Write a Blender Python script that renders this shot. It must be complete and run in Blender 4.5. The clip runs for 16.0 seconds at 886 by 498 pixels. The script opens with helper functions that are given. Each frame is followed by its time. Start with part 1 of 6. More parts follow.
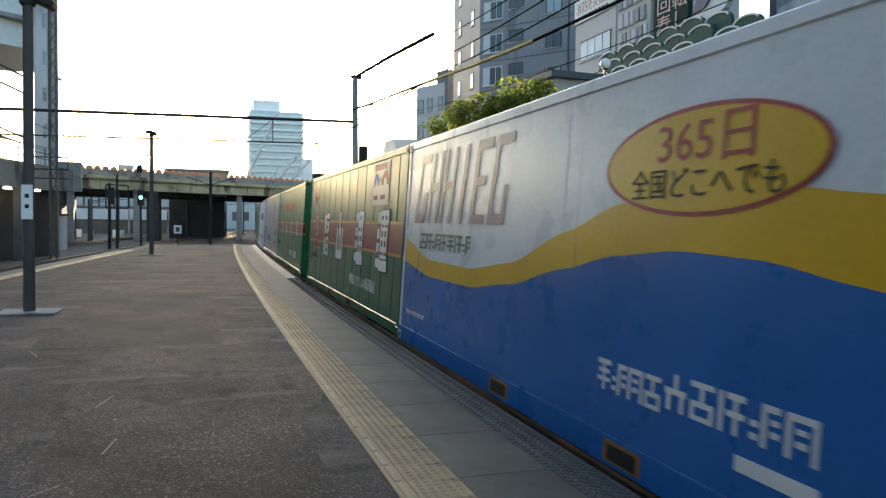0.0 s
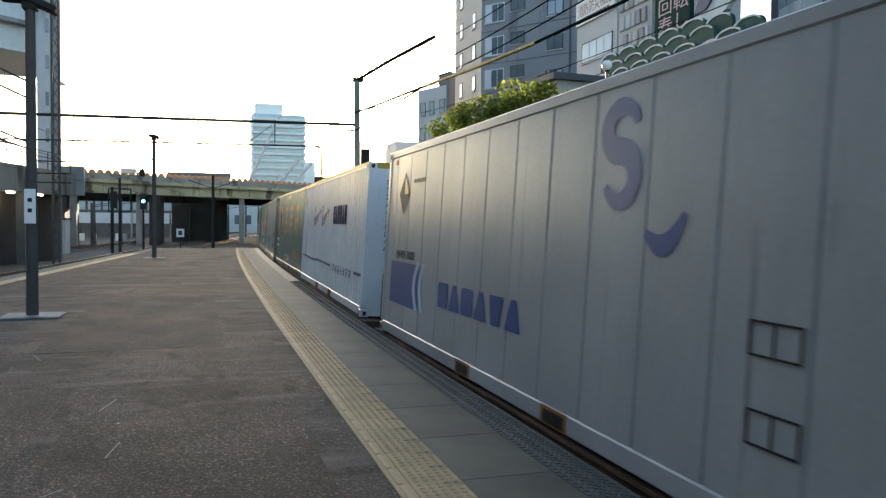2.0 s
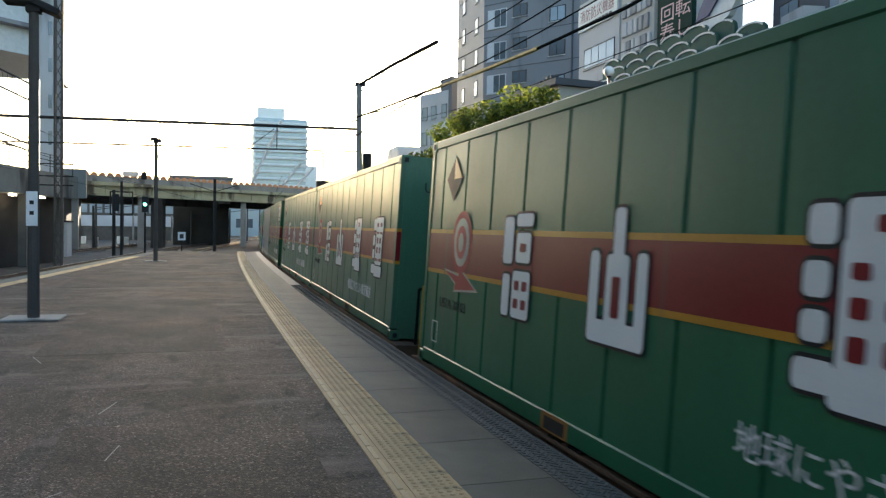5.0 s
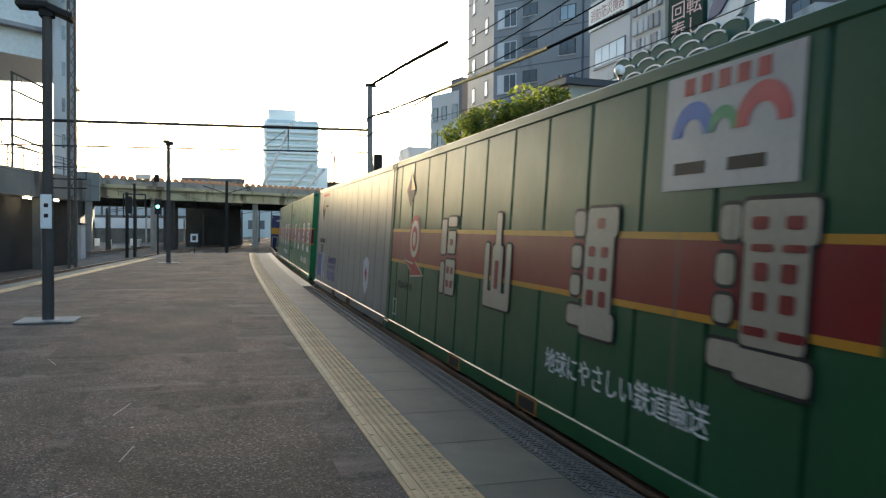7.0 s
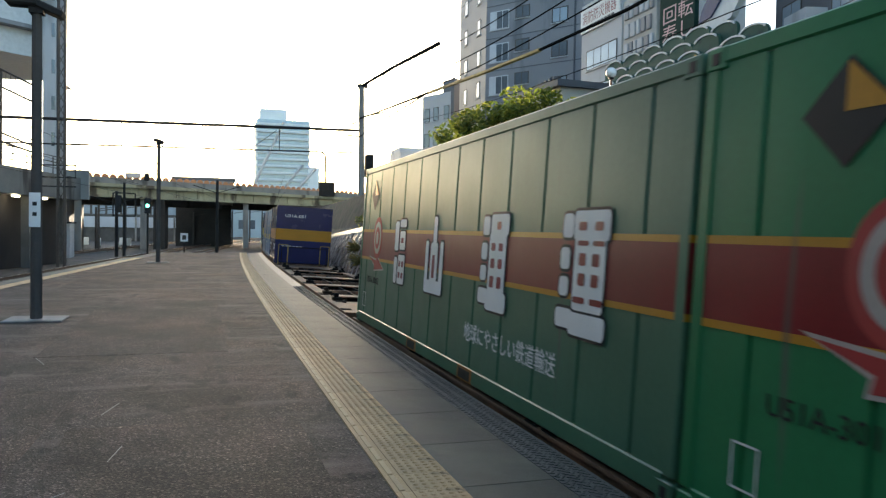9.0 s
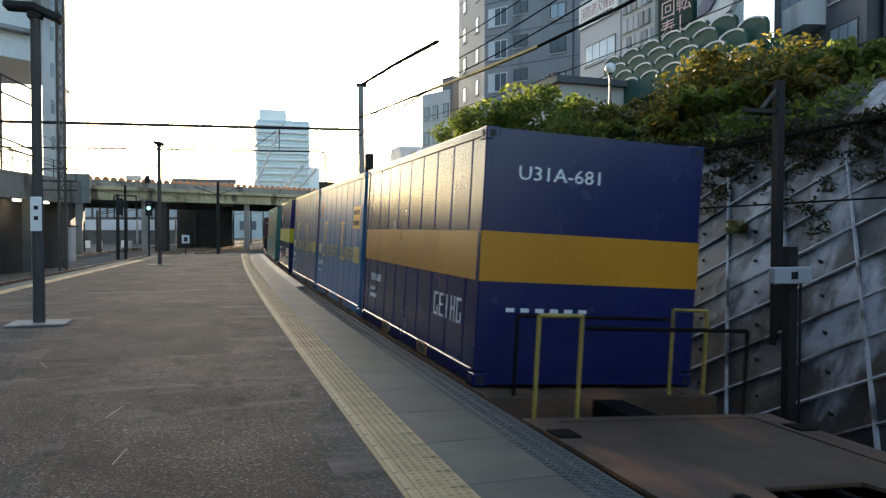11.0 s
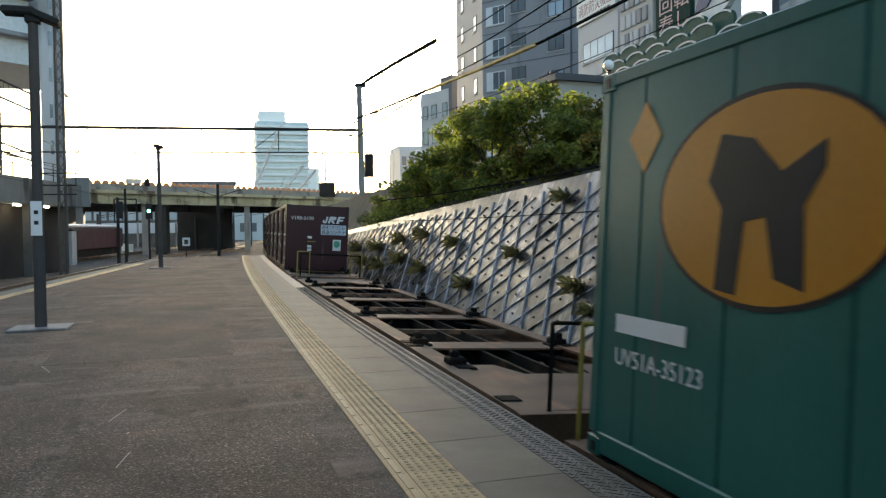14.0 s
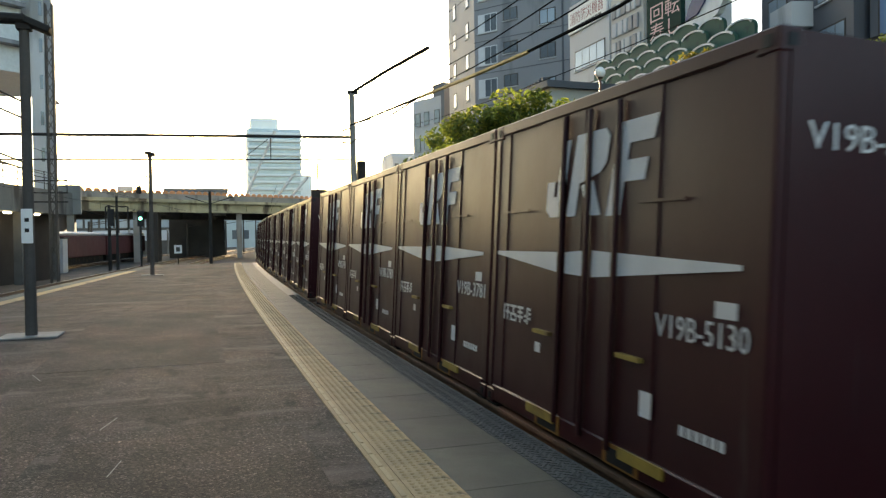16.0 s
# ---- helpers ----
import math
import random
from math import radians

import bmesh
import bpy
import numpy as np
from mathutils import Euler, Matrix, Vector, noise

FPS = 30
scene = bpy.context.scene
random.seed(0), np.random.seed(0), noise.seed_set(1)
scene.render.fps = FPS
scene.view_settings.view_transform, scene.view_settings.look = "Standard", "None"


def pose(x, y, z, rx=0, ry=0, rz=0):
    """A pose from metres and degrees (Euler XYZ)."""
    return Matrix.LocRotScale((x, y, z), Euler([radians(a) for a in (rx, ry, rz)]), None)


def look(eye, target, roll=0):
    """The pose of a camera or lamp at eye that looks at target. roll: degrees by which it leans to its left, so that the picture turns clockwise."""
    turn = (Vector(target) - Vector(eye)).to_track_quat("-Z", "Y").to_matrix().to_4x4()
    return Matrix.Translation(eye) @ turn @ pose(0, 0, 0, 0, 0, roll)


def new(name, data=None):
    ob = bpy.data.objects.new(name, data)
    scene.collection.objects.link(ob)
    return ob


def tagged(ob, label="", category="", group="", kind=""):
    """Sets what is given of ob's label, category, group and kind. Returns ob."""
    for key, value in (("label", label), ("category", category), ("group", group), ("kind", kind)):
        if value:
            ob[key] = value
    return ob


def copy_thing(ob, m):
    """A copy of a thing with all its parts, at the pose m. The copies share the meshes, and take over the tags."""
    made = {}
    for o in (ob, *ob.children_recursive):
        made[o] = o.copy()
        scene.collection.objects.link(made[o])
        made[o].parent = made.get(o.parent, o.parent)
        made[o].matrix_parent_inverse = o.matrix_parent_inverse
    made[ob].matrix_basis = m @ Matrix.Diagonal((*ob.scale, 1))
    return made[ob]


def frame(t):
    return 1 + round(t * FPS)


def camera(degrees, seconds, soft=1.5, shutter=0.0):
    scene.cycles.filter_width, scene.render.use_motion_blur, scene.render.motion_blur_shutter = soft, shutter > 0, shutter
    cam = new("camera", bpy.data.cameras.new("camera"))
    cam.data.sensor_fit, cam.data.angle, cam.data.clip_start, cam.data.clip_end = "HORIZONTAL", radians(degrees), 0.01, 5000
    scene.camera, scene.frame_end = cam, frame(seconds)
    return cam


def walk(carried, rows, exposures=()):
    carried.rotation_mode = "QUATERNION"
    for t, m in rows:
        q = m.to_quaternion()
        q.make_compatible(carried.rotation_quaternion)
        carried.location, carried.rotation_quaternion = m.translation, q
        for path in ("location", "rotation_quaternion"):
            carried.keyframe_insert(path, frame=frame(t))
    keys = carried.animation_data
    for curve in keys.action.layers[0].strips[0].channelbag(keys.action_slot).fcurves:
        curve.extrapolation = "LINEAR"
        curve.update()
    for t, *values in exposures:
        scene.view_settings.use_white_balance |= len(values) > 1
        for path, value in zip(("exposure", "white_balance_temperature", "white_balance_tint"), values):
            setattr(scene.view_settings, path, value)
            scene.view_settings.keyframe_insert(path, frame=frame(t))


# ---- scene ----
cam = camera(60.14, 16.0, soft=1.3, shutter=0.1)
EYE = (0.0, 0.0, 1.5)


def held(yaw, pitch, roll):
    """The pose at the standing eye, turned by yaw (to the left), pitch (up) and roll."""
    a, b = radians(yaw), radians(pitch)
    ahead = Vector((-math.sin(a) * math.cos(b), math.cos(a) * math.cos(b), math.sin(b)))
    return look(EYE, Vector(EYE) + 10 * ahead, roll)


PATH = [
    (0.0, held(-17.290, -2.044, 0.775)),
    (0.5, held(-17.292, -2.182, 0.814)),
    (1.0, held(-17.253, -2.117, 0.711)),
    (1.5, held(-17.234, -1.892, 0.617)),
    (2.0, held(-17.111, -1.862, 0.543)),
    (2.5, held(-17.037, -2.005, 0.523)),
    (3.0, held(-17.097, -2.097, 0.507)),
    (3.5, held(-17.378, -2.005, 0.513)),
    (4.0, held(-17.523, -1.779, 0.841)),
    (6.5, held(-16.240, -1.383, 0.573)),
    (7.0, held(-16.172, -1.489, 0.537)),
    (7.5, held(-16.239, -1.452, 0.510)),
    (8.0, held(-16.228, -1.274, 0.502)),
    (8.5, held(-16.562, -1.339, 0.856)),
    (9.0, held(-16.851, -1.405, 0.902)),
    (11.5, held(-16.908, -1.619, -0.265)),
    (12.0, held(-17.138, -1.780, -0.503)),
    (12.5, held(-16.869, -1.770, -0.695)),
    (13.0, held(-16.802, -1.701, -1.105)),
    (13.5, held(-16.882, -1.599, -0.663)),
    (14.0, held(-16.697, -1.609, -0.690)),
    (14.5, held(-16.863, -1.627, -0.921)),
    (15.0, held(-16.813, -1.501, -0.991)),
    (15.5, held(-16.904, -1.330, -0.967)),
    (16.0, held(-17.250, -1.105, -0.811)),
]
walk(cam, PATH, [(0.0, 2.36, 7700, 9), (12.0, 2.36, 7800, 9), (14.0, 2.40, 8300, 9), (16.0, 2.46, 9200, 9)])

# ---- world, sun, exposure ----
SUN_AZ, SUN_EL = 6.1, 7.0
world = bpy.data.worlds.new("sky")
scene.world = world
world.use_nodes = True
wn = world.node_tree
wn.nodes.clear()
sky = wn.nodes.new("ShaderNodeTexSky")
sky.sky_type = "NISHITA"
sky.sun_disc = False
sky.sun_elevation, sky.sun_rotation = radians(SUN_EL), radians(SUN_AZ)
sky.air_density, sky.dust_density, sky.ozone_density = 0.8, 1.0, 2.0
back = wn.nodes.new("ShaderNodeBackground")
back.inputs["Strength"].default_value = 0.15
wout = wn.nodes.new("ShaderNodeOutputWorld")
wn.links.new(sky.outputs[0], back.inputs[0])
wn.links.new(back.outputs[0], wout.inputs[0])
sun_data = bpy.data.lights.new("sun", "SUN")
sun_data.energy, sun_data.angle, sun_data.color = 3.5, radians(0.6), (1.0, 0.91, 0.80)
sun = new("sun", sun_data)
_d = Vector((math.sin(radians(SUN_AZ)) * math.cos(radians(SUN_EL)), math.cos(radians(SUN_AZ)) * math.cos(radians(SUN_EL)), math.sin(radians(SUN_EL))))
sun.matrix_world = look(_d * 300, (0, 0, 0))


# ---- materials ----
def surface(name, color, rough=0.6, metal=0.0, vary=0.12, scale=3.0, fine=60.0, bump=0.0, bump_scale=200.0, stain=None, stain_amount=0.0, stain_stretch=(1, 1, 1), stain_scale=1.5, spec=0.5, glow=0.0, by_object=0.0):
    """A painted, stony or metal surface: a base colour with variation at two scales, stains of their own colour, and fine relief."""
    m = bpy.data.materials.new(name)
    m.use_nodes = True
    nt = m.node_tree
    b = nt.nodes["Principled BSDF"]
    b.inputs["Roughness"].default_value, b.inputs["Metallic"].default_value = rough, metal
    b.inputs["Specular IOR Level"].default_value = spec
    tc = nt.nodes.new("ShaderNodeTexCoord")

    def noisy(sc, detail=4.0, stretch=(1, 1, 1)):
        mp = nt.nodes.new("ShaderNodeMapping")
        mp.inputs["Scale"].default_value = stretch
        nt.links.new(tc.outputs["Object"], mp.inputs[0])
        n = nt.nodes.new("ShaderNodeTexNoise")
        n.inputs["Scale"].default_value, n.inputs["Detail"].default_value = sc, detail
        nt.links.new(mp.outputs[0], n.inputs["Vector"])
        return n.outputs["Fac"]

    def mixed(fac, a, c, kind="MIX"):
        x = nt.nodes.new("ShaderNodeMix")
        x.data_type, x.blend_type = "RGBA", kind
        nt.links.new(fac, x.inputs["Factor"])
        for sock, val in ((x.inputs[6], a), (x.inputs[7], c)):
            if isinstance(val, tuple):
                sock.default_value = (*val, 1)
            else:
                nt.links.new(val, sock)
        return x.outputs[2]

    def ramped(fac, lo, hi):
        r = nt.nodes.new("ShaderNodeMapRange")
        r.inputs["From Min"].default_value, r.inputs["From Max"].default_value = lo, hi
        nt.links.new(fac, r.inputs["Value"])
        return r.outputs["Result"]

    dark = tuple(c * (1 - vary) for c in color)
    light = tuple(min(1.0, c * (1 + vary)) for c in color)
    col = mixed(ramped(noisy(scale), 0.3, 0.7), dark, light)
    speck = mixed(ramped(noisy(fine, 2.0), 0.35, 0.65), tuple(1 - vary * 0.8 for _ in color), (1.0, 1.0, 1.0))
    one = nt.nodes.new("ShaderNodeMix")
    one.data_type, one.blend_type = "RGBA", "MULTIPLY"
    one.inputs["Factor"].default_value = 1.0
    nt.links.new(col, one.inputs[6]), nt.links.new(speck, one.inputs[7])
    col = one.outputs[2]
    if by_object:
        info = nt.nodes.new("ShaderNodeObjectInfo")
        k = 1 - by_object
        tint = mixed(info.outputs["Random"], (k, k, k), (1.0, 1.0, 1.0))
        two = nt.nodes.new("ShaderNodeMix")
        two.data_type, two.blend_type = "RGBA", "MULTIPLY"
        two.inputs["Factor"].default_value = 1.0
        nt.links.new(col, two.inputs[6]), nt.links.new(tint, two.inputs[7])
        col = two.outputs[2]
    if stain:
        col = mixed(ramped(noisy(stain_scale, 6.0, stain_stretch), 0.62 - stain_amount * 0.2, 0.72 - stain_amount * 0.16), col, stain)
    nt.links.new(col, b.inputs["Base Color"])
    rr = nt.nodes.new("ShaderNodeMapRange")
    rr.inputs["To Min"].default_value, rr.inputs["To Max"].default_value = max(0.03, rough - 0.1), min(1.0, rough + 0.1)
    nt.links.new(noisy(scale * 2.3), rr.inputs["Value"])
    nt.links.new(rr.outputs["Result"], b.inputs["Roughness"])
    if bump:
        bp = nt.nodes.new("ShaderNodeBump")
        bp.inputs["Strength"].default_value, bp.inputs["Distance"].default_value = bump, 0.01
        nt.links.new(noisy(bump_scale, 3.0), bp.inputs["Height"])
        nt.links.new(bp.outputs[0], b.inputs["Normal"])
    if glow:
        b.inputs["Emission Color"].default_value, b.inputs["Emission Strength"].default_value = (*color, 1), glow
    return m


def overlay(m, color, scale, lo, hi, stretch=(1, 1, 1), detail=6.0, amount=1.0):
    """Adds noisy patches of another colour and scale to a surface, most of them stains."""
    nt = m.node_tree
    sock = nt.nodes["Principled BSDF"].inputs["Base Color"]
    src = sock.links[0].from_socket
    tc, mp = nt.nodes.new("ShaderNodeTexCoord"), nt.nodes.new("ShaderNodeMapping")
    mp.inputs["Scale"].default_value = stretch
    n, r, x = nt.nodes.new("ShaderNodeTexNoise"), nt.nodes.new("ShaderNodeMapRange"), nt.nodes.new("ShaderNodeMix")
    n.inputs["Scale"].default_value, n.inputs["Detail"].default_value, n.inputs["Roughness"].default_value = scale, detail, 0.62
    r.inputs["From Min"].default_value, r.inputs["From Max"].default_value, r.inputs["To Max"].default_value = lo, hi, amount
    x.data_type = "RGBA"
    x.inputs[7].default_value = (*color, 1)
    for a, b in ((tc.outputs["Object"], mp.inputs[0]), (mp.outputs[0], n.inputs["Vector"]), (n.outputs["Fac"], r.inputs["Value"]), (r.outputs["Result"], x.inputs["Factor"]), (src, x.inputs[6]), (x.outputs[2], sock)):
        nt.links.new(a, b)
    return m


def paint(name, color, rough=0.45, grime=0.35, rust=0.0):
    """Weathered paint on sheet steel, with streaks that run down."""
    m = surface(name, color, rough - 0.06, 0.0, 0.10, 0.9, 25.0, 0.4, 2.2, (0.16, 0.07, 0.035) if rust else (0.09, 0.085, 0.08), rust or -0.25, (2.2, 2.2, 0.16), 1.8, spec=0.32, by_object=0.08)
    overlay(m, tuple(c * 0.6 for c in color), 3.2, 0.52, 0.78, (4.0, 4.0, 0.1), 5.0, 0.7 * grime)
    overlay(m, tuple(min(0.8, c * 1.5 + 0.02) for c in color), 0.9, 0.5, 0.75, (1.0, 1.0, 0.5), 6.0, 0.5 * grime)
    overlay(m, (0.11, 0.05, 0.025), 9.0, 0.72, 0.76, (1, 1, 0.35), 4.0, 0.6 * max(grime, rust))
    return m


def worn_asphalt():
    """Old platform asphalt: pale and dark stone chips, patches, and brown stains drawn out along the platform."""
    m = surface("asphalt", (0.080, 0.068, 0.061), 0.80, 0, 0.35, 0.8, 60, 0.0, 85, spec=0.18)
    nt = m.node_tree
    b = nt.nodes["Principled BSDF"]
    src = b.inputs["Base Color"].links[0].from_socket
    tc = nt.nodes.new("ShaderNodeTexCoord")
    vor = nt.nodes.new("ShaderNodeTexVoronoi")
    vor.inputs["Scale"].default_value = 80.0
    nt.links.new(tc.outputs["Object"], vor.inputs["Vector"])
    sep = nt.nodes.new("ShaderNodeSeparateColor")
    nt.links.new(vor.outputs["Color"], sep.inputs[0])
    chip = nt.nodes.new("ShaderNodeValToRGB")
    e = chip.color_ramp.elements
    e[0].color, e[1].color = (0.45, 0.44, 0.43, 1), (3.0, 2.95, 2.9, 1)
    for at, v in ((0.5, 0.8), (0.82, 1.15), (0.94, 1.9)):
        n = e.new(at)
        n.color = (v, v * 0.98, v * 0.96, 1)
    nt.links.new(sep.outputs[0], chip.inputs[0])
    mul = nt.nodes.new("ShaderNodeMix")
    mul.data_type, mul.blend_type = "RGBA", "MULTIPLY"
    mul.inputs["Factor"].default_value = 1.0
    nt.links.new(src, mul.inputs[6]), nt.links.new(chip.outputs[0], mul.inputs[7])
    brown = nt.nodes.new("ShaderNodeTexNoise")
    brown.inputs["Scale"].default_value, brown.inputs["Detail"].default_value = 0.38, 7.0
    nt.links.new(tc.outputs["Object"], brown.inputs["Vector"])
    span = nt.nodes.new("ShaderNodeMapRange")
    span.inputs["From Min"].default_value, span.inputs["From Max"].default_value = 0.45, 0.7
    nt.links.new(brown.outputs["Fac"], span.inputs["Value"])
    mix = nt.nodes.new("ShaderNodeMix")
    mix.data_type, mix.blend_type = "RGBA", "MULTIPLY"
    nt.links.new(span.outputs["Result"], mix.inputs["Factor"])
    nt.links.new(mul.outputs[2], mix.inputs[6])
    mix.inputs[7].default_value = (1.4, 1.18, 1.04, 1)
    nt.links.new(mix.outputs[2], b.inputs["Base Color"])
    bump = nt.nodes.new("ShaderNodeBump")
    bump.inputs["Strength"].default_value, bump.inputs["Distance"].default_value = 0.8, 0.006
    nt.links.new(vor.outputs["Distance"], bump.inputs["Height"])
    nt.links.new(bump.outputs[0], b.inputs["Normal"])
    return m


asphalt = worn_asphalt()
overlay(asphalt, (0.018, 0.0155, 0.0145), 0.6, 0.5, 0.66, (1.4, 0.4, 1), 9.0, 0.8)
overlay(asphalt, (0.15, 0.13, 0.115), 0.9, 0.52, 0.66, (0.4, 1.8, 1), 9.0, 0.7)
overlay(asphalt, (0.12, 0.105, 0.095), 2.6, 0.58, 0.68, (0.35, 2.2, 1), 7.0, 0.6)
overlay(asphalt, (0.015, 0.0125, 0.0115), 3.4, 0.55, 0.64, (1, 0.6, 1), 7.0, 0.65)
slab_grey = surface("slab_grey", (0.094, 0.096, 0.072), 0.68, 0, 0.26, 2.0, 90, 0.5, 150, (0.06, 0.058, 0.052), 0.28, (1, 1, 1), 1.2, by_object=0.2)
tactile_mat = surface("tactile_yellow", (0.50, 0.335, 0.165), 0.7, 0, 0.18, 2.5, 80, 0.3, 160, (0.13, 0.10, 0.06), 0.4, (1, 1, 1), 3.0, by_object=0.16)
tactile_line = surface("tactile_line", (0.52, 0.37, 0.20), 0.65, 0, 0.12, 3, 70, by_object=0.15)
overlay(slab_grey, (0.05, 0.048, 0.04), 1.6, 0.52, 0.64, (1, 0.7, 1), 7.0, 0.7)
antislip = surface("antislip", (0.075, 0.082, 0.076), 0.5, 0, 0.2, 4, 120, 0.4, 220)
concrete = surface("concrete", (0.27, 0.265, 0.25), 0.85, 0, 0.16, 0.7, 40, 0.4, 60, (0.12, 0.11, 0.10), 0.35, (1, 1, 0.3), 0.8)
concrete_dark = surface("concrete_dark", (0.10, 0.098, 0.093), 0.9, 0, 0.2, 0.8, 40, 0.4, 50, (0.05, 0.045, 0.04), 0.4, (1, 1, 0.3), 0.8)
ballast = surface("ballast", (0.085, 0.072, 0.062), 0.95, 0, 0.45, 1.2, 22, 1.0, 30)
rail_steel = surface("rail_steel", (0.42, 0.40, 0.38), 0.28, 1.0, 0.1)
rail_rust = surface("rail_rust", (0.10, 0.055, 0.035), 0.8, 0.2, 0.2)
sleeper_mat = surface("sleeper_concrete", (0.2, 0.19, 0.175), 0.9, 0, 0.2, 2, 40)
steel_dark = surface("steel_dark", (0.028, 0.026, 0.025), 0.75, 0.0, 0.25, 2, 30, spec=0.2)
pole_grey = surface("pole_grey", (0.075, 0.066, 0.06), 0.7, 0.0, 0.15, 2, 30, spec=0.25)
wagon_mat = surface("wagon_steel", (0.125, 0.066, 0.038), 0.7, 0.1, 0.3, 1.5, 30, 0.3, 50, (0.24, 0.10, 0.05), 0.5, (1, 0.4, 1), 1.6)
wagon_black = surface("wagon_black", (0.010, 0.009, 0.008), 0.9, 0.0, 0.3, 2, 30, 0.2, 50, (0.04, 0.024, 0.015), 0.2, spec=0.1)
wheel_steel = surface("wheel_steel", (0.16, 0.13, 0.11), 0.45, 0.8, 0.2)
handrail_yellow = surface("handrail_yellow", (0.38, 0.25, 0.05), 0.5, 0, 0.15, 5, 40, 0, 1, (0.12, 0.06, 0.03), 0.3)
white_plain = surface("white_paint", (0.74, 0.74, 0.72), 0.5, 0, 0.06)
black_plain = surface("black_paint", (0.02, 0.02, 0.022), 0.5, 0, 0.1, spec=0.2)
cable_black = surface("cable_black", (0.018, 0.018, 0.018), 0.95, 0, 0.1, spec=0.0)
red_plain = surface("red_paint", (0.38, 0.018, 0.02), 0.5, 0, 0.1)
glass_dark = surface("window_glass", (0.09, 0.11, 0.13), 0.08, 0.0, 0.1, spec=0.9)
glass_light = surface("window_glass_pale", (0.30, 0.38, 0.44), 0.1, 0.0, 0.15, 0.4, spec=0.9)


# ---- shapes ----
def part(name, bm, material, parent, label=""):
    """Links a bmesh as one mesh object under a thing or a part."""
    me = bpy.data.meshes.new(name)
    bmesh.ops.recalc_face_normals(bm, faces=bm.faces)
    bm.to_mesh(me)
    bm.free()
    me.materials.append(material)
    ob = new(name, me)
    if parent is not None:
        ob.parent = parent
    if label:
        tagged(ob, label)
    return ob


def thing(name, label, category, m=None, group="", kind=""):
    ob = new(name)
    ob.empty_display_size = 0.3
    if m is not None:
        ob.matrix_basis = m
    return tagged(ob, label, category, group, kind)


def box(bm, x0, x1, y0, y1, z0, z1):
    v = [bm.verts.new(p) for p in ((x0, y0, z0), (x1, y0, z0), (x1, y1, z0), (x0, y1, z0), (x0, y0, z1), (x1, y0, z1), (x1, y1, z1), (x0, y1, z1))]
    for f in ((0, 3, 2, 1), (4, 5, 6, 7), (0, 1, 5, 4), (1, 2, 6, 5), (2, 3, 7, 6), (3, 0, 4, 7)):
        bm.faces.new([v[i] for i in f])
    return v


def boxes(*rows):
    bm = bmesh.new()
    for r in rows:
        box(bm, *r)
    return bm


def soft_box(x0, x1, y0, y1, z0, z1, r=0.01):
    bm = boxes((x0, x1, y0, y1, z0, z1))
    bmesh.ops.bevel(bm, geom=bm.edges[:], offset=r, segments=1, affect="EDGES")
    return bm


def tube(bm, a, b, r0, r1=None, n=8):
    """A tapered rod from a to b."""
    a, b = Vector(a), Vector(b)
    r1 = r0 if r1 is None else r1
    q = (b - a).to_track_quat("Z", "Y").to_matrix()
    rings = []
    for p, r in ((a, r0), (b, r1)):
        rings.append([bm.verts.new(p + q @ Vector((r * math.cos(2 * math.pi * i / n), r * math.sin(2 * math.pi * i / n), 0))) for i in range(n)])
    for i in range(n):
        bm.faces.new((rings[0][i], rings[0][(i + 1) % n], rings[1][(i + 1) % n], rings[1][i]))
    bm.faces.new(rings[0][::-1]), bm.faces.new(rings[1])
    return bm


def rods(rows, r, n=6):
    bm = bmesh.new()
    for a, b in rows:
        tube(bm, a, b, r, None, n)
    return bm


def prism(outline, z0, z1):
    """An upright prism over a flat outline of (x, y)."""
    bm = bmesh.new()
    lo = [bm.verts.new((x, y, z0)) for x, y in outline]
    hi = [bm.verts.new((x, y, z1)) for x, y in outline]
    n = len(lo)
    for i in range(n):
        bm.faces.new((lo[i], lo[(i + 1) % n], hi[(i + 1) % n], hi[i]))
    bm.faces.new(lo[::-1]), bm.faces.new(hi)
    return bm


def turned(bm, m):
    bmesh.ops.transform(bm, matrix=m, verts=bm.verts[:])
    return bm


def letters(name, body, size, material, parent, m, width=None, label=""):
    """Words in the built-in font, as a thin mesh whose lower left corner lies at m; width squeezes them to a length."""
    cu = bpy.data.curves.new(name, "FONT")
    cu.body, cu.size, cu.extrude = body, size, 0.0015
    cu.resolution_u = 2
    tmp = bpy.data.objects.new(name, cu)
    scene.collection.objects.link(tmp)
    bpy.context.view_layer.update()
    me = bpy.data.meshes.new_from_object(tmp.evaluated_get(bpy.context.evaluated_depsgraph_get()))
    scene.collection.objects.unlink(tmp)
    bpy.data.objects.remove(tmp)
    me.materials.clear()
    me.materials.append(material)
    if width and len(me.vertices):
        x = [v.co.x for v in me.vertices]
        k = width / max(1e-6, max(x) - min(x))
        me.transform(Matrix.Diagonal((k, 1, 1, 1)))
    me.transform(m)
    ob = new(name, me)
    ob.parent = parent
    if label:
        tagged(ob, label)
    return ob


def bend(y):
    """How far the platform edge and the train's track swing to the side at y."""
    return (y - 13.0) ** 2 / 1800.0
# ---- ground and platform ----
Z_RAIL = -1.135
Z_BED = -1.42


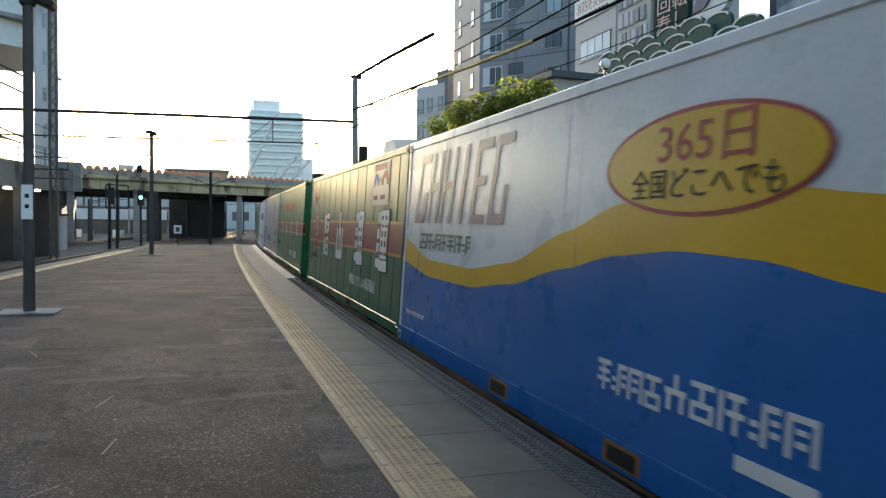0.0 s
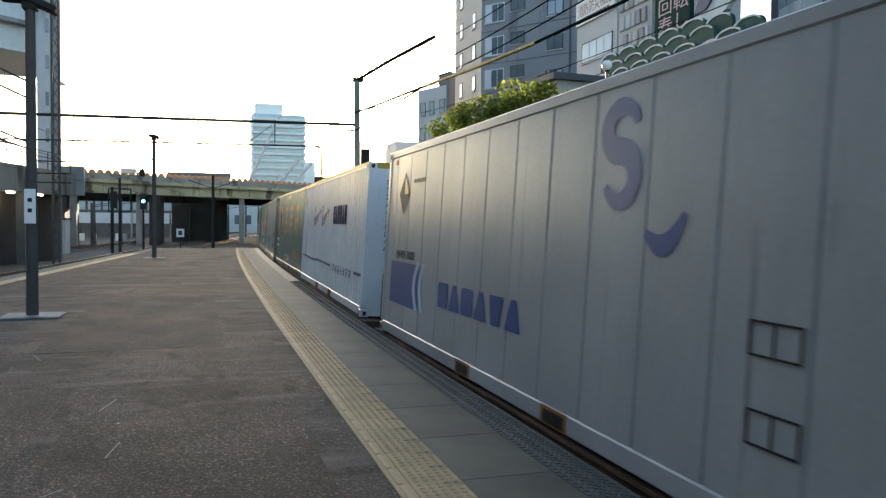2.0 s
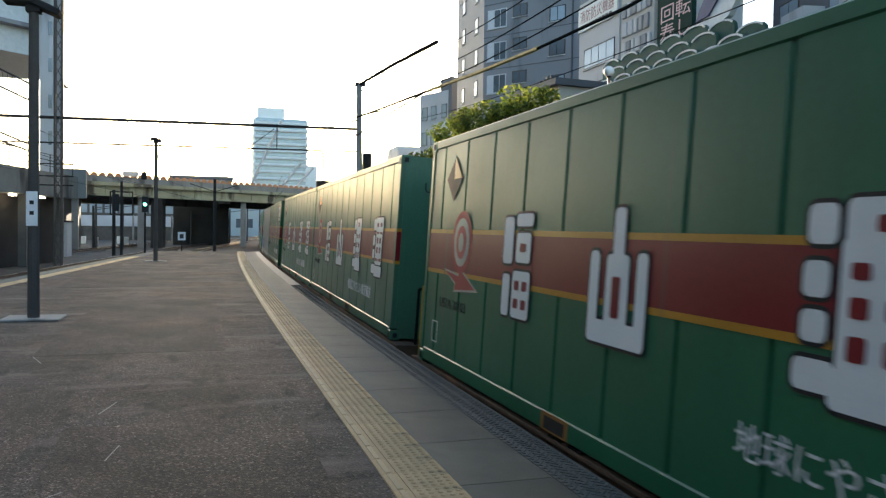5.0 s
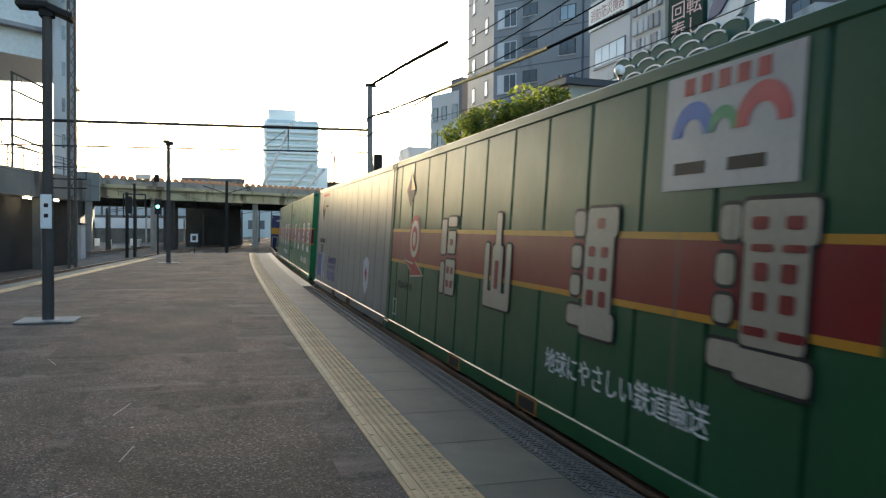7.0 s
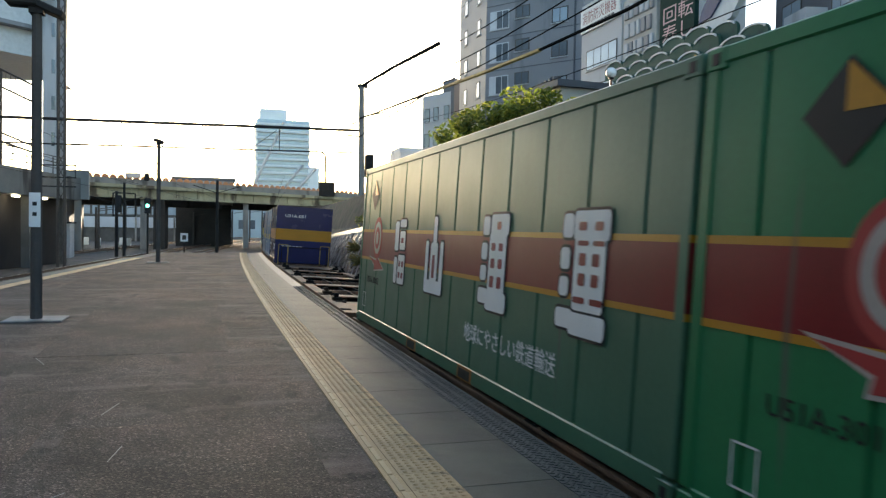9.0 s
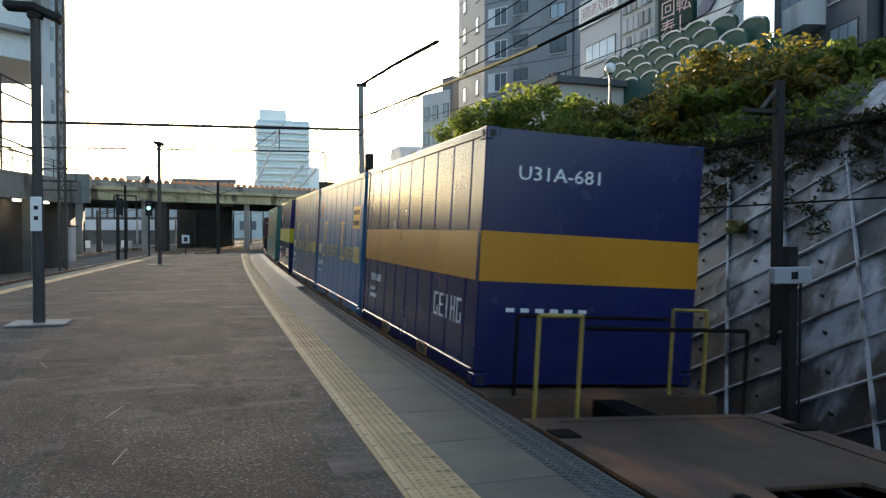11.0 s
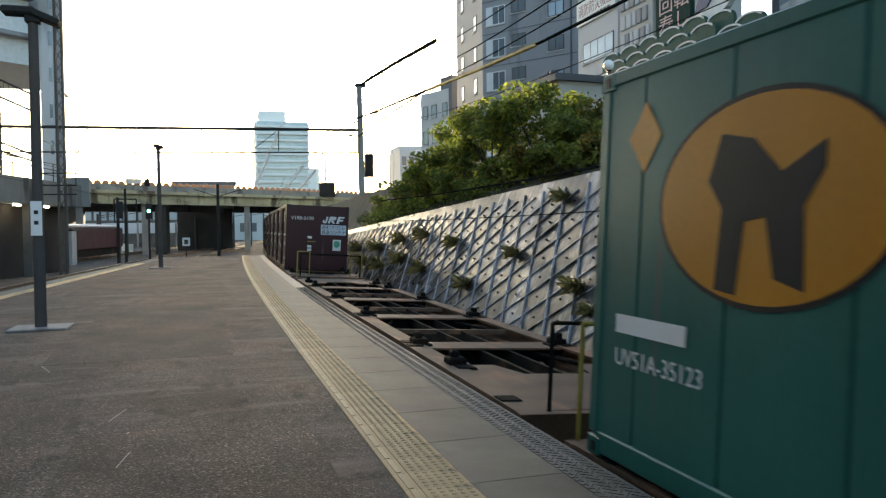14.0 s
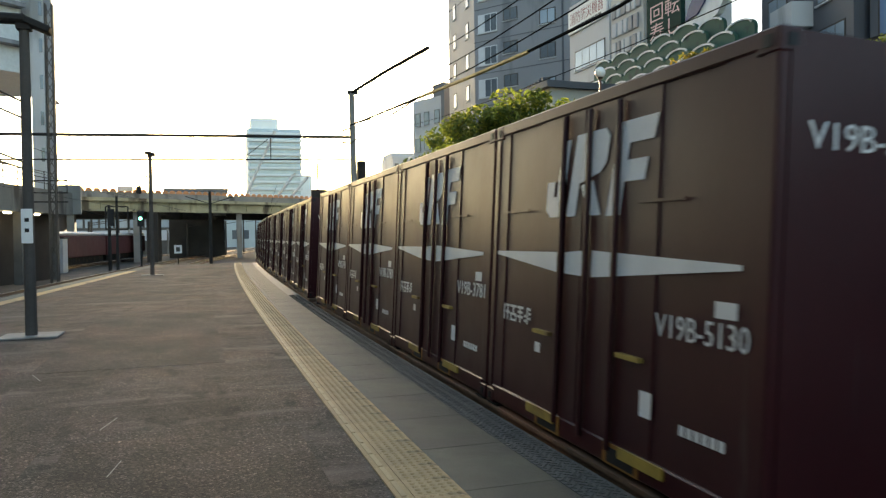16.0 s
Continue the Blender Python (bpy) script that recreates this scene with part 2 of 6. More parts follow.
def sheet(name, label, category, x0, x1, y0, y1, z, material, step=1.0, depth=0.0, kind="structure"):
    """A long strip between two lines x0(y) and x1(y), with a skirt of that depth."""
    bm = bmesh.new()
    n = max(1, round((y1 - y0) / step))
    rows = []
    for i in range(n + 1):
        y = y0 + (y1 - y0) * i / n
        rows.append([bm.verts.new(p) for p in ((x0(y), y, z - depth), (x0(y), y, z), (x1(y), y, z), (x1(y), y, z - depth))])
    for a, b in zip(rows, rows[1:]):
        for i in range(0 if depth else 1, 3 if depth else 2):
            bm.faces.new((a[i], a[i + 1], b[i + 1], b[i]))
        if depth:
            bm.faces.new((a[3], a[0], b[0], b[3]))
    if depth:
        bm.faces.new(rows[0]), bm.faces.new(rows[-1][::-1])
    return tagged(part(name, bm, material, None), label, category, "", kind)


def west_edge(y):
    return -5.1 + (y - 22.4) * 0.083


END = 46.0
gr = bmesh.new()
bmesh.ops.create_grid(gr, x_segments=2, y_segments=2, size=1800)
turned(gr, Matrix.Translation((0, 0, Z_BED)))
tagged(part("ground", gr, ballast, None), "grey-brown crushed stone railway ballast ground", "ground", "", "structure")
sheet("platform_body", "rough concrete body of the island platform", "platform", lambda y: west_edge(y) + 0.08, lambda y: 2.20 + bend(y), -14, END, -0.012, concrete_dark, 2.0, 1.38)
sheet("platform_floor", "worn dark asphalt platform surface with patches and stains", "platform", lambda y: west_edge(y) + 0.75, lambda y: 0.965 + bend(y), -14, END, 0.0, asphalt, 1.0, 0.01)


def pieces_strip(name, label, category):
    return thing(name, label, category, None, "", "structure")


# worn slabs along the edge
slabs = pieces_strip("edge_paving", "grey concrete slabs along the platform edge", "paving")
sl = soft_box(0, 0.598, 0, 0.895, -0.012, 0.0, 0.004)
first = part("slab", sl, slab_grey, slabs)
y = -3.0
first.matrix_basis = pose(1.372 + bend(y), y, 0.004)
for i in range(1, 54):
    y = -3.0 + 0.9 * i
    ob = new("slab", first.data)
    ob.parent = slabs
    ob.matrix_basis = pose(1.372 + bend(y + 0.45), y, 0.004, 0, 0, -math.degrees((y - 12.5) / 900))
# anti-slip strip and nosing
sheet("antislip_strip", "dark green-grey anti-slip chequered edge strip", "edge strip", lambda y: 1.972 + bend(y), lambda y: 2.245 + bend(y), -14, END, 0.001, antislip, 1.0, 0.02)
bm = bmesh.new()
for i in range(520):
    y = 2.2 + i * 0.034
    for j in range(5):
        x = 1.99 + 0.052 * j + 0.023 * (i % 2) + bend(y)
        s = 1 if (i + j) % 2 else -1
        v = [bm.verts.new((x + dx, y + dy, 0.0055)) for dx, dy in ((-0.015, -0.012 * s - 0.004), (0.015, 0.012 * s - 0.004), (0.015, 0.012 * s + 0.004), (-0.015, -0.012 * s + 0.004))]
        w = [bm.verts.new((p.co.x * 1.0, p.co.y, 0.001)) for p in v]
        bm.faces.new(v)
        for k in range(4):
            bm.faces.new((v[k], v[(k + 1) % 4], w[(k + 1) % 4], w[k]))
tagged(part("antislip_studs", bm, antislip, None), "small raised diamond ribs on the edge strip", "edge strip", "", "stuff")

# tactile blocks with an inner line
tact = pieces_strip("tactile_paving", "yellow tactile warning blocks with rows of studs", "paving")
tb = boxes((0.10, 0.398, 0.002, 0.298, -0.02, 0.0), (0.0, 0.096, 0.002, 0.298, -0.02, -0.002))
for i in range(5):
    for j in range(5):
        cx, cy = 0.145 + 0.054 * i, 0.035 + 0.0575 * j
        lo = [tb.verts.new((cx + 0.017 * dx, cy + 0.017 * dy, 0.0)) for dx, dy in ((1, 0.4), (0.4, 1), (-0.4, 1), (-1, 0.4), (-1, -0.4), (-0.4, -1), (0.4, -1), (1, -0.4))]
        hi = [tb.verts.new((cx + (p.co.x - cx) * 0.62, cy + (p.co.y - cy) * 0.62, 0.006)) for p in lo]
        tb.faces.new(hi)
        for k in range(8):
            tb.faces.new((lo[k], lo[(k + 1) % 8], hi[(k + 1) % 8], hi[k]))
block = part("tactile_block", tb, tactile_mat, tact)
bar = part("guide_bar", soft_box(0.028, 0.062, 0.012, 0.288, -0.004, 0.005, 0.003), tactile_line, tact)
for i in range(162):
    y = -2.4 + 0.3 * i
    for src in (block, bar):
        ob = src if i == 0 else new(src.name.split(".")[0], src.data)
        ob.parent = tact
        ob.matrix_basis = pose(0.97 + bend(y + 0.15), y, 0.008, 0, 0, -math.degrees((y - 12.85) / 900))
tact_w = sheet("tactile_paving_far", "pale yellow tactile strip along the other platform edge", "paving", lambda y: west_edge(y) + 0.42, lambda y: west_edge(y) + 0.75, -14, END - 8, 0.006, tactile_mat, 2.0, 0.02)
sheet("edge_paving_far", "grey concrete coping along the other platform edge", "paving", west_edge, lambda y: west_edge(y) + 0.42, -14, END - 8, 0.004, slab_grey, 2.0, 0.03)


# ---- tracks ----
def west_track(y, k):
    return -7.0 - 3.85 * k + (y - 22.4) * 0.083 + (max(y, 30) - 30) ** 2 / 3400.0


def own_track(y):
    return 3.638 + bend(y) if y < 75 else 3.638 + bend(75) + (y - 75) * 0.0689 + (y - 75) ** 2 / 2600


def railway(label, line, y0, y1, cant=0.0, step=3.0):
    tr = thing("railway_track", label, "railway track", None, "railway tracks", "structure")
    n = round((y1 - y0) / step)
    for side in (-1, 1):
        bm, top = bmesh.new(), bmesh.new()
        for b, w, za, zb in ((bm, 0.036, -0.15, -0.012), (top, 0.032, -0.012, 0.0)):
            rows = []
            for i in range(n + 1):
                y = y0 + step * i
                x, z = line(y) + side * 0.5335, Z_RAIL - side * 0.5335 * cant
                rows.append([b.verts.new(p) for p in ((x - w, y, z + za), (x - w, y, z + zb), (x + w, y, z + zb), (x + w, y, z + za))])
            for p, q in zip(rows, rows[1:]):
                for k in range(3):
                    b.faces.new((p[k], p[k + 1], q[k + 1], q[k]))
        rail = part("rail", bm, rail_rust, tr)
        part("railhead", top, rail_steel, rail, "bright worn rail head")
    bm = bmesh.new()
    y = y0
    while y < min(y1, 90):
        v = box(bm, line(y) - 1.0, line(y) + 1.0, y - 0.11, y + 0.11, Z_RAIL - 0.3, Z_RAIL - 0.15)
        y += 0.65
    st = part("sleepers", bm, sleeper_mat, tr)
    tagged(st, kind="stuff")
    return tr


railway("canted railway track with concrete sleepers beside the platform", own_track, -30, 171, 0.0566)
for k in (0, 1, 2.9):
    railway("railway track with worn bright rails in ballast", lambda y, k=k: west_track(y, k), -14, 241)
# ---- the freight train ----
PITCH, DECK = 20.4, 1.0
CANT = 3.24
MOVING = []  # (object, wagon number, offset from the wagon's middle)


def rear_end(k, t):
    """Where the rear of wagon k's load stands at t seconds."""
    ease = 0.22 + 0.2 * math.exp(-(((t - 9.3) / 2.0) ** 2)) - 0.35 / (1 + math.exp(-2.0 * (t - 13.0)))
    return PITCH * k + 19.66 - 14.437 * t + 0.01825 * t * t - ease + 0.25 * max(0.0, t - 15.0) ** 2


def on_track(y):
    slope = (own_track(y + 0.5) - own_track(y - 0.5))
    return pose(own_track(y), y, Z_RAIL, 0, CANT, -math.degrees(math.atan(slope)))


def side_place(length, width, u, v, lift=0.004):
    """On the side that faces the platform: u from its far end, v above the floor."""
    return Matrix(((0, 0, -1, -width / 2 - lift), (-1, 0, 0, length / 2 - u), (0, 1, 0, v), (0, 0, 0, 1)))


def end_place(length, width, u, v, lift=0.004):
    """On the end that faces the camera: u from the platform side."""
    return Matrix(((1, 0, 0, -width / 2 + u), (0, 0, -1, -length / 2 - lift), (0, 1, 0, v), (0, 0, 0, 1)))


def flat(rects, thick=0.002, skew=0.0):
    """Thin plates from (x0, y0, x1, y1), leaning by skew."""
    bm = bmesh.new()
    for x0, y0, x1, y1 in rects:
        for p in box(bm, x0, x1, y0, y1, 0, thick):
            p.co.x += skew * p.co.y
    return bm


def blob(outline, thick=0.002):
    return prism(outline, 0, thick)


def oval(w, h, n=36):
    return [(w / 2 * math.cos(2 * math.pi * i / n), h / 2 * math.sin(2 * math.pi * i / n)) for i in range(n)]


# plain bar figures that stand for brand lettering
FIGURES = (
    ((0, 0.84, 1, 1), (0.1, 0.56, 0.9, 0.7), (0, 0.28, 1, 0.42), (0.42, 0.42, 0.58, 0.56), (0.42, 0.7, 0.58, 0.84), (0.42, 0, 0.58, 0.28)),
    ((0, 0, 0.17, 1), (0.3, 0.84, 1, 1), (0.3, 0.42, 1, 0.57), (0.58, 0, 0.75, 0.42), (0.58, 0.57, 0.75, 0.84)),
    ((0, 0.84, 1, 1), (0, 0, 0.17, 0.84), (0.83, 0, 1, 0.84), (0.32, 0.28, 0.68, 0.43), (0.32, 0.57, 0.68, 0.7)),
    ((0.42, 0.6, 0.59, 1), (0, 0.44, 1, 0.6), (0.1, 0, 0.28, 0.44), (0.72, 0, 0.9, 0.44)),
    ((0, 0.85, 1, 1), (0.41, 0.5, 0.59, 0.85), (0, 0.35, 1, 0.5), (0, 0, 0.17, 0.35), (0.83, 0, 1, 0.35), (0.17, 0, 0.83, 0.13)),
    ((0, 0.4, 0.28, 0.55), (0.4, 0.84, 1, 1), (0.4, 0, 0.57, 0.84), (0.7, 0.28, 1, 0.43), (0.7, 0.56, 1, 0.7), (0, 0.1, 0.28, 0.25)),
    ((0, 0, 0.26, 1), (0.26, 0.88, 1, 1), (0.26, 0.46, 0.8, 0.57), (0.26, 0, 1, 0.11)),
    ((0, 0, 0.24, 1), (0.76, 0, 1, 1), (0.24, 0.45, 0.76, 0.56)),
    ((0.36, 0, 0.64, 1),),
    ((0, 0, 0.24, 1), (0.24, 0.88, 1, 1), (0.24, 0, 1, 0.12), (0.78, 0.12, 1, 0.44)),
)


GLYPHS = (
    (((0.02, 0.5, 0.36, 0.95), (0.06, 0.0, 0.32, 0.4), (0.45, 0.86, 1.0, 0.98), (0.48, 0.52, 0.96, 0.80), (0.42, 0.0, 1.0, 0.44)), ((0.62, 0.62, 0.82, 0.70), (0.50, 0.26, 0.66, 0.35), (0.76, 0.26, 0.92, 0.35), (0.50, 0.09, 0.66, 0.18), (0.76, 0.09, 0.92, 0.18))),
    (((0.0, 0.0, 0.17, 0.68), (0.41, 0.55, 0.6, 1.0), (0.31, 0.1, 0.7, 0.66), (0.83, 0.0, 1.0, 0.68), (0.02, 0.0, 0.98, 0.17)), ((0.43, 0.2, 0.57, 0.5),)),
    (((0.06, 0.78, 0.3, 0.98), (0.04, 0.52, 0.26, 0.7), (0.04, 0.3, 0.26, 0.46), (0.36, 0.78, 0.98, 1.0), (0.34, 0.16, 0.92, 0.82), (0.0, 0.06, 0.34, 0.22), (0.3, 0.0, 1.0, 0.2)), ((0.42, 0.62, 0.56, 0.7), (0.68, 0.62, 0.82, 0.7), (0.42, 0.44, 0.56, 0.54), (0.68, 0.44, 0.82, 0.54), (0.42, 0.24, 0.56, 0.36), (0.68, 0.24, 0.82, 0.36), (0.58, 0.84, 0.72, 0.92))),
    (((0.06, 0.78, 0.28, 0.98), (0.04, 0.52, 0.24, 0.7), (0.04, 0.3, 0.24, 0.46), (0.3, 0.76, 1.0, 1.0), (0.34, 0.2, 0.94, 0.8), (0.0, 0.04, 0.36, 0.2), (0.3, 0.0, 1.0, 0.18)), ((0.4, 0.84, 0.56, 0.91), (0.72, 0.84, 0.88, 0.91), (0.44, 0.56, 0.58, 0.66), (0.7, 0.56, 0.84, 0.66), (0.44, 0.4, 0.58, 0.5), (0.7, 0.4, 0.84, 0.5), (0.36, 0.26, 0.6, 0.31), (0.7, 0.26, 0.94, 0.31), (0.4, 0.72, 0.62, 0.76), (0.7, 0.72, 0.92, 0.76))),
)


def rounded(x0, y0, x1, y1, r, grow=0.0):
    """Outline of a plate with rounded corners, a little wider at its foot."""
    x0, y0, x1, y1 = x0 - grow, y0 - grow, x1 + grow, y1 + grow
    r = min(r + grow, 0.45 * (x1 - x0), 0.45 * (y1 - y0))
    out = []
    for cx, cy, a0 in ((x1 - r, y1 - r, 0), (x0 + r, y1 - r, 90), (x0 + r, y0 + r, 180), (x1 - r, y0 + r, 270)):
        for i in range(4):
            a = radians(a0 + 30 * i)
            out.append((cx + r * math.cos(a), cy + r * math.sin(a)))
    return out


def plates(outlines, thick=0.002):
    bm = bmesh.new()
    for k, out in enumerate(outlines):
        z = 0.0003 * k
        lo = [bm.verts.new((x, y, 0)) for x, y in out]
        hi = [bm.verts.new((x, y, thick + z)) for x, y in out]
        n = len(out)
        for i in range(n):
            bm.faces.new((lo[i], lo[(i + 1) % n], hi[(i + 1) % n], hi[i]))
        bm.faces.new(hi)
    return bm


def emblem(parent, place, w, h, k, face, rim, hole):
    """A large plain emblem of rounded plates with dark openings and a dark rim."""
    solid, gaps = GLYPHS[k]
    sized = [(a * w, b * h, c * w, d * h) for a, b, c, d in solid]
    em = None
    for i, q in enumerate(sized):
        lift = Matrix.Translation((0, 0, 0.0003 * i))
        piece = part("white_emblem" if em is None else "emblem_piece", turned(plates([rounded(*q, 0.045 * h)]), place @ lift @ Matrix.Translation((0, 0, 0.004))), face, em or parent)
        em = em or piece
        part("emblem_rim", turned(plates([rounded(*q, 0.04 * h, 0.024 * h)]), place @ lift), rim, em)
    for a, b, c, d in gaps:
        part("emblem_opening", turned(plates([rounded(a * w, b * h, c * w, d * h, 0.02 * h)]), place @ Matrix.Translation((0, 0, 0.0085))), hole, em)


def figures(name, material, parent, place, w, h, gap, order, skew=0.0, label=""):
    """A row of plain bar figures."""
    for i, k in enumerate(order):
        x = i * (w + gap)
        part(name, turned(flat([(x + x0 * w, y0 * h, x + x1 * w, y1 * h) for x0, y0, x1, y1 in FIGURES[k]], 0.002, skew), place), material, parent, label)


def broad_marks(name, material, parent, place, w, h, gap, order, label=""):
    """A row of plain slabs, upright (0), narrowing upwards (1) or downwards (2)."""
    shapes = (((0.08, 0), (0.92, 0), (1, 0.1), (1, 0.9), (0.92, 1), (0.08, 1), (0, 0.9), (0, 0.1)), ((0, 0), (1, 0), (0.66, 1), (0.34, 1)), ((0, 1), (0.2, 0), (0.8, 0), (1, 1)))
    for i, k in enumerate(order):
        part(name, turned(blob([(i * (w + gap) + x * w, y * h) for x, y in shapes[k]]), place), material, parent, label)


def ribbon(points, wide):
    """Outline of a band of that greatest width along a line, thin at its ends."""
    left, right = [], []
    n = len(points) - 1
    for i, (x, y) in enumerate(points):
        a, b = points[max(0, i - 1)], points[min(n, i + 1)]
        dx, dy = b[0] - a[0], b[1] - a[1]
        d = math.hypot(dx, dy)
        w = wide * 0.5 * (0.35 + 0.65 * math.sin(math.pi * i / n))
        left.append((x - dy / d * w, y + dx / d * w)), right.append((x + dy / d * w, y - dx / d * w))
    return left + right[::-1]


def band_part(name, material, parent, place, points, wide, label=""):
    out = ribbon(points, wide)
    n = len(points)
    bm = bmesh.new()
    v = [bm.verts.new((x, y, 0.002)) for x, y in out]
    for i in range(n - 1):
        bm.faces.new((v[i], v[i + 1], v[2 * n - 2 - i], v[2 * n - 1 - i]))
    return part(name, turned(bm, place), material, parent, label)


def blocks(name, material, parent, place, w, h, gap, n, skew=0.0, label=""):
    """A row of plain letter-sized bars."""
    for i in range(n):
        part(name[:-1] if name.endswith("s") else name, turned(flat([(i * (w + gap), 0, i * (w + gap) + w, h)], 0.002, skew), place), material, parent, label)


def sheet_wall(length, z0, z1, outer, grooves, back=0.03):
    """A side sheet in the plane x = -outer, folded inwards by each groove (u0, u1, depth, slope)."""
    pts = [(length / 2, outer)]
    for u0, u1, d, s in grooves:
        pts += [(length / 2 - u0, outer), (length / 2 - u0 - s, outer - d), (length / 2 - u1 + s, outer - d), (length / 2 - u1, outer)]
    pts.append((-length / 2, outer))
    bm = bmesh.new()
    lo = [bm.verts.new((-x, y, z0)) for y, x in pts]
    hi = [bm.verts.new((-x, y, z1)) for y, x in pts]
    for i in range(len(pts) - 1):
        bm.faces.new((lo[i], lo[i + 1], hi[i + 1], hi[i]))
    return bm


def shipping_box(name, label, length, width, height, skin, grooves, category="freight container", rail_skin=None, post=0.11, door=False, end_ribs=5, roof_skin=None):
    """A steel container, its base at z 0, its long side towards the platform."""
    c = thing(name, label, category, None, "containers on the freight train")
    L, W, H = length / 2, width / 2, height
    rs = rail_skin or skin
    part("shell", boxes((-W + 0.07, W - 0.07, -L + 0.07, L - 0.07, 0.16, H - 0.05)), skin, c)
    part("roof", boxes((-W + 0.03, W - 0.03, -L + 0.03, L - 0.03, H - 0.05, H - 0.012)), roof_skin or skin, c)
    part("floor_frame", boxes((-W + 0.02, W - 0.02, -L + 0.05, L - 0.05, 0.03, 0.16)), rs, c)
    near = sheet_wall(length - 2 * post, 0.17, H - 0.1, W - 0.012, grooves)
    part("side_panel", near, skin, c)
    part("side_panel", turned(sheet_wall(length - 2 * post, 0.17, H - 0.1, W - 0.012, grooves), pose(0, 0, 0, 0, 0, 180)), skin, c)
    for s in (-1, 1):
        eb = boxes((-W + post * 0.6, W - post * 0.6, s * L - (0.02 if s > 0 else -0.012) - 0.02, s * L - (0.02 if s > 0 else -0.012) + 0.012, 0.17, H - 0.1))
        part("end_panel", eb, skin, c)
        for i in range(end_ribs):
            x = -W + (i + 1) * width / (end_ribs + 1)
            part("end_rib", boxes((x - 0.035, x + 0.035, s * (L - 0.012) - 0.008, s * (L - 0.012) + 0.008, 0.18, H - 0.11)), skin, c)
        for sx in (-1, 1):
            part("corner_post", soft_box(sx * W - (post if sx > 0 else 0), sx * W + (post if sx < 0 else 0), s * L - (post if s > 0 else 0), s * L + (post if s < 0 else 0), 0.15, H - 0.12, 0.012), rs, c)
            for z in (0.0, H - 0.13):
                x0 = sx * (W + 0.004) - (0.15 if sx > 0 else 0)
                y0 = s * (L + 0.004) - (0.17 if s > 0 else 0)
                cast = part("corner_casting", soft_box(x0, x0 + 0.15, y0, y0 + 0.17, z, z + 0.13, 0.01), rs, c)
                for hole in ((sx * (W + 0.006) - 0.003, sx * (W + 0.006) + 0.003, y0 + 0.055, y0 + 0.115, z + 0.03, z + 0.095), (x0 + 0.045, x0 + 0.105, s * (L + 0.006) - 0.003, s * (L + 0.006) + 0.003, z + 0.03, z + 0.095)):
                    part("lock_hole", boxes(hole), black_plain, cast)
        part("end_rail", boxes((-W + post, W - post, s * (L - 0.04) - 0.035, s * (L - 0.04) + 0.035, H - 0.11, H - 0.01)), rs, c)
        part("end_sill", boxes((-W + post, W - post, s * (L - 0.04) - 0.035, s * (L - 0.04) + 0.035, 0.02, 0.17)), rs, c)
    for sx in (-1, 1):
        part("top_rail", soft_box(sx * (W - 0.03) - 0.03, sx * (W - 0.03) + 0.03, -L + post, L - post, H - 0.1, H, 0.012), rs, c)
        part("bottom_rail", soft_box(sx * (W - 0.03) - 0.03, sx * (W - 0.03) + 0.03, -L + post, L - post, 0.02, 0.17, 0.012), rs, c)
        for y in (-1.05, 1.05) if length > 5 else (-0.55, 0.55):
            part("pocket_frame", boxes((sx * (W - 0.028) - 0.032, sx * (W - 0.028) + 0.032, y - 0.22, y + 0.22, 0.025, 0.165)), pocket_orange, c, "worn orange pocket frame")
            part("fork_pocket", boxes((sx * (W - 0.028) - 0.034, sx * (W - 0.028) + 0.034, y - 0.17, y + 0.17, 0.04, 0.14)), black_plain, c, "dark fork-lift pocket")
    return c


def panel_grooves(length, n, w=0.05, d=0.02, s=0.012, start=0.0):
    """n evenly spaced narrow folds."""
    step = length / n
    return [(start + step * (i + 0.5) - w / 2, start + step * (i + 0.5) + w / 2, d, s) for i in range(n)]


def corrugation(length, n, d=0.046):
    step = length / n
    return [(step * i + step * 0.28, step * i + step * 0.78, d, step * 0.14) for i in range(n)]


pocket_orange = paint("pocket_orange", (0.30, 0.13, 0.03), 0.55, 0.8)
L31, L20, L12 = 9.41, 6.06, 3.715
W31, H31 = 2.49, 2.605
CON = {}


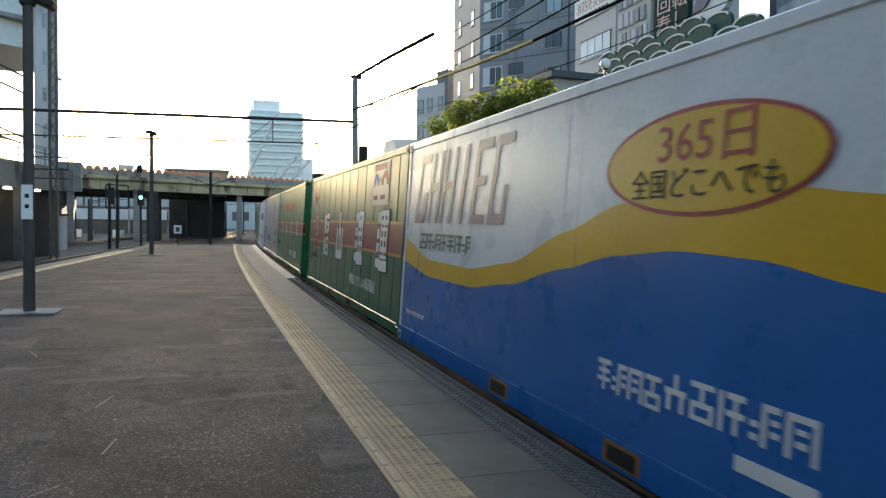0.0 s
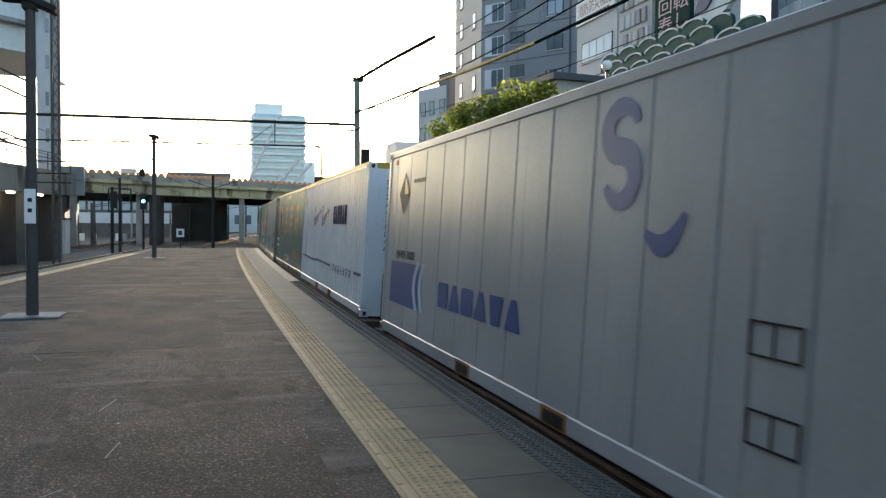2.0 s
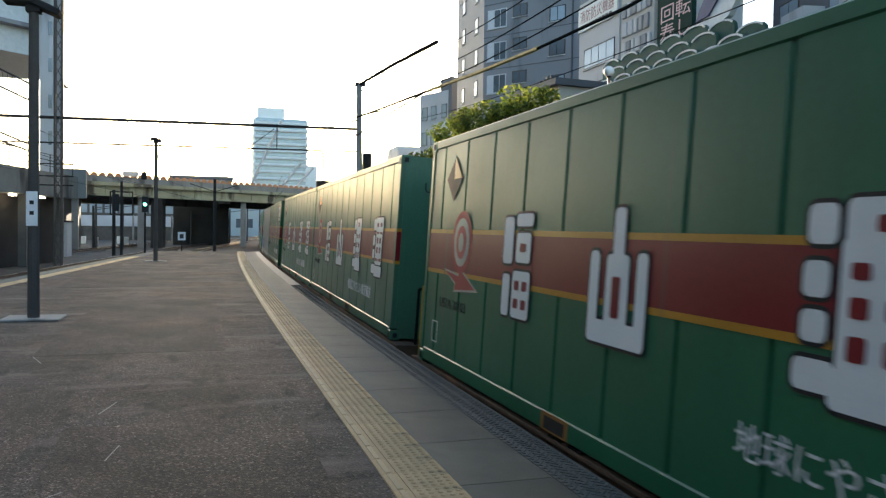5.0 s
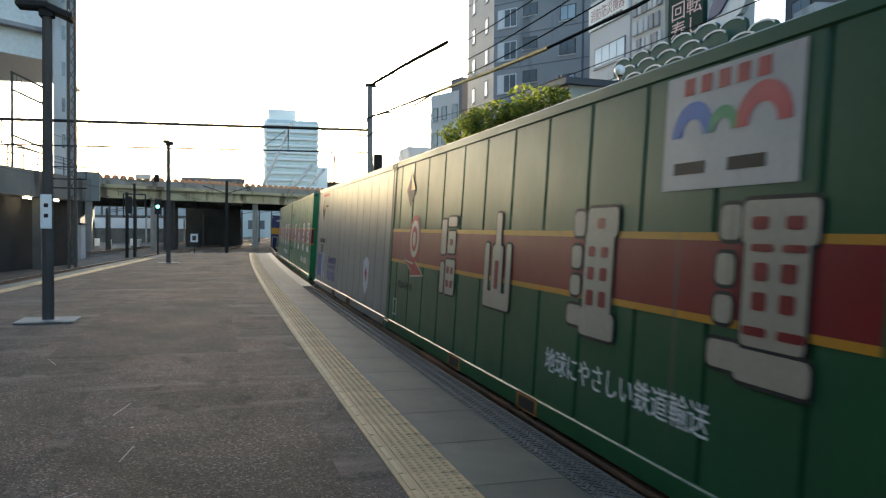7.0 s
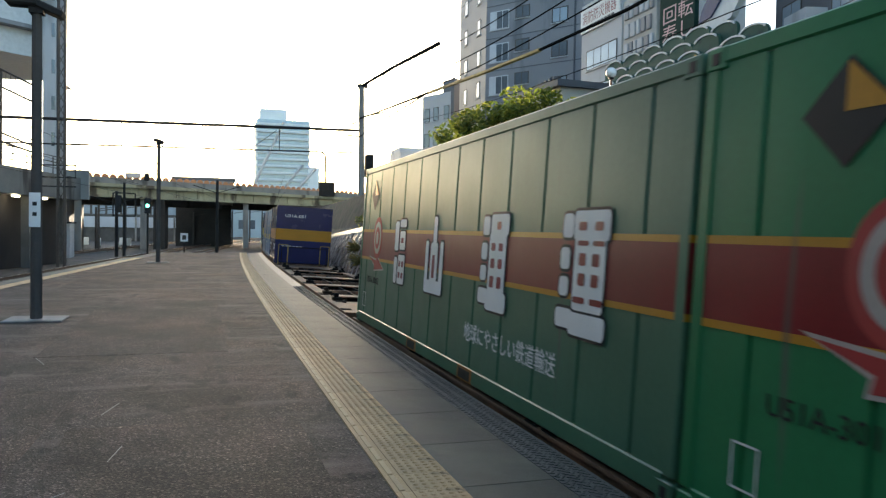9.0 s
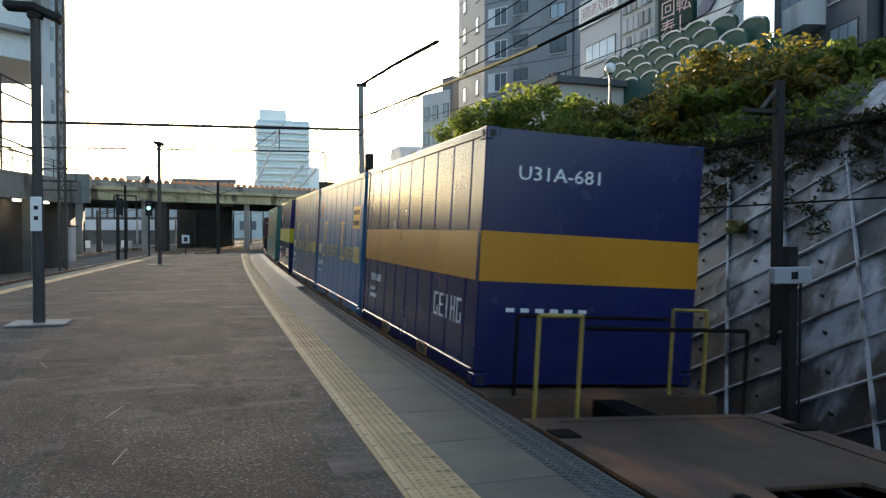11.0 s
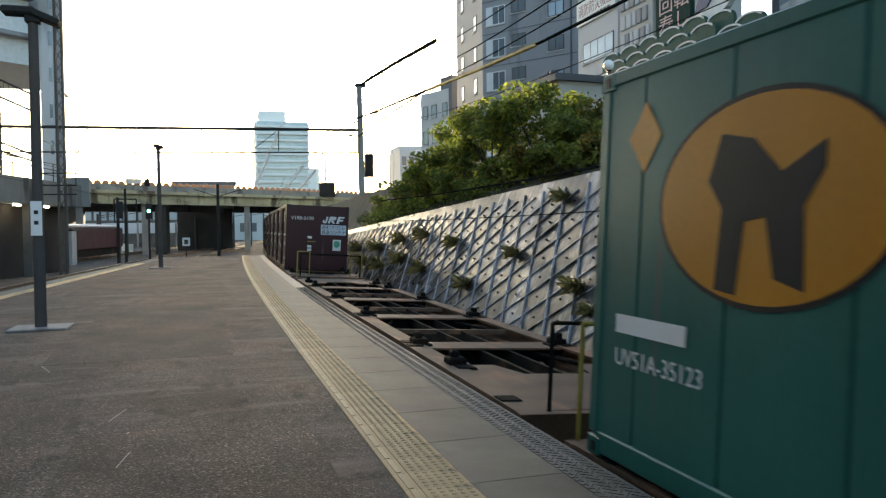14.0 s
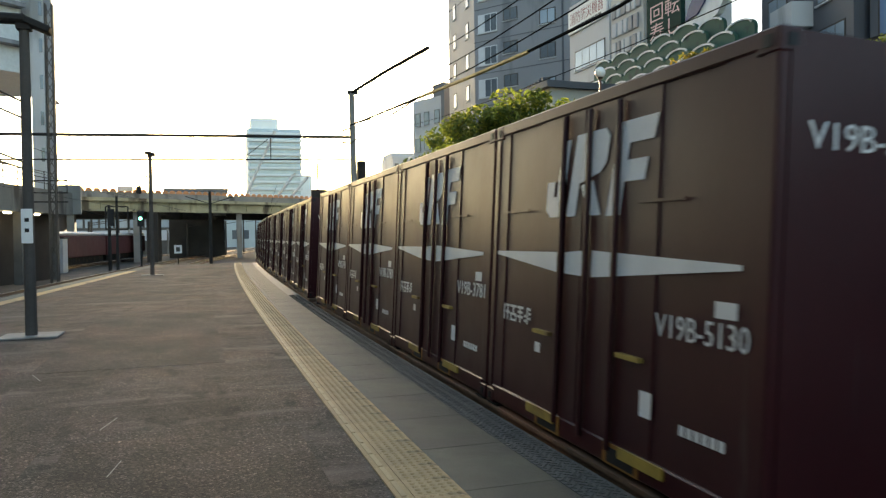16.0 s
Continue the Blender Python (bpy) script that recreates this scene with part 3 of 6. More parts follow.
def greens(key, tone, serial, version, pale=None, shift=0.0):
    """Green moving-company container with a red belt and four large white figures."""
    pale = pale or white_plain
    skin = paint("green_paint", tone, 0.42, 0.3)
    belt = paint("belt_red", (0.23, 0.008, 0.013), 0.42, 0.2)
    edge = paint("belt_orange", (0.55, 0.24, 0.02), 0.42, 0.2)
    c = shipping_box("freight_container", "green steel container with a red belt and large white figures", L31, W31, H31, skin, panel_grooves(L31 - 0.22, 12))
    P = lambda u, v, lift=0.004: side_place(L31, W31, u, v, lift - 0.012)
    lo, hi = (1.11, 1.52) if version else (1.2, 1.44)
    part("belt", turned(flat([(0.02, 0, L31 - 0.02, hi - lo)]), P(0, lo)), belt, c, "dark red belt")
    part("belt_line", turned(flat([(0.02, -0.045, L31 - 0.02, 0.0), (0.02, hi - lo, L31 - 0.02, hi - lo + 0.045)]), P(0, lo)), edge, c, "orange line")
    part("end_belt", turned(flat([(0.0, 0, W31, hi - lo)]), end_place(L31, W31, 0, lo, 0.002)), belt, c, "dark red belt")
    part("end_belt_line", turned(flat([(0.0, -0.045, W31, 0.0), (0.0, hi - lo, W31, hi - lo + 0.045)]), end_place(L31, W31, 0, lo, 0.002)), edge, c, "orange line")
    for u, w, k in ((2.42, 0.62, 0), (4.05, 0.72, 1), (6.0, 0.72, 2), (7.76, 0.76, 3)) if version else ((1.99, 0.36, 0), (3.83, 0.37, 1), (5.69, 0.35, 2), (7.5, 0.38, 3)):
        emblem(c, P(u + shift, 0.81 if version else 1.11, 0.008), w, 0.92 if version else 0.43, k, pale, black_plain, belt)
    letters("slogan", "地球にやさしい鉄道輸送", 0.21, white_plain, c, P(5.64 + shift, 0.45, 0.006), 2.16)
    letters("serial", serial, 0.15, black_plain, c, P(0.64, 0.7, 0.006), 0.84)
    part("diamond_mark", turned(blob([(0, -0.25), (0.27, 0), (0, 0.25), (-0.27, 0)]), P(0.9 + 0.6 * shift, 2.12, 0.007)), black_plain, c, "black diamond mark")
    part("diamond_half", turned(blob([(-0.01, 0), (0.25, 0), (-0.01, 0.23)]), P(0.9 + 0.6 * shift, 2.12, 0.010)), edge, c)
    if version:
        faded = paint("faded_white", (0.46, 0.38, 0.34))
        part("ring_mark", turned(blob(oval(0.62, 0.66)), P(1.26 + 0.6 * shift, 1.43, 0.007)), red_plain, c, "round red mark")
        part("ring_white", turned(blob(oval(0.47, 0.51)), P(1.26 + 0.6 * shift, 1.43, 0.010)), faded, c)
        part("ring_core", turned(blob(oval(0.31, 0.35)), P(1.26 + 0.6 * shift, 1.43, 0.013)), red_plain, c)
        part("ring_hole", turned(blob(oval(0.15, 0.2)), P(1.26 + 0.6 * shift, 1.43, 0.016)), faded, c)
        part("flash_mark", turned(blob([(-0.46, 0.13), (-0.02, 0.09), (0.06, 0.15), (0.5, -0.02), (-0.12, -0.06), (-0.1, 0.02)]), P(1.24 + 0.6 * shift, 0.98, 0.009)), red_plain, c)
        part("flash_edge", turned(blob([(-0.53, 0.155), (-0.02, 0.115), (0.05, 0.18), (0.58, -0.035), (-0.15, -0.085), (-0.13, 0.0)]), P(1.24 + 0.6 * shift, 0.98, 0.006)), faded, c)
    if version == 2:
        part("poster", turned(flat([(0, 0, 1.16, 0.68)]), P(shift + 7.2, 1.81, 0.006)), paint("poster_white", (0.5, 0.46, 0.42)), c, "white panel with coloured arcs")
        for du, r, col in ((0.32, 0.2, (0.05, 0.16, 0.45)), (0.6, 0.14, (0.05, 0.3, 0.12)), (0.92, 0.22, (0.5, 0.05, 0.06))):
            arc = [(r * math.cos(math.pi * i / 12), r * math.sin(math.pi * i / 12)) for i in range(13)] + [(0.5 * r * math.cos(math.pi * i / 12), 0.5 * r * math.sin(math.pi * i / 12)) for i in range(12, -1, -1)]
            part("arc_mark", turned(blob(arc), P(shift + 7.16 + du, 2.12, 0.009)), surface("arc_colour", col, 0.5), c)
        blocks("poster_bars", red_plain, c, P(shift + 7.38, 2.36, 0.009), 0.1, 0.1, 0.06, 5)
        blocks("poster_bars", black_plain, c, P(shift + 7.32, 1.9, 0.009), 0.3, 0.07, 0.2, 2)
    if version == 0:
        figures("red_figure", red_plain, c, P(3.26, 1.87, 0.006), 0.29, 0.26, 0.1, (3, 1, 3))
        part("red_figure", turned(flat([(0, 0, 0.2, 0.05)]), P(4.38, 1.97, 0.006)), red_plain, c)
        figures("red_figure", red_plain, c, P(4.6, 1.82, 0.006), 0.3, 0.36, 0.1, (0, 4, 5, 2, 1))
        part("round_mark", turned(blob(oval(0.22, 0.42)), P(2.7, 2.0, 0.006)), red_plain, c)
        part("round_hole", turned(blob(oval(0.1, 0.22)), P(2.7, 2.02, 0.009)), white_plain, c)
    part("data_plate", turned(flat([(0, 0, 0.2, 0.012), (0, 0.228, 0.2, 0.24), (0, 0, 0.012, 0.24), (0.188, 0, 0.2, 0.24)]), P(0.42, 0.28, 0.006)), white_plain, c)
    letters("end_serial", serial, 0.2, black_plain, c, end_place(L31, W31, 0.35, 2.1, 0.012), 1.0)
    CON[key] = c
    return c


def silvers(key, tone, serial, version):
    skin = paint("silver_paint", tone, 0.40, 0.3)
    blue = paint("mark_blue", (0.022, 0.075, 0.26), 0.42, 0.2)
    pale = paint("mark_pale", (0.55, 0.6, 0.68), 0.42, 0.2)
    c = shipping_box("freight_container", "silver-grey steel container with blue markings", L31, W31, H31, skin, panel_grooves(L31 - 0.22, 13, 0.03, 0.016))
    P = lambda u, v, lift=0.004: side_place(L31, W31, u, v, lift - 0.012)
    part("blue_field", turned(flat([(0, 0, 1.44 if version else 1.3, 0.57)]), P(0.42 if version else 0.36, 0.48 if version else 0.32)), blue, c, "blue field")
    for i in range(2):
        arc = [(0.16 * math.sin(math.pi * j / 10) + 0.0, 0.6 * j / 10) for j in range(11)] + [(0.16 * math.sin(math.pi * j / 10) + 0.12, 0.6 * j / 10) for j in range(10, -1, -1)]
        part("pale_arc", turned(blob([(-x, y) for x, y in arc]), P((1.86 if version else 1.5) + 0.26 * i, 0.48 if version else 0.32, 0.007)), pale, c)
    if version:
        broad_marks("blue_letter", blue, c, P(2.67, 0.63, 0.006), 0.35, 0.28, 0.05, (0, 1, 0, 1, 2, 1))
        curl = [(0.28 - 0.26 * math.sin(radians(a)), 0.68 + 0.2 * math.cos(radians(a))) for a in range(-80, 181, 20)]
        curl += [(0.28 + 0.26 * math.sin(radians(a)), 0.26 + 0.22 * math.cos(radians(a))) for a in range(10, 261, 20)]
        band_part("curl_mark", blue, c, P(6.28, 1.70, 0.006), [(0.72 * x, 0.76 * y) for x, y in curl], 0.19, "curled blue mark")
        band_part("curl_tail", blue, c, P(6.84, 1.43, 0.006), [(0.4 * i / 8, 0.1 + 0.12 * (i / 8) ** 3 - 0.09 * math.sin(math.pi * i / 8)) for i in range(9)], 0.14)
    else:
        letters("slogan", "TRANSPORT!", 0.22, blue, c, P(2.3, 0.72, 0.006), 1.36)
        for v in (0.575, 0.69):
            part("blue_line", turned(flat([(0, 0, 1.36, 0.012)]), P(2.3, v, 0.006)), blue, c)
        blocks("blue_bars", blue, c, P(2.34, 0.6, 0.006), 0.09, 0.075, 0.04, 10)
        broad_marks("blue_letter", blue, c, P(2.33, 0.32, 0.006), 0.2, 0.22, 0.025, (0, 1, 0, 1, 2, 1))
        part("shield_mark", turned(blob([(0, 0.5), (0.1, 0.05), (0.3, -0.1), (0.5, 0.05), (0.55, 0.5), (0.3, 0.6)]), P(7.2, 0.46, 0.006)), pale, c, "pale shield mark")
        part("shield_core", turned(blob([(0.18, 0.3), (0.3, 0.12), (0.4, 0.3), (0.3, 0.42)]), P(7.2, 0.46, 0.009)), red_plain, c)
    for u, v in ((7.85, 0.49), (7.83, 0.93)) if version else ((0.95, 0.96),):
        part("hatch_frame", turned(flat([(0, 0, 0.36, 0.012), (0, 0.168, 0.36, 0.18), (0, 0, 0.012, 0.18), (0.348, 0, 0.36, 0.18), (0.17, 0, 0.182, 0.18)], 0.006), P(u, v)), steel_dark, c)
    part("diamond_mark", turned(blob([(0, -0.29), (0.26, 0), (0, 0.29), (-0.26, 0)]), P(0.92 if version else 1.1, 1.97 if version else 2.05, 0.005)), black_plain, c, "black and orange diamond mark")
    part("diamond_half", turned(blob([(0.01, 0.0), (0.25, 0), (0.01, 0.27)]), P(0.92 if version else 1.1, 1.97 if version else 2.05, 0.008)), paint("mark_orange", (0.55, 0.26, 0.03)), c)
    blocks("red_bars", red_plain, c, P(0.36, 2.4, 0.006) if version else P(0.85, 2.38, 0.006), 0.14 if version else 0.09, 0.07, 0.04, 1 if version else 9)
    blocks("small_bars", black_plain, c, P(1.38, 2.1, 0.006), 0.06, 0.05, 0.03, 6)
    letters("serial", serial, 0.16, black_plain, c, P(0.67, 1.1, 0.006) if version else P(0.68, 1.19, 0.006), 0.92)
    letters("end_serial", serial, 0.19, black_plain, c, end_place(L31, W31, 0.36, 1.93, 0.012), 1.05)
    part("end_hatch", turned(flat([(0, 0, 0.3, 0.02), (0, 0.3, 0.3, 0.32), (0, 0.02, 0.02, 0.3), (0.28, 0.02, 0.3, 0.3), (0.04, 0.04, 0.26, 0.07)], 0.02), end_place(L31, W31, 0.74, 2.13, 0.008)), steel_dark, c, "framed document hatch")
    CON[key] = c
    return c


def teal(key, serial):
    skin = paint("teal_paint", (0.012, 0.125, 0.100), 0.42, 0.4)
    amber = paint("amber_paint", (0.58, 0.22, 0.015), 0.45, 0.2)
    c = shipping_box("freight_container", "teal green steel container with large amber figures", L31, W31, H31, skin, panel_grooves(L31 - 0.22, 11, 0.03, 0.02))
    P = lambda u, v, lift=0.004: side_place(L31, W31, u, v, lift - 0.012)
    part("oval_rim", turned(blob(oval(1.72, 1.12)), P(1.6, 1.69)), black_plain, c)
    part("oval_mark", turned(blob(oval(1.66, 1.06)), P(1.6, 1.69, 0.007)), amber, c, "amber oval with a plain dark shape")
    part("dark_shape", turned(blob([(-0.4, 0.1), (-0.3, 0.35), (-0.05, 0.3), (0.15, 0.12), (0.42, 0.25), (0.42, 0.12), (0.3, -0.05), (0.32, -0.45), (0.12, -0.4), (0.05, -0.1), (-0.1, -0.12), (-0.15, -0.5), (-0.32, -0.48), (-0.28, -0.05)]), P(1.6, 1.70, 0.010)), black_plain, c)
    for u, k in ((3.38, 4), (5.12, 0), (7.02, 1)):
        figures("amber_figure", amber, c, P(u, 1.19, 0.006), 0.9, 0.92, 0, (k,), 0.1)
    figures("amber_letters", amber, c, P(6.6, 0.44, 0.006), 0.27, 0.24, 0.08, (3, 2, 1, 5, 3))
    for u, v, w in ((4.2, 2.41, 0.74), (3.73, 0.29, 1.64)):
        part("white_label", turned(flat([(0, 0, w, 0.16)]), P(u, v, 0.006)), white_plain, c)
        blocks("label_bars", red_plain, c, P(u + 0.04, v + 0.03, 0.009), 0.1, 0.1, 0.04, int(w / 0.15))
    part("white_label", turned(flat([(0, 0, 0.75, 0.12)]), P(0.3, 0.87, 0.006)), white_plain, c)
    part("diamond_mark", turned(blob([(0, -0.22), (0.18, 0), (0, 0.22), (-0.18, 0)]), P(0.55, 2.12, 0.005)), amber, c)
    letters("serial", serial, 0.16, white_plain, c, P(0.3, 0.66, 0.006), 0.9)
    letters("end_serial", serial, 0.19, white_plain, c, end_place(L31, W31, 0.25, 1.95, 0.012), 0.95)
    part("end_oval", turned(blob(oval(0.6, 0.46)), end_place(L31, W31, 1.85, 1.78, 0.012)), amber, c, "amber oval with a plain dark shape")
    part("end_shape", turned(blob([(-0.2, 0.02), (-0.14, 0.15), (0.02, 0.06), (0.24, 0.08), (0.16, -0.02), (0.17, -0.17), (0.08, -0.16), (0.02, -0.05), (-0.06, -0.06), (-0.1, -0.17), (-0.17, -0.15)]), end_place(L31, W31, 1.85, 1.78, 0.015)), black_plain, c)
    part("vent", turned(flat([(0, 0, 0.26, 0.05)], 0.02), end_place(L31, W31, 1.6, 2.2, 0.008)), black_plain, c)
    blocks("end_bars", white_plain, c, end_place(L31, W31, 0.25, 0.72, 0.012), 0.09, 0.04, 0.05, 4)
    CON[key] = c
    return c


def corrugated(key, serial):
    skin = paint("white_paint_sheet", (0.74, 0.74, 0.74), 0.45, 0.15)
    navy = paint("navy_mark", (0.02, 0.03, 0.16), 0.45, 0.2)
    top = paint("yellow_rail", (0.5, 0.3, 0.03), 0.5, 0.3)
    c = shipping_box("freight_container", "white corrugated steel container with navy markings", L31, W31, H31, skin, corrugation(L31 - 0.22, 34), end_ribs=9)
    P = lambda u, v, lift=0.004: side_place(L31, W31, u, v, lift - 0.012)
    part("end_stripe", boxes((-W31 / 2 + 0.14, W31 / 2 - 0.14, -L31 / 2 - 0.003, -L31 / 2 + 0.05, H31 - 0.1, H31 + 0.003)), top, c, "yellow top stripe")
    part("rail_stripe", boxes((-W31 / 2 - 0.004, -W31 / 2 + 0.05, -L31 / 2 + 0.1, L31 / 2 - 0.1, H31 - 0.06, H31 + 0.003)), top, c, "yellow top stripe")
    for u0, v0, run, tall in ((2.42, 1.5, 1.4, 0.42), (3.85, 1.5, 1.24, 0.44)):
        sway = [(0.12 + 0.1 * math.cos(a / 4.0), tall * (0.55 + 0.5 * math.sin(a / 4.0))) for a in range(16, -14, -1)]
        sway += [(0.24 + (run - 0.3) * i / 60 - 0.05 * math.sin(i * 0.62), 0.1 + 0.2 * i / 60 + 0.085 * math.cos(i * 0.62 + 2.4) + (0.14 if 38 < i < 46 else 0.0)) for i in range(61)]
        band_part("navy_script", navy, c, P(u0, v0, 0.006), sway, 0.085, "flowing navy mark")
    broad_marks("navy_letter", surface("navy_matte", (0.016, 0.02, 0.08), 0.85, 0, 0.15, spec=0.05), c, P(5.65, 1.55, 0.006), 0.26, 0.38, 0.04, (0, 1, 0, 0, 1, 0))
    part("navy_bar", turned(flat([(0, 0, 0.7, 0.05)]), P(8.5, 0.66, 0.006)), navy, c)
    wave, n = [], 40
    for i in range(n + 1):
        u = 0.25 + 5.4 * i / n
        wave.append((u, 0.6 + 0.015 * math.sin(u * 2)))
    part("navy_line", turned(blob(wave + [(x, y + 0.05) for x, y in wave[::-1]]), P(0, 0.05, 0.006)), navy, c)
    figures("navy_small", navy, c, P(5.98, 0.55, 0.006), 0.17, 0.16, 0.17, (0, 2, 4, 3, 5, 1, 2))
    letters("end_serial", "\n".join(serial), 0.125, navy, c, end_place(L31, W31, 0.32, 2.24, 0.012))
    part("diamond_mark", turned(blob([(0, -0.2), (0.16, 0), (0, 0.2), (-0.16, 0)]), P(0.55, 2.1, 0.005)), paint("mark_orange", (0.55, 0.26, 0.03)), c)
    CON[key] = c
    return c


def wavy_blue(key):
    """White, yellow and blue container with a wave across its side."""
    skin = paint("white_gloss", (0.80, 0.81, 0.82), 0.35, 0.12)
    blue = paint("deep_blue", (0.006, 0.14, 0.43), 0.35, 0.1)
    gold = paint("gold_paint", (0.78, 0.43, 0.02), 0.38, 0.1)
    navy = paint("navy_mark", (0.03, 0.03, 0.12), 0.4, 0.2)
    c = shipping_box("freight_container", "white and blue steel container with a yellow wave", L31, W31, H31, skin, panel_grooves(L31 - 0.22, 3, 0.02, 0.004), rail_skin=skin)
    P = lambda u, v, lift=0.004: side_place(L31, W31, u, v, lift - 0.012)

    def crest(u, off):
        knots = ((0.0, 1.05, 1.35), (1.25, 0.91, 1.11), (2.68, 0.91, 1.10), (3.7, 1.02, 1.21), (4.78, 1.23, 1.51), (5.5, 1.36, 1.70), (6.2, 1.42, 1.78), (6.9, 1.40, 1.78), (7.5, 1.32, 1.71), (9.5, 0.95, 1.45))
        for a, b in zip(knots, knots[1:]):
            if u <= b[0]:
                f = (u - a[0]) / (b[0] - a[0])
                f = 0.5 * f + 0.5 * f * f * (3 - 2 * f)
                return a[1 + off] + (b[1 + off] - a[1 + off]) * f
        return knots[-1][1 + off]

    us = [0.02 + (L31 - 0.04) * i / 60 for i in range(61)]
    part("blue_field", turned(blob([(u, 0.19) for u in us] + [(u, crest(u, 0)) for u in us[::-1]]), P(0, 0, 0.004)), blue, c, "deep blue lower field")
    part("yellow_wave", turned(blob([(u, crest(u, 0)) for u in us] + [(u, crest(u, 1)) for u in us[::-1]]), P(0, 0, 0.005)), gold, c, "yellow wave")
    part("blue_sill", boxes((-W31 / 2 - 0.003, -W31 / 2 + 0.02, -L31 / 2, L31 / 2, 0.0, 0.185)), blue, c)
    part("oval_rim", turned(blob(oval(1.98, 0.63)), P(6.31, 1.93, 0.008)), red_plain, c, "red rim")
    part("oval_mark", turned(blob(oval(1.91, 0.575)), P(6.31, 1.93, 0.011)), gold, c, "yellow oval")
    letters("slogan", "365日", 0.31, red_plain, c, P(5.91, 1.94, 0.016), 0.85)
    letters("slogan", "全国どこへでも", 0.2, black_plain, c, P(5.66, 1.735, 0.016), 1.35)
    figures("navy_letters", navy, c, P(0.45, 1.55, 0.006), 0.42, 0.84, 0.1, (9, 7, 7, 8, 6, 9), 0.22)
    figures("green_letters", paint("mark_green", (0.02, 0.16, 0.08)), c, P(0.78, 1.235, 0.006), 0.24, 0.19, 0.03, (4, 1, 5, 1, 0, 1, 5))
    figures("white_letters", white_plain, c, P(5.39, 0.47, 0.008), 0.165, 0.2, 0.025, (0, 5, 2, 4))
    figures("white_letters", white_plain, c, P(6.17, 0.51, 0.008), 0.2, 0.21, 0.04, (3, 4, 1, 5, 2))
    blocks("small_bars", white_plain, c, P(0.35, 0.38, 0.008), 0.09, 0.05, 0.05, 6)
    part("bar_label", turned(flat([(0, 0, 0.55, 0.08)]), P(6.8, 0.345, 0.008)), white_plain, c)
    CON[key] = c
    return c


def navy20(key, serial, belt_tone):
    skin = paint("navy_paint", (0.010, 0.016, 0.085), 0.3, 0.15)
    belt = paint("belt_yellow", belt_tone, 0.38, 0.15)
    c = shipping_box("freight_container", "navy blue short steel container with a yellow belt", L20, W31, H31 - 0.02, skin, panel_grooves(L20 - 0.22, 9, 0.05, 0.03, 0.015))
    P = lambda u, v, lift=0.004: side_place(L20, W31, u, v, lift - 0.012)
    part("belt", turned(flat([(0.01, 0, L20 - 0.01, 0.5)]), P(0, 1.05)), belt, c, "broad yellow belt")
    part("end_belt", turned(flat([(0.0, 0, W31, 0.5)]), end_place(L20, W31, 0, 1.05, 0.008)), belt, c, "broad yellow belt")
    figures("white_letters", white_plain, c, P(4.5, 0.56, 0.006), 0.16, 0.27, 0.06, (9, 6, 8, 7, 9))
    letters("serial", serial, 0.17, white_plain, c, P(0.67, 0.72, 0.006), 0.72)
    blocks("small_bars", white_plain, c, P(0.67, 0.57, 0.006), 0.14, 0.045, 0.05, 2)
    blocks("small_bars", white_plain, c, P(0.67, 0.45, 0.006), 0.2, 0.06, 0.05, 2)
    if belt_tone[1] > 0.4:
        part("wing_mark", turned(blob([(0, 0), (0.2, 0.1), (0.56, 0.45), (0.26, 0.32), (0.04, 0.3), (0.08, 0.2)]), P(1.02, 1.8, 0.006)), red_plain, c, "red wing mark")
    letters("end_serial", serial, 0.2, white_plain, c, end_place(L20, W31, 0.35, 2.08, 0.012), 0.9)
    blocks("end_bars", white_plain, c, end_place(L20, W31, 0.3, 0.75, 0.012), 0.09, 0.04, 0.07, 6)
    CON[key] = c
    return c


def azure20(key, serial, rust):
    skin = paint("azure_paint", (0.027, 0.155, 0.32) if not rust else (0.021, 0.10, 0.20), 0.42, 0.3, rust)
    cream = paint("cream_paint", (0.58, 0.45, 0.14), 0.45, 0.2)
    c = shipping_box("freight_container", "worn sky blue short steel container with cream lettering" if not rust else "rust-stained blue short steel container with cream lettering", L20, W31, H31 - 0.03, skin, panel_grooves(L20 - 0.22, 8, 0.06, 0.028, 0.012))
    P = lambda u, v, lift=0.004: side_place(L20, W31, u, v, lift - 0.012)
    part("tall_letter", turned(flat([(0.0, 0, 0.5, 0.05), (0.16, 0, 0.32, 0.82), (0.1, 0.76, 0.66, 0.82), (0.6, 0.6, 0.66, 0.82), (0.3, 0.4, 0.52, 0.45)], 0.002, 0.05), P(0.9, 0.9, 0.006)), cream, c, "tall cream initial")
    letters("cream_lettering", "REIGHT", 0.38, cream, c, P(1.58, 0.94, 0.006), 1.56)
    part("tall_letter", turned(flat([(0.0, 0, 0.68, 0.06), (0.16, 0, 0.34, 0.78), (0.02, 0.73, 0.5, 0.78), (0.6, 0, 0.68, 0.22)], 0.002, 0.05), P(3.48, 0.92, 0.006)), cream, c, "tall cream initial")
    letters("cream_lettering", "INER", 0.38, cream, c, P(4.2, 0.94, 0.006), 0.92)
    part("cream_bar", turned(flat([(0, 0, 0.62, 0.3)]), P(5.19, 0.92, 0.006)), cream, c)
    part("cream_bar", turned(flat([(0, 0, 0.66, 0.24)]), P(0.14, 0.95, 0.006)), cream, c)
    part("white_inset", turned(flat([(0, 0, 0.32, 0.18)]), P(0.3, 1.01, 0.009)), white_plain, c)
    if not rust:
        part("yellow_label", turned(flat([(0, 0, 0.75, 0.42)]), P(5.0, 1.56, 0.006)), paint("label_yellow", (0.6, 0.38, 0.04)), c)
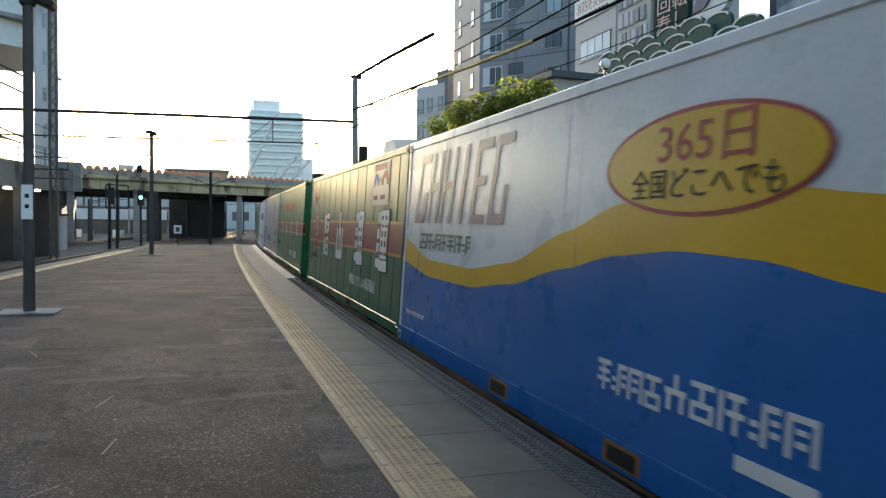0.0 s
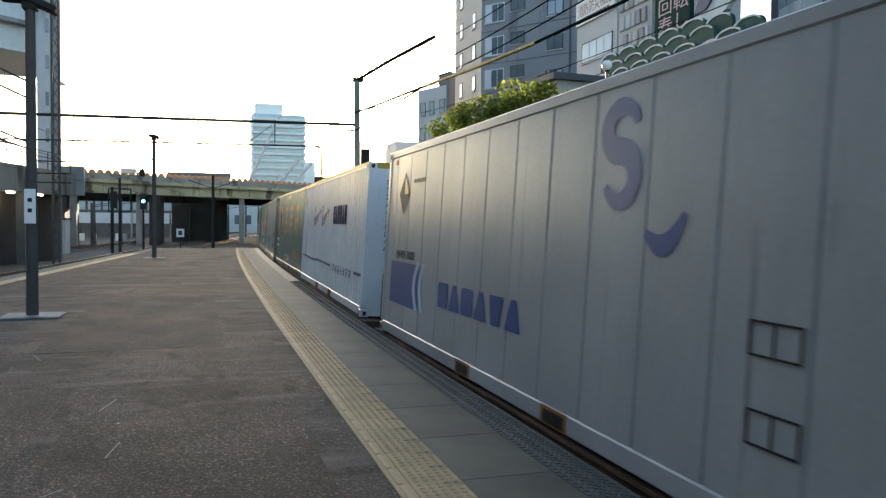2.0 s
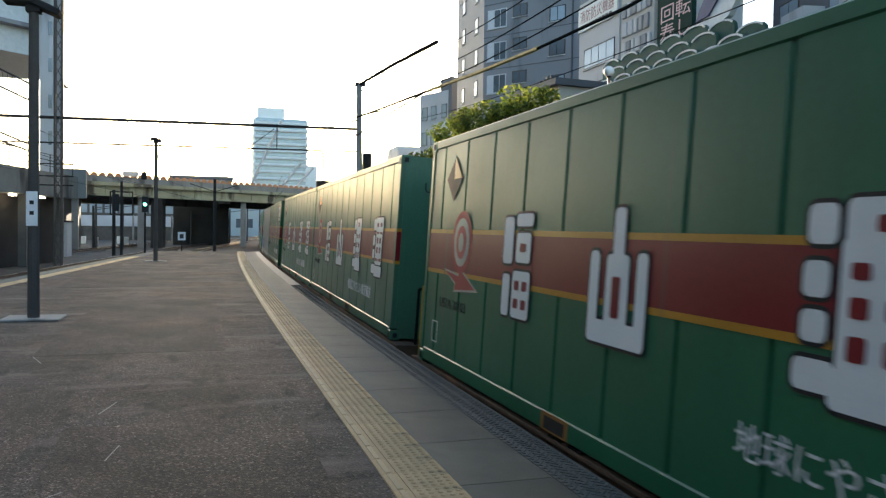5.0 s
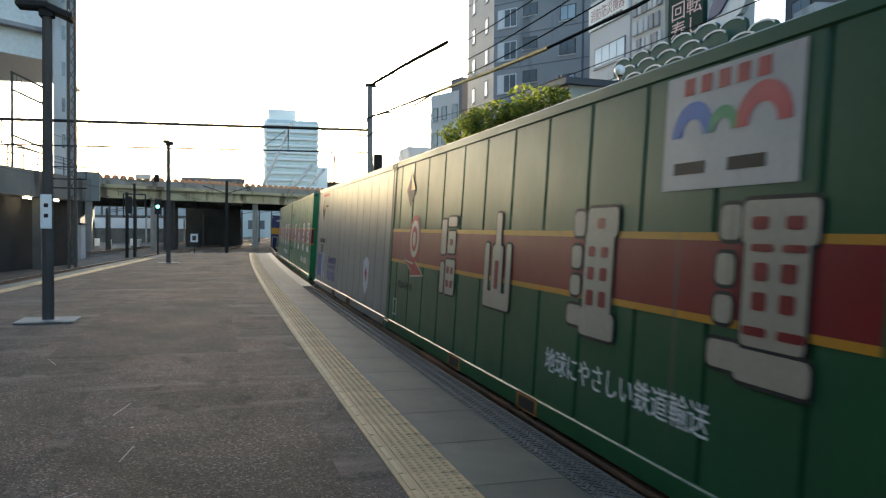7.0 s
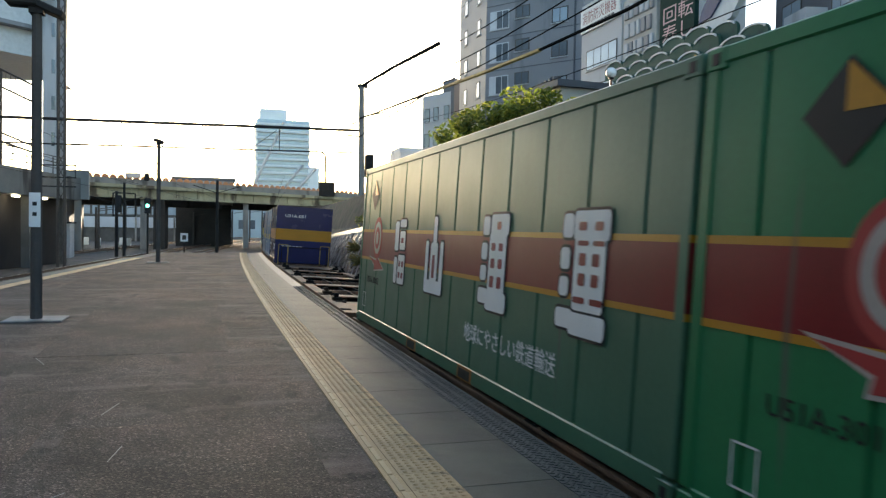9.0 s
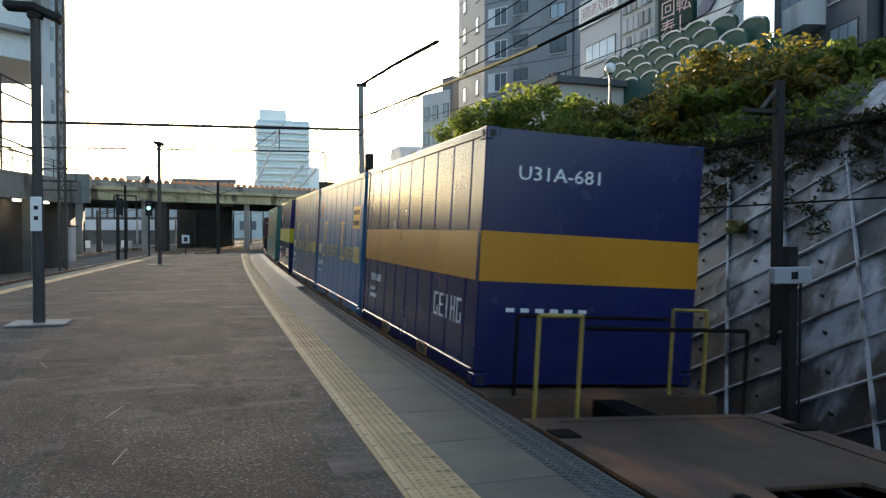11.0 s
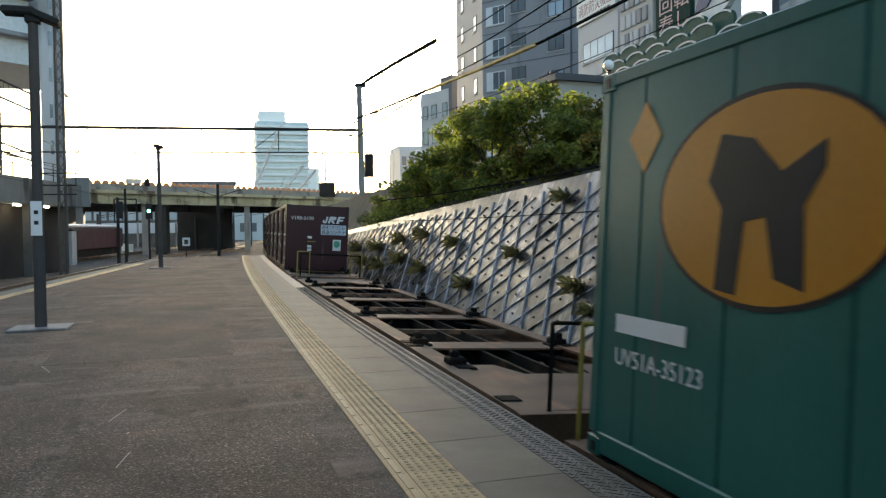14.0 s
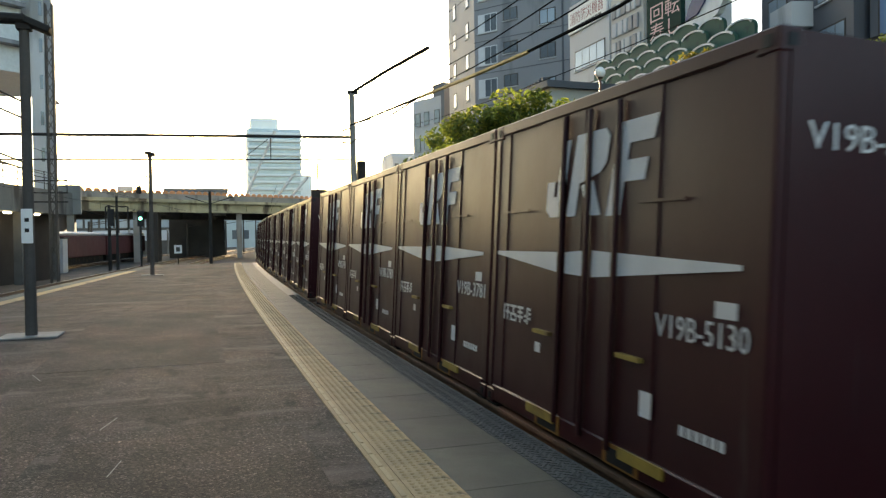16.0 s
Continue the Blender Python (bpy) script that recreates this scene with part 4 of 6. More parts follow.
        blocks("label_bars", black_plain, c, P(5.05, 1.82, 0.009), 0.1, 0.09, 0.03, 5)
        blocks("label_bars", black_plain, c, P(5.05, 1.62, 0.009), 0.1, 0.09, 0.03, 5)
    letters("serial", serial, 0.17, white_plain, c, P(0.2, 0.68, 0.006), 0.75)
    blocks("small_bars", white_plain, c, P(0.22, 0.52, 0.006), 0.12, 0.05, 0.04, 4)
    letters("end_serial", serial, 0.18, white_plain, c, end_place(L20, W31, 0.3, 2.05, 0.012), 0.9)
    part("diamond_mark", turned(blob([(0, -0.24), (0.23, 0), (0, 0.24), (-0.23, 0)]), P(0.53, 2.03, 0.005)), paint("diamond_brown", (0.16, 0.06, 0.025)), c)
    CON[key] = c
    return c


def maroon12(key, serial):
    """Short maroon container with double side doors."""
    skin = paint("maroon_paint", (0.044, 0.006, 0.009), 0.46, 0.35)
    W, H = 2.45, 2.57
    c = shipping_box("freight_container", "maroon short steel container with side doors and white markings", L12, W, H, skin, [(0.2, 0.9, 0.012, 0.01), (1.3, 1.37, 0.02, 0.01), (1.62, 1.69, 0.02, 0.01), (2.08, 2.15, 0.02, 0.01), (2.6, 3.2, 0.012, 0.01)], end_ribs=1)
    P = lambda u, v, lift=0.004: side_place(L12, W, u, v, lift - 0.012)
    for u in (1.46, 1.86, 2.26):
        part("lock_rod", turned(rods([((u, 0.12, 0.025), (u, H - 0.12, 0.025))], 0.022), P(0, 0)), skin, c)
    part("white_wedge", turned(blob([(0.12, 0.02), (1.4, -0.1), (1.4, 0.06), (0.12, 0.05)]), P(0, 1.36, 0.006)), white_plain, c, "white tapered stripe")
    part("white_wedge", turned(blob([(1.5, -0.1), (1.82, -0.11), (1.82, 0.08), (1.5, 0.06)]), P(0, 1.36, 0.006)), white_plain, c)
    part("white_wedge", turned(blob([(1.92, -0.11), (3.5, 0.0), (3.5, 0.03), (1.92, 0.08)]), P(0, 1.36, 0.006)), white_plain, c)
    part("white_mark", turned(blob([(0.0, 0.06), (0.08, 0.0), (0.22, 0.0), (0.3, 0.1), (0.4, 0.58), (0.26, 0.58), (0.19, 0.16), (0.13, 0.16), (0.15, 0.28), (0.02, 0.28)]), P(1.14, 1.69, 0.008)), white_plain, c, "slanting white block mark")
    for shape in ([(0.0, 0.0), (0.14, 0.0), (0.28, 0.6), (0.14, 0.6)], [(0.2, 0.24), (0.5, 0.3), (0.58, 0.36), (0.62, 0.54), (0.56, 0.6), (0.29, 0.6)], [(0.22, 0.22), (0.36, 0.0), (0.52, 0.0), (0.4, 0.25)]):
        part("white_mark", turned(blob(shape), P(1.5, 1.69, 0.008)), white_plain, c)
    part("white_mark", turned(blob([(0.0, 0.0), (0.18, 0.0), (0.22, 0.22), (0.46, 0.22), (0.5, 0.36), (0.25, 0.36), (0.28, 0.47), (0.56, 0.47), (0.6, 0.62), (0.14, 0.62)]), P(2.1, 1.68, 0.008)), white_plain, c)
    figures("white_letters", white_plain, c, P(0.33, 0.8, 0.006), 0.13, 0.14, 0.02, (1, 4, 0, 5))
    letters("serial", serial, 0.2, white_plain, c, P(2.74, 0.94, 0.006), 0.84)
    for u, v, w, h in ((3.3, 1.1, 0.18, 0.09), (1.02, 0.6, 0.1, 0.08), (2.6, 0.42, 0.13, 0.16)):
        part("white_label", turned(flat([(0, 0, w, h)]), P(u, v, 0.006)), white_plain, c)
    blocks("small_bars", white_plain, c, P(3.02, 0.4, 0.006), 0.05, 0.06, 0.02, 6)
    for u, v in ((1.04, 0.76), (2.34, 0.75)):
        part("door_handle", turned(boxes((0, 0.28, 0, 0.03, 0.0, 0.04)), P(u, v)), handrail_yellow, c, "yellow door handle")
    for u in (0.94, 2.4):
        part("sill_latch", turned(boxes((0, 0.5, 0, 0.07, 0.0, 0.02)), P(u, 0.1, 0.012)), handrail_yellow, c, "yellow sill latch")
    for u in (0.3, 2.5):
        part("press_line", turned(boxes((0, 0.5, 0, 0.02, 0.0, 0.01)), P(u, 1.75, 0.004)), skin, c)
    E = lambda u, v: end_place(L12, W, u, v, 0.012)
    letters("end_serial", serial, 0.2, white_plain, c, E(0.18, 1.98), 0.88)
    for shape in ([(0.0, 0.06), (0.08, 0.0), (0.22, 0.0), (0.3, 0.1), (0.4, 0.58), (0.26, 0.58), (0.19, 0.16), (0.13, 0.16), (0.15, 0.28), (0.02, 0.28)], [(0.36, 0.0), (0.5, 0.0), (0.64, 0.6), (0.5, 0.6)], [(0.56, 0.24), (0.86, 0.3), (0.94, 0.36), (0.98, 0.54), (0.92, 0.6), (0.65, 0.6)], [(0.58, 0.22), (0.72, 0.0), (0.88, 0.0), (0.76, 0.25)], [(0.96, 0.0), (1.14, 0.0), (1.18, 0.22), (1.42, 0.22), (1.46, 0.36), (1.21, 0.36), (1.24, 0.47), (1.52, 0.47), (1.56, 0.62), (1.1, 0.62)]):
        part("white_mark", turned(blob([(0.56 * x, 0.46 * y) for x, y in shape]), E(1.42, 1.88)), white_plain, c)
    part("end_label", turned(flat([(0, 0, 1.0, 0.4)]), E(1.36, 1.42)), surface("label_blue_white", (0.6, 0.66, 0.72), 0.5), c, "pale notice plate")
    letters("slogan", "環境にやさしい", 0.17, black_plain, c, E(1.39, 1.65) @ Matrix.Translation((0, 0, 0.004)), 0.92)
    letters("slogan", "鉄道コンテナ", 0.17, black_plain, c, E(1.39, 1.46) @ Matrix.Translation((0, 0, 0.004)), 0.92)
    part("eco_plate", turned(flat([(0, 0, 0.32, 0.44)]), E(1.85, 0.8)), white_plain, c, "white plate with a green round mark")
    part("eco_mark", turned(blob(oval(0.26, 0.27)), E(2.01, 1.06) @ Matrix.Translation((0, 0, 0.004))), surface("eco_green", (0.05, 0.35, 0.22), 0.5), c)
    for v in (0.76, 0.89, 1.25):
        part("white_label", turned(flat([(0, 0, 0.16, 0.1)]), E(0.85, v)), white_plain, c)
    part("end_door_seam", turned(boxes((0, 0.02, 0, 2.2, 0, 0.006)), E(1.18, 0.15)), black_plain, c)
    part("end_handle", turned(boxes((0, 0.32, 0, 0.03, 0, 0.05)), E(0.85, 1.12)), handrail_yellow, c)
    CON[key] = c
    return c


greens("g1", (0.012, 0.130, 0.062), "U51A-30103", 2)
greens("g2", (0.008, 0.150, 0.056), "U51A-30044", 0)
greens("g3", (0.060, 0.195, 0.115), "U51A-30231", 1)
greens("g4", (0.008, 0.085, 0.034), "U51A-30118", 2, paint("beige_mark", (0.42, 0.35, 0.27)), 0.42)
greens("g5", (0.008, 0.190, 0.070), "U51A-30179", 1, None, 0.2)
greens("g6", (0.055, 0.160, 0.095), "U51A-30052", 3)
silvers("s1", (0.42, 0.42, 0.41), "UV49A-30002", 1)
silvers("s2", (0.27, 0.25, 0.23), "UV49A-30006", 1)
silvers("s3", (0.235, 0.225, 0.205), "UV50A-30068", 0)
teal("t1", "UV51A-35188")
teal("t2", "UV51A-35123")
corrugated("w1", "U52A-38046")
wavy_blue("b1")
navy20("n1", "U31A-681", (0.55, 0.22, 0.015))
navy20("n2", "U31A-887", (0.62, 0.50, 0.02))
azure20("a1", "U31A-5009", 0.0)
azure20("a2", "U31A-365", 0.42)
maroon12("m1", "V19B-5130")
maroon12("m2", "V19B-3781")

P31 = (-4.73, 4.73)
P20 = (-6.37, 0.0, 6.37)
P12 = (-7.52, -3.76, 0.0, 3.76, 7.52)
LOADS = {
    0: [("b1", P31[0]), ("g1", P31[1])],
    1: [("g2", P31[0]), ("s1", P31[1])],
    2: [("w1", P31[0]), ("t1", P31[1])],
    3: [("s2", P31[0]), ("g1", P31[1])],
    4: [("g6", P31[0]), ("g3", P31[1])],
    5: [("g4", P31[0]), ("s3", P31[1])],
    6: [("g5", P31[0]), ("g6", P31[1])],
    7: [],
    8: [("n1", P20[0]), ("a1", P20[1]), ("a2", P20[2])],
    9: [("n2", P20[0]), ("t2", P31[1])],
    10: [],
    11: [("m1", P12[1]), ("m2", P12[2]), ("m2", P12[3]), ("m2", P12[4])],
    12: [("m2", p) for p in P12],
    13: [("m2", p) for p in P12],
}
used = set()
for k, load in LOADS.items():
    for key, off in load:
        src = CON[key]
        ob = src if key not in used else copy_thing(src, Matrix.Identity(4))
        used.add(key)
        MOVING.append((ob, k, off, DECK))


def flat_wagon():
    """Container wagon: side sills, cross beams, container locks, end rails, and two bogies."""
    w = thing("container_wagon", "rusty brown open-frame container wagon", "railway wagon", None, "wagons of the freight train")
    E = 9.75
    for s in (-1, 1):
        outline = [(0.0, 0.66), (0.1, 0.66), (0.1, 0.685), (0.24, 0.685), (0.24, 0.955), (0.27, 0.955), (0.27, 0.985), (0.0, 0.985), (0.0, 0.955), (0.2, 0.955), (0.2, 0.72), (0.0, 0.72)]
        bm = turned(prism([(x, z) for x, z in outline], -E, E), Matrix(((s, 0, 0, s * 0.97), (0, 0, 1, 0), (0, 1, 0, 0), (0, 0, 0, 1))))
        part("side_sill", bm, wagon_mat, w, "rust-worn side sill")
        part("centre_sill", boxes((s * 0.2 - 0.03, s * 0.2 + 0.03, -E, E, 0.5, 0.93)), wagon_black, w)
        part("end_beam", boxes((-1.25, 1.25, s * E - 0.1, s * E + 0.02, 0.62, 0.985)), wagon_mat, w)
        deck = turned(prism([(-0.97, 7.3), (-0.55, 7.3), (-0.4, 7.9), (0.4, 7.9), (0.55, 7.3), (0.97, 7.3), (0.97, 9.65), (-0.97, 9.65)], 0.945, 0.972), pose(0, 0, 0, 0, 0, 0 if s > 0 else 180))
        part("deck_plate", deck, wagon_mat, w, "rust-worn end deck plate")
        rail = [((-1.15 * s, s * E, 0.9), (-1.15 * s, s * E, 1.85)), ((-1.15 * s, s * E, 1.85), (-0.75 * s, s * E, 1.85)), ((-0.75 * s, s * E, 1.85), (-0.75 * s, s * E, 0.9)), ((-0.75 * s, s * E, 1.8), (1.15 * s, s * E, 1.62)), ((1.15 * s, s * E, 1.62), (1.15 * s, s * E, 0.9))]
        part("end_handrail", rods(rail[:3], 0.02), handrail_yellow, w, "yellow end handrail")
        part("end_handrail", rods([((0.95 * s, s * E, 0.9), (0.95 * s, s * E, 1.75)), ((0.95 * s, s * E, 1.75), (-0.7 * s, s * E, 1.75))], 0.02), wagon_black, w)
        part("coupler", boxes((-0.09, 0.09, s * E - 0.1 if s < 0 else E - 0.1, s * E + 0.1 if s < 0 else E + 0.1, 0.72, 0.92), (-0.15, 0.15, s * (E + 0.28) - 0.18, s * (E + 0.28) + 0.18, 0.7, 0.96)), wagon_black, w)
        part("brake_hose", rods([((0.4, s * E, 0.7), (0.42, s * (E + 0.2), 0.45)), ((0.42, s * (E + 0.2), 0.45), (0.4, s * (E + 0.42), 0.5))], 0.025), black_plain, w)
    for y in (-5.64, -1.88, 1.88, 5.64):
        part("cross_plate", boxes((-0.97, 0.97, y - 0.3, y + 0.3, 0.94, 0.968)), wagon_mat, w, "rust-worn cross plate")
        part("cross_beam", boxes((-0.97, 0.97, y - 0.1, y + 0.1, 0.55, 0.94)), wagon_black, w)
    for y in (-3.76, 0.0, 3.76):
        part("cross_beam", boxes((-0.97, 0.97, y - 0.04, y + 0.04, 0.88, 0.955)), wagon_mat, w)
    # added black sheet standing for the shade inside the open frame
    part("underfloor", boxes((-0.9, 0.9, -7.2, 7.2, 0.52, 0.56)), wagon_black, w)
    for y in (-4.7, -0.9, 2.8):
        part("floor_plate", boxes((0.1, 0.6, y - 0.3, y + 0.35, 0.78, 0.81)), wagon_mat, w)
    for y in (-7.52, -5.64, -1.88, 1.88, 5.64, 7.52):
        for s in (-1, 1):
            stand = soft_box(s * 0.98 - 0.12, s * 0.98 + 0.12, y - 0.13, y + 0.13, 0.84, 0.998, 0.02)
            part("lock_stand", stand, wagon_black, w, "black container lock stand")
    for y in (-7.3, -5.64, -1.88, 1.88, 5.64, 7.3):
        for s in (-1, 1):
            lock = soft_box(s * 1.03 - 0.11, s * 1.03 + 0.11, y - 0.12, y + 0.12, 0.98, 1.07, 0.02)
            turn = soft_box(s * 1.05 - 0.05, s * 1.05 + 0.05, y - 0.07, y + 0.07, 1.06, 1.15, 0.02)
            catch = part("container_lock", lock, wagon_black, w, "black folding container lock")
            part("twist_head", turn, wagon_black, catch)
    for p in P12:
        for s in (-1, 1):
            for e in (-1, 1):
                lock = soft_box(s * 1.13 - 0.1, s * 1.13 + 0.1, p + e * 1.72 - 0.11, p + e * 1.72 + 0.11, 0.985, 1.0, 0.004)
                part("lock_seat", lock, wagon_black, w)
    for p in (-5.7, -1.9, 1.9, 5.7):
        part("floor_strut", rods([((-0.95, p - 1.2, 0.88), (-0.25, p + 0.9, 0.88)), ((0.95, p - 1.2, 0.88), (0.25, p + 0.9, 0.88))], 0.03), wagon_black, w)
        part("brake_rod", rods([((-0.5, p - 1.5, 0.7), (-0.5, p + 1.5, 0.7)), ((0.5, p - 1.5, 0.7), (0.5, p + 1.5, 0.7))], 0.03), wagon_mat, w)
    part("air_tank", tube(bmesh.new(), (-0.6, -1.2, 0.55), (-0.6, 0.6, 0.55), 0.2, None, 12), wagon_black, w)
    for s in (-1, 1):
        b = part("bogie", boxes((-0.98, -0.8, s * 7.1 - 1.3, s * 7.1 + 1.3, 0.34, 0.58), (0.8, 0.98, s * 7.1 - 1.3, s * 7.1 + 1.3, 0.34, 0.58), (-0.98, 0.98, s * 7.1 - 0.2, s * 7.1 + 0.2, 0.36, 0.6)), wagon_black, w)
        for a in (-0.95, 0.95):
            part("axle", tube(bmesh.new(), (-0.8, s * 7.1 + a, 0.405), (0.8, s * 7.1 + a, 0.405), 0.07, None, 8), wheel_steel, b)
            for x in (-0.535, 0.535):
                part("wheel", tube(bmesh.new(), (x - 0.06, s * 7.1 + a, 0.405), (x + 0.06, s * 7.1 + a, 0.405), 0.405, None, 20), wheel_steel, b)
            for x in (-0.92, 0.92):
                part("axle_box", soft_box(x - 0.1, x + 0.1, s * 7.1 + a - 0.16, s * 7.1 + a + 0.16, 0.27, 0.56, 0.02), wagon_black, b)
    return w


wagon = flat_wagon()
for k in LOADS:
    MOVING.append((wagon if k == 0 else copy_thing(wagon, Matrix.Identity(4)), k, 0.0, 0.0))


# ---- retaining slope beside the track ----
DIP = radians(65)
UX, UZ = math.cos(DIP), math.sin(DIP)
mortar = surface("sprayed_mortar", (0.12, 0.114, 0.116), 0.36, 0, 0.5, 0.9, 16, 1.0, 7, (0.05, 0.042, 0.04), 0.8, (1.0, 0.9, 0.3), 0.9)
overlay(mortar, (0.03, 0.026, 0.024), 0.8, 0.44, 0.54, (1, 1.0, 0.4), 9.0, 0.9)
overlay(mortar, (0.15, 0.08, 0.05), 0.7, 0.56, 0.68, (1, 1.3, 0.5), 8.0, 0.7)
# pale violet patches: sky sheen on the mortar, painted into its colour
overlay(mortar, (0.52, 0.5, 0.53), 0.8, 0.53, 0.62, (1, 1.0, 0.4), 12.0, 0.6)
overlay(mortar, (0.022, 0.019, 0.016), 1.9, 0.48, 0.6, (1, 1.0, 0.3), 10.0, 0.85)
frame_bar_mat = surface("frame_bar_concrete", (0.52, 0.52, 0.54), 0.6, 0, 0.25, 3, 40, 0.3, 60, (0.10, 0.09, 0.08), 0.6, (1, 1, 1), 1.5)
soil = surface("soil", (0.06, 0.05, 0.035), 0.95, 0, 0.4, 1.0, 15, 1.0, 12, (0.02, 0.03, 0.012), 0.6)


def foot(y):
    return 6.0 + bend(y) - 0.02


def top_of(y):
    """Length of the slope from its foot to its upper edge."""
    return 4.3 if y < 12 else max(2.2, 4.3 - (y - 12) * 0.045)


def on_slope(y, r, lift=0.0):
    return Vector((foot(y) + UX * r - UZ * lift, y, -1.15 + UZ * r + UX * lift))


bm = bmesh.new()
rows = []
for i in range(101):
    y = -6 + 0.9 * i
    rows.append([bm.verts.new(on_slope(y, top_of(y) * j / 14, 0.035 * noise.noise((y * 0.6, j * 0.5, 3.0)) if 0 < j < 14 else 0)) for j in range(15)])
for a, b in zip(rows, rows[1:]):
    for j in range(14):
        bm.faces.new((a[j], b[j], b[j + 1], a[j + 1]))
slope = tagged(part("slope_wall", bm, mortar, None), "stained grey sprayed-mortar retaining slope with painted pale sheen and a lattice of concrete bars", "retaining wall", "", "structure")


def slope_bar(y0, r0, y1, r1, w=0.017, h=0.04):
    bm = bmesh.new()
    n = 3
    along = Vector((y1 - y0, r1 - r0)).normalized()
    side = Vector((-along.y, along.x)) * w
    ring = []
    for i in range(n + 1):
        y, r = y0 + (y1 - y0) * i / n, r0 + (r1 - r0) * i / n
        ring.append([bm.verts.new(on_slope(y + q * side.x, r + q * side.y, lf)) for q, lf in ((-1, -0.06), (-0.8, h), (0.8, h), (1, -0.06))])
    for a, b in zip(ring, ring[1:]):
        for k in range(3):
            bm.faces.new((a[k], a[k + 1], b[k + 1], b[k]))
    bm.faces.new(ring[0]), bm.faces.new(ring[-1][::-1])
    part("frame_bar", bm, frame_bar_mat, slope)


for i in range(-9, 44):
    y0 = 7.88 + 1.14 * i
    r1 = top_of(y0) - 0.35
    slope_bar(y0, 0.0, y0 + 0.554 * r1, r1)
for i in range(-8, 50):
    y1 = 9.45 + 1.03 * i
    r1 = top_of(y1 - 6) - 0.35
    mid = r1 * 0.5
    slope_bar(y1, 0.0, y1 - 1.804 * mid, mid, 0.014, 0.034)
    slope_bar(y1 - 1.804 * mid, mid, y1 - 1.804 * r1, r1, 0.014, 0.034)
hole = bmesh.new()
for i in range(-8, 30):
    for j in range(-6, 44):
        y0, y1 = 7.88 + 1.14 * (i + 0.5), 9.45 + 1.03 * (j + 0.5)
        r = (y1 - y0) / (0.554 + 1.804)
        yy = y0 + 0.554 * r
        if 0.2 < r < top_of(yy) - 0.5:
            tube(hole, on_slope(yy, r, -0.05), on_slope(yy, r, 0.04), 0.026, 0.02, 7)
tagged(part("drain_stubs", hole, black_plain, slope), kind="stuff")
# bank above the slope, and the street behind it
bm = bmesh.new()
rows = []
for i in range(101):
    y = -6 + 0.9 * i
    p = on_slope(y, top_of(y))
    line = [p, p + Vector((0.25, 0, 0.02)), Vector((p.x + 1.2, y, max(p.z + 0.55, 2.9 if y < 30 else 0))), Vector((p.x + 2.3, y, 3.9)), Vector((12.6 + bend(y), y, 4.2))]
    rows.append([bm.verts.new(q + Vector((0, 0, 0.12 * noise.noise((q.x, y * 0.7, 1.0)) * (0 < j < 4)))) for j, q in enumerate(line)])
for a, b in zip(rows, rows[1:]):
    for j in range(4):
        bm.faces.new((a[j], b[j], b[j + 1], a[j + 1]))
tagged(part("bank", bm, soil, None), "dark overgrown earth bank above the slope", "bank", "", "structure")
# bare mortar patch on the bank where it is not overgrown
bm = bmesh.new()
rows = []
for i in range(14):
    y = -2 + 0.8 * i
    p = on_slope(y, top_of(y))
    rows.append([bm.verts.new(Vector((p.x + 0.1 + 0.3 * j, y, p.z + 0.06 + 0.24 * j + 0.1 * noise.noise((y, j, 7.0))))) for j in range(4)])
for a, b in zip(rows, rows[1:]):
    for j in range(3):
        bm.faces.new((a[j], b[j], b[j + 1], a[j + 1]))
tagged(part("upper_slope", bm, mortar, None), "upper strip of bare sprayed mortar", "retaining wall", "", "structure")
bm = boxes((12.6, 60, -20, 140, 3.4, 4.18))
tagged(part("street", bm, asphalt, None), "raised street beyond the slope", "street", "", "structure")


# ---- plants ----
def foliage(name, low, high):
    m = bpy.data.materials.new(name)
    m.use_nodes = True
    nt = m.node_tree
    b = nt.nodes["Principled BSDF"]
    geo = nt.nodes.new("ShaderNodeNewGeometry")
    ramp = nt.nodes.new("ShaderNodeValToRGB")
    ramp.color_ramp.elements[0].color, ramp.color_ramp.elements[1].color = (*low, 1), (*high, 1)
    mid = ramp.color_ramp.elements.new(0.72)
    mid.color = (*[0.65 * a + 0.35 * c for a, c in zip(low, high)], 1)
    nt.links.new(geo.outputs["Random Per Island"], ramp.inputs[0])
    nt.links.new(ramp.outputs[0], b.inputs["Base Color"])
    b.inputs["Roughness"].default_value = 0.5
    tl = nt.nodes.new("ShaderNodeBsdfTranslucent")
    nt.links.new(ramp.outputs[0], tl.inputs[0])
    mx = nt.nodes.new("ShaderNodeMixShader")
    mx.inputs[0].default_value = 0.55
    nt.links.new(b.outputs[0], mx.inputs[1]), nt.links.new(tl.outputs[0], mx.inputs[2])
    nt.links.new(mx.outputs[0], nt.nodes["Material Output"].inputs[0])
    return m


leaf_green = foliage("leaf_green", (0.08, 0.125, 0.022), (0.34, 0.34, 0.055))
leaf_amber = foliage("leaf_amber", (0.04, 0.07, 0.014), (0.36, 0.22, 0.03))
grass_mat = foliage("grass", (0.16, 0.15, 0.06), (0.42, 0.32, 0.13))
bark = surface("bark", (0.075, 0.055, 0.04), 0.9, 0, 0.3, 6, 40, 0.8, 40)
rng = random.Random(5)


def leafy(bm, centre, radius, n, size, flat_z=0.7):
    for _ in range(n):
        d = Vector((rng.gauss(0, 1), rng.gauss(0, 1), rng.gauss(0, 1))).normalized() * radius * rng.uniform(0.35, 1.0) ** 0.6
        d.z *= flat_z
        p = centre + d
        a = Vector((rng.uniform(-1, 1), rng.uniform(-1, 1), rng.uniform(-0.9, 0.5))).normalized()
